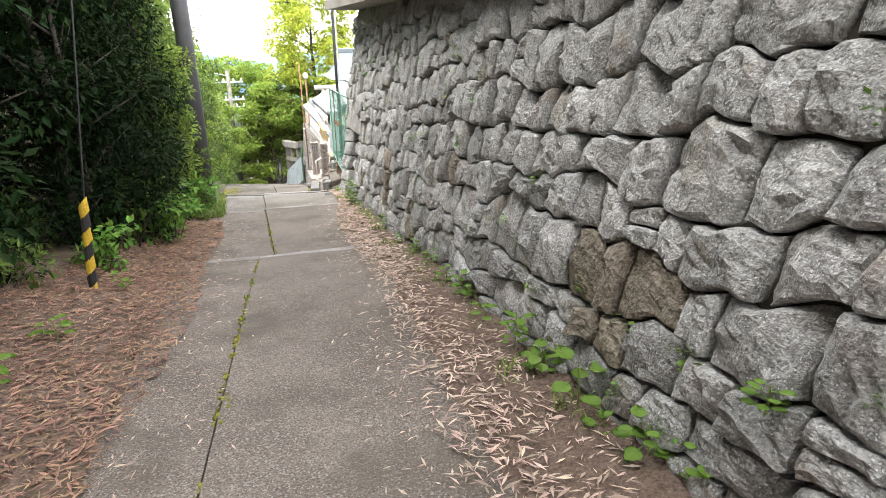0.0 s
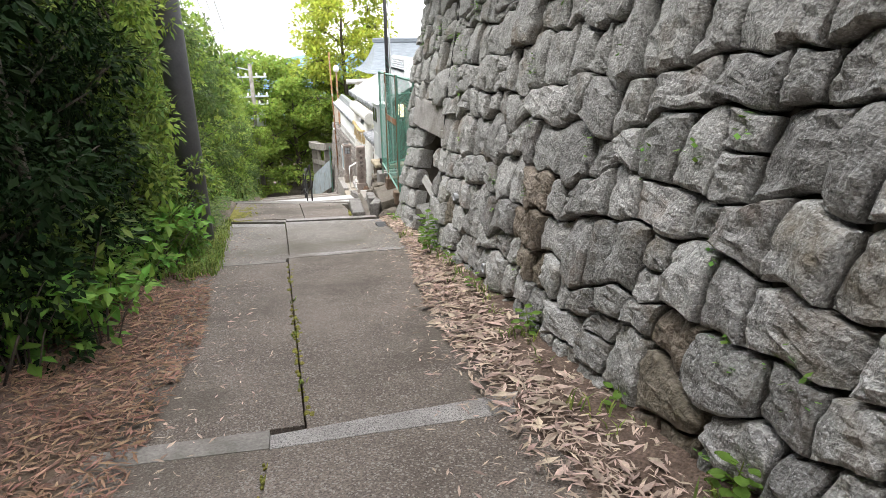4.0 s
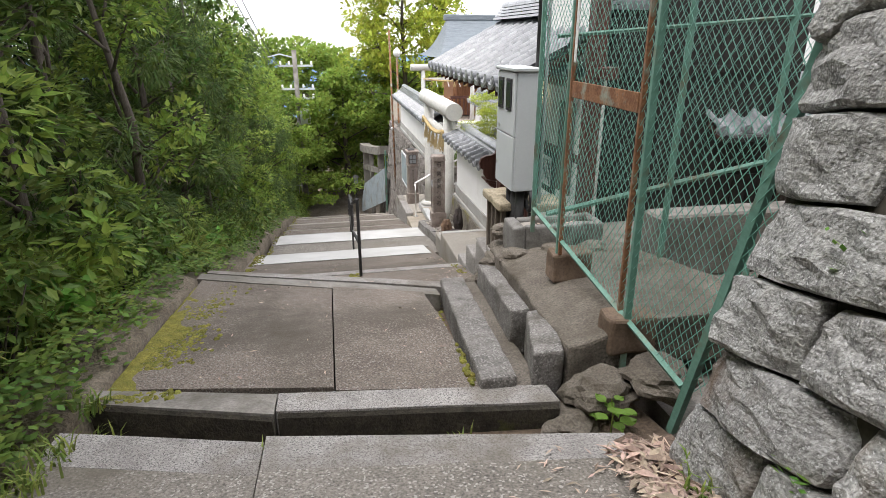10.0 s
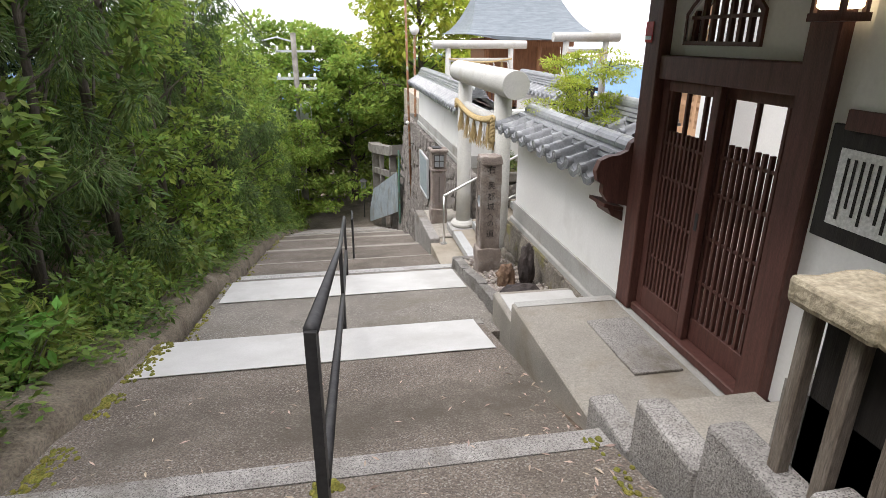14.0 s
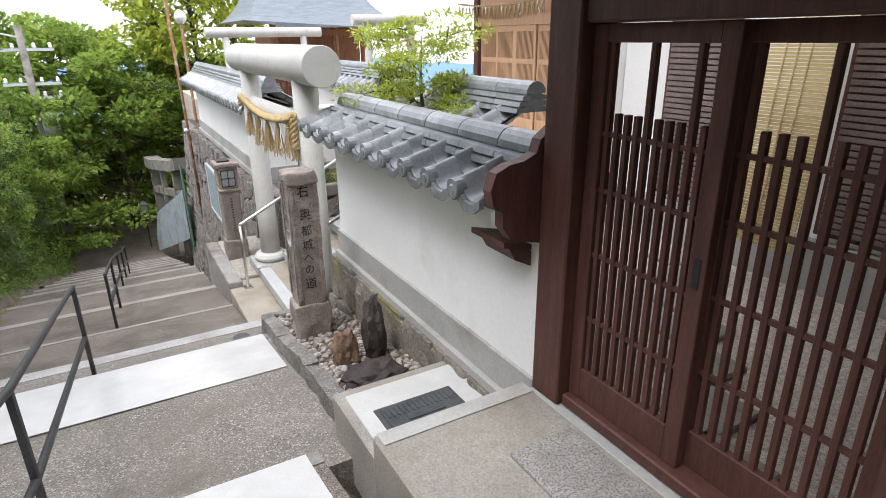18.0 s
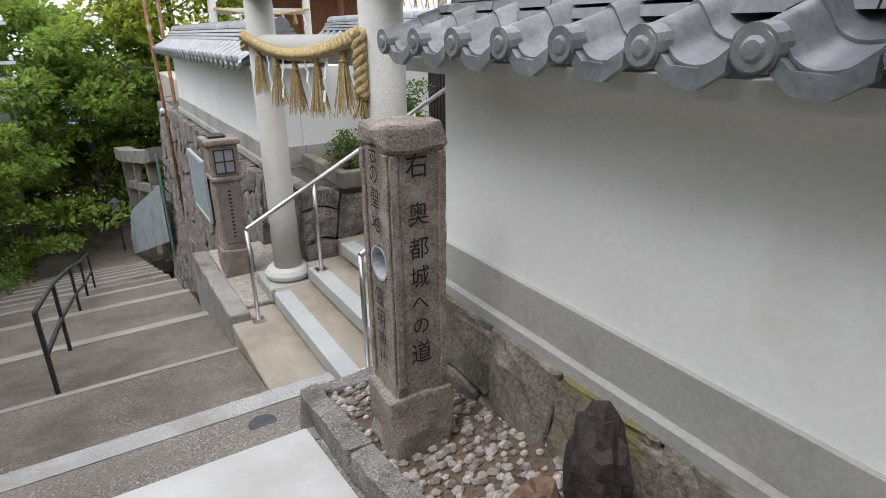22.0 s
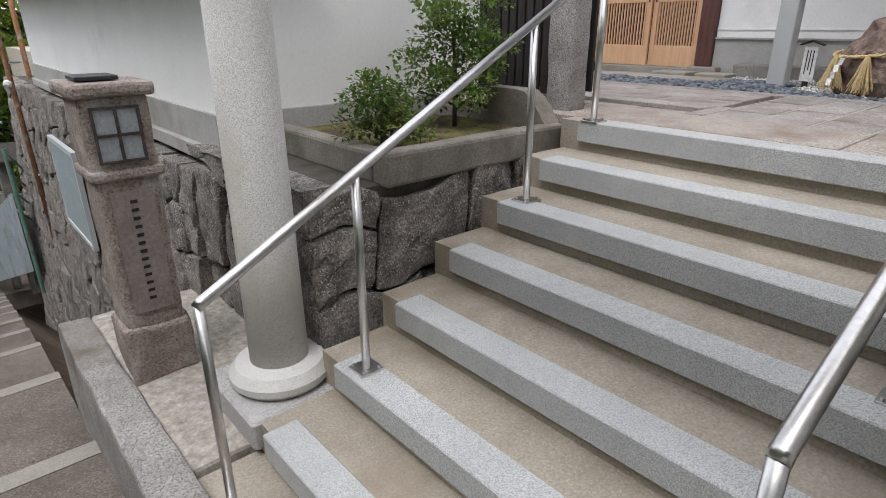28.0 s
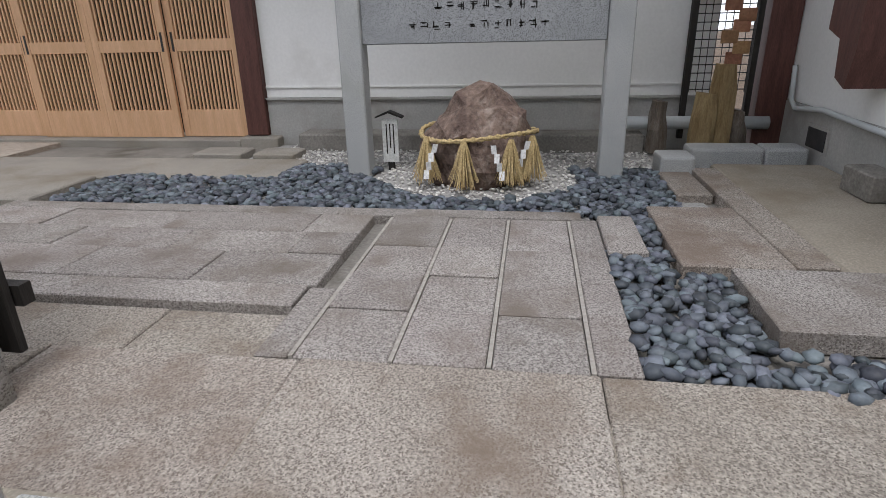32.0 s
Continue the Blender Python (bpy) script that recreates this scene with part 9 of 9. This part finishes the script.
for i, (x, y, h, n, s) in enumerate(((1.28, 2.12, 0.30, 7, 0.10), (1.33, 1.9, 0.12, 6, 0.07), (1.40, 1.40, 0.22, 10, 0.07), (1.38, 3.5, 0.16, 7, 0.07), (1.42, 4.5, 0.2, 9, 0.06), (1.45, 5.1, 0.2, 9, 0.06), (1.48, 6.4, 0.16, 8, 0.05),
                                      (1.52, 8.6, 0.2, 9, 0.055), (1.55, 9.4, 0.24, 10, 0.055), (1.6, 12.3, 0.16, 8, 0.06), (1.72, 13.3, 0.22, 9, 0.09), (-1.5, 4.2, 0.22, 9, 0.08), (-1.6, 3.4, 0.25, 10, 0.09), (-1.35, 5.6, 0.2, 9, 0.07),
                                      (-1.25, 9.8, 0.25, 9, 0.08), (-1.2, 15.2, 0.35, 11, 0.09), (-1.15, 16.4, 0.3, 11, 0.09), (-1.2, 14.2, 0.3, 10, 0.09))):
    weed(x, y, bank_z(x, y), h, n, s, i)
for i, (x, y, h, n, sz) in enumerate(((1.55, 10.25, 0.46, 34, 0.075), (1.50, 9.95, 0.30, 22, 0.07), (1.34, 2.55, 0.20, 14, 0.08), (1.42, 4.0, 0.26, 18, 0.07), (1.30, 2.9, 0.30, 16, 0.07), (1.46, 5.7, 0.22, 16, 0.06), (1.50, 7.5, 0.24, 18, 0.06), (1.36, 1.65, 0.24, 12, 0.08))):
    weed(x, y, bank_z(x, y), h, n, sz, 120 + i)
weed(1.42, 1.25, 0.33, 0.16, 12, 0.05, 99, "trailing green vine in a wall joint")

# mossy bank along the lane's hedge side
bk = Mb()
ys = [13.3 + 0.1 * i for i in range(280)]
rings = []
for y in ys:
    n1 = noise.noise(Vector((y * 1.3, 0, 0))) + 0.7 * noise.noise(Vector((y * 5.1, 3, 0)))
    z = min(top_z(-0.7, y), lane_z(y) + 0.05) if top_z(-0.7, y) > -50 else lane_z(y)
    hgt = 0.12 + 0.07 * n1 if y > 14.5 else 0.04
    rings.append([(-0.86 + 0.03 * n1, y, z - 0.4), (-0.90 + 0.04 * n1, y, z + hgt * 0.7), (-0.97 + 0.03 * n1, y, z + hgt), (-1.25, y, z + hgt + 0.04 + 0.04 * n1), (-1.5, y, z - 0.4)])
bk.rings(rings)
M_BANK = surface("mossy_old_kerb", (0.11, 0.09, 0.065), (0.20, 0.17, 0.13), scale=5, rough=1.0, bump=1.0, fine=50, fine_mix=0.45, moss=(0.14, 0.15, 0.03), moss_amount=0.35, distance=0.03)
tagged(part("bank", bk, M_BANK, smooth=True), "mossy old earth and stone bank beside the lane", "bank", kind="structure")

gc = Mb()
for _ in range(9000):
    y = 13.2 + 29 * rngl.random() ** 1.3
    x = -0.93 - abs(rngl.gauss(0, 0.22))
    if noise.noise(Vector((x * 1.5, y * 1.1, 7))) < -0.22:
        continue
    p = Vector((x, y, lane_z(y) + 0.02 + 0.16 * min(1, (-0.9 - x) * 6) + rngl.random() * 0.16))
    a = rngl.uniform(0, 6.283)
    d = Vector((math.cos(a), math.sin(a), rngl.uniform(-0.5, 0.3))) * rngl.uniform(0.03, 0.075)
    e = Vector((-math.sin(a), math.cos(a), rngl.uniform(-0.2, 0.2))) * d.length * 0.3
    gc.add([p, p + d * 0.5 + e, p + d, p + d * 0.5 - e], [(0, 1, 2), (0, 2, 3)])
tagged(part("ground_cover", gc, M_LEAF), "low green leaves creeping over the bank", "ground cover", kind="stuff")

# ---- bits by the niche and in the wall ----
pl = thing("wooden_plank", (1.8, 11.3, -1.1), "weathered grey plank leaning across the wall niche", "plank")
part("plank", Mb().rings([[(1.82 + d, 11.62, -0.965), (1.86 + d, 11.62, -0.885), (1.82 + d, 10.77, -0.985), (1.78 + d, 10.76, -1.085)] for d in (0, 0.025)]), surface("silvered_plank", (0.26, 0.25, 0.235), (0.42, 0.405, 0.385), scale=3, rough=0.9, bump=0.5, fine=30, fine_mix=0.35, stretch=(8, 1, 8)), pl)
cd = thing("conduit_pipe", (1.72, 10.4, -1.5), "thin black conduit pipe leaning up the wall", "pipe")
part("pipe", Mb().tube([(1.74, 10.73, -1.38), (1.80, 10.76, -1.05), (1.955, 10.83, 0.28), (2.08, 10.86, 1.0), (2.25, 10.9, 2.05), (2.4, 10.9, 3.0)], 0.02, 8), M_BLACKIRON, cd, smooth=True)
for z in (-0.75, -0.2, 0.3):
    q = Vector((1.80, 10.76, -1.05)).lerp(Vector((1.955, 10.83, 0.28)), (z + 1.05) / 1.33)
    part("cable_tie", Mb().tube([q + Vector((0.022 * math.cos(a), 0.022 * math.sin(a), 0)) for a in [j * 0.6 for j in range(11)]] + [q + Vector((-0.05, 0.02, 0.02))], 0.003, 5), M_PALE, cd)
for i, (u, z) in enumerate(((9.8, -0.69), (8.64, -1.0))):
    x = wall_face(u, z)
    dp = thing("drain_pipe", (x, u, z), "short pale plastic drain pipe in the wall", "pipe", "drain pipes of the wall")
    k = 12
    cc = lambda r, dx: [(x + dx, u + r * math.cos(j * 6.283 / k), z + r * math.sin(j * 6.283 / k)) for j in range(k)]
    part("pipe", Mb().rings([cc(0.04, 0.1), cc(0.04, -0.09), cc(0.033, -0.09), cc(0.033, 0.08)], cap=False), M_PVC, dp)
mh = thing("manhole_plate", (1.45, 12.3, -1.75), "small square black iron cover in the lane", "cover")
zt = bank_z(1.45, 12.3)
part("plate", Mb().box(1.31, 1.59, 12.12, 12.44, zt - 0.03, zt + 0.012, 0.004), M_BLACKIRON, mh)
for i in range(5):
    part("rib", Mb().box(1.33 + 0.052 * i, 1.345 + 0.052 * i, 12.15, 12.41, zt + 0.0125, zt + 0.016), M_BLACKIRON, mh)
rc = thing("manhole_cover", (2.05, 23.22, -4.3), "small round dark iron cover in the lane", "cover")
zt = top_z(2.05, 23.22)
part("disc", Mb().lathe(2.05, 23.22, [(0.085, zt - 0.03), (0.085, zt + 0.004), (0.08, zt + 0.007), (0.0, zt + 0.007)], 20), M_CASTIRON, rc)
for x, y, r in ((4.86, 23.33, 0.075), (4.98, 23.32, 0.07)):
    bs = thing("round_stone", (x, y, -3.40), "round mossy stone ball on the stair edge", "stone", "round stones by the stairs")
    part("ball", boulder(x, y, -3.34 + r * 0.6, r, r, r * 0.95, x, amount=0.12), M_GRANITE_OLD, bs)
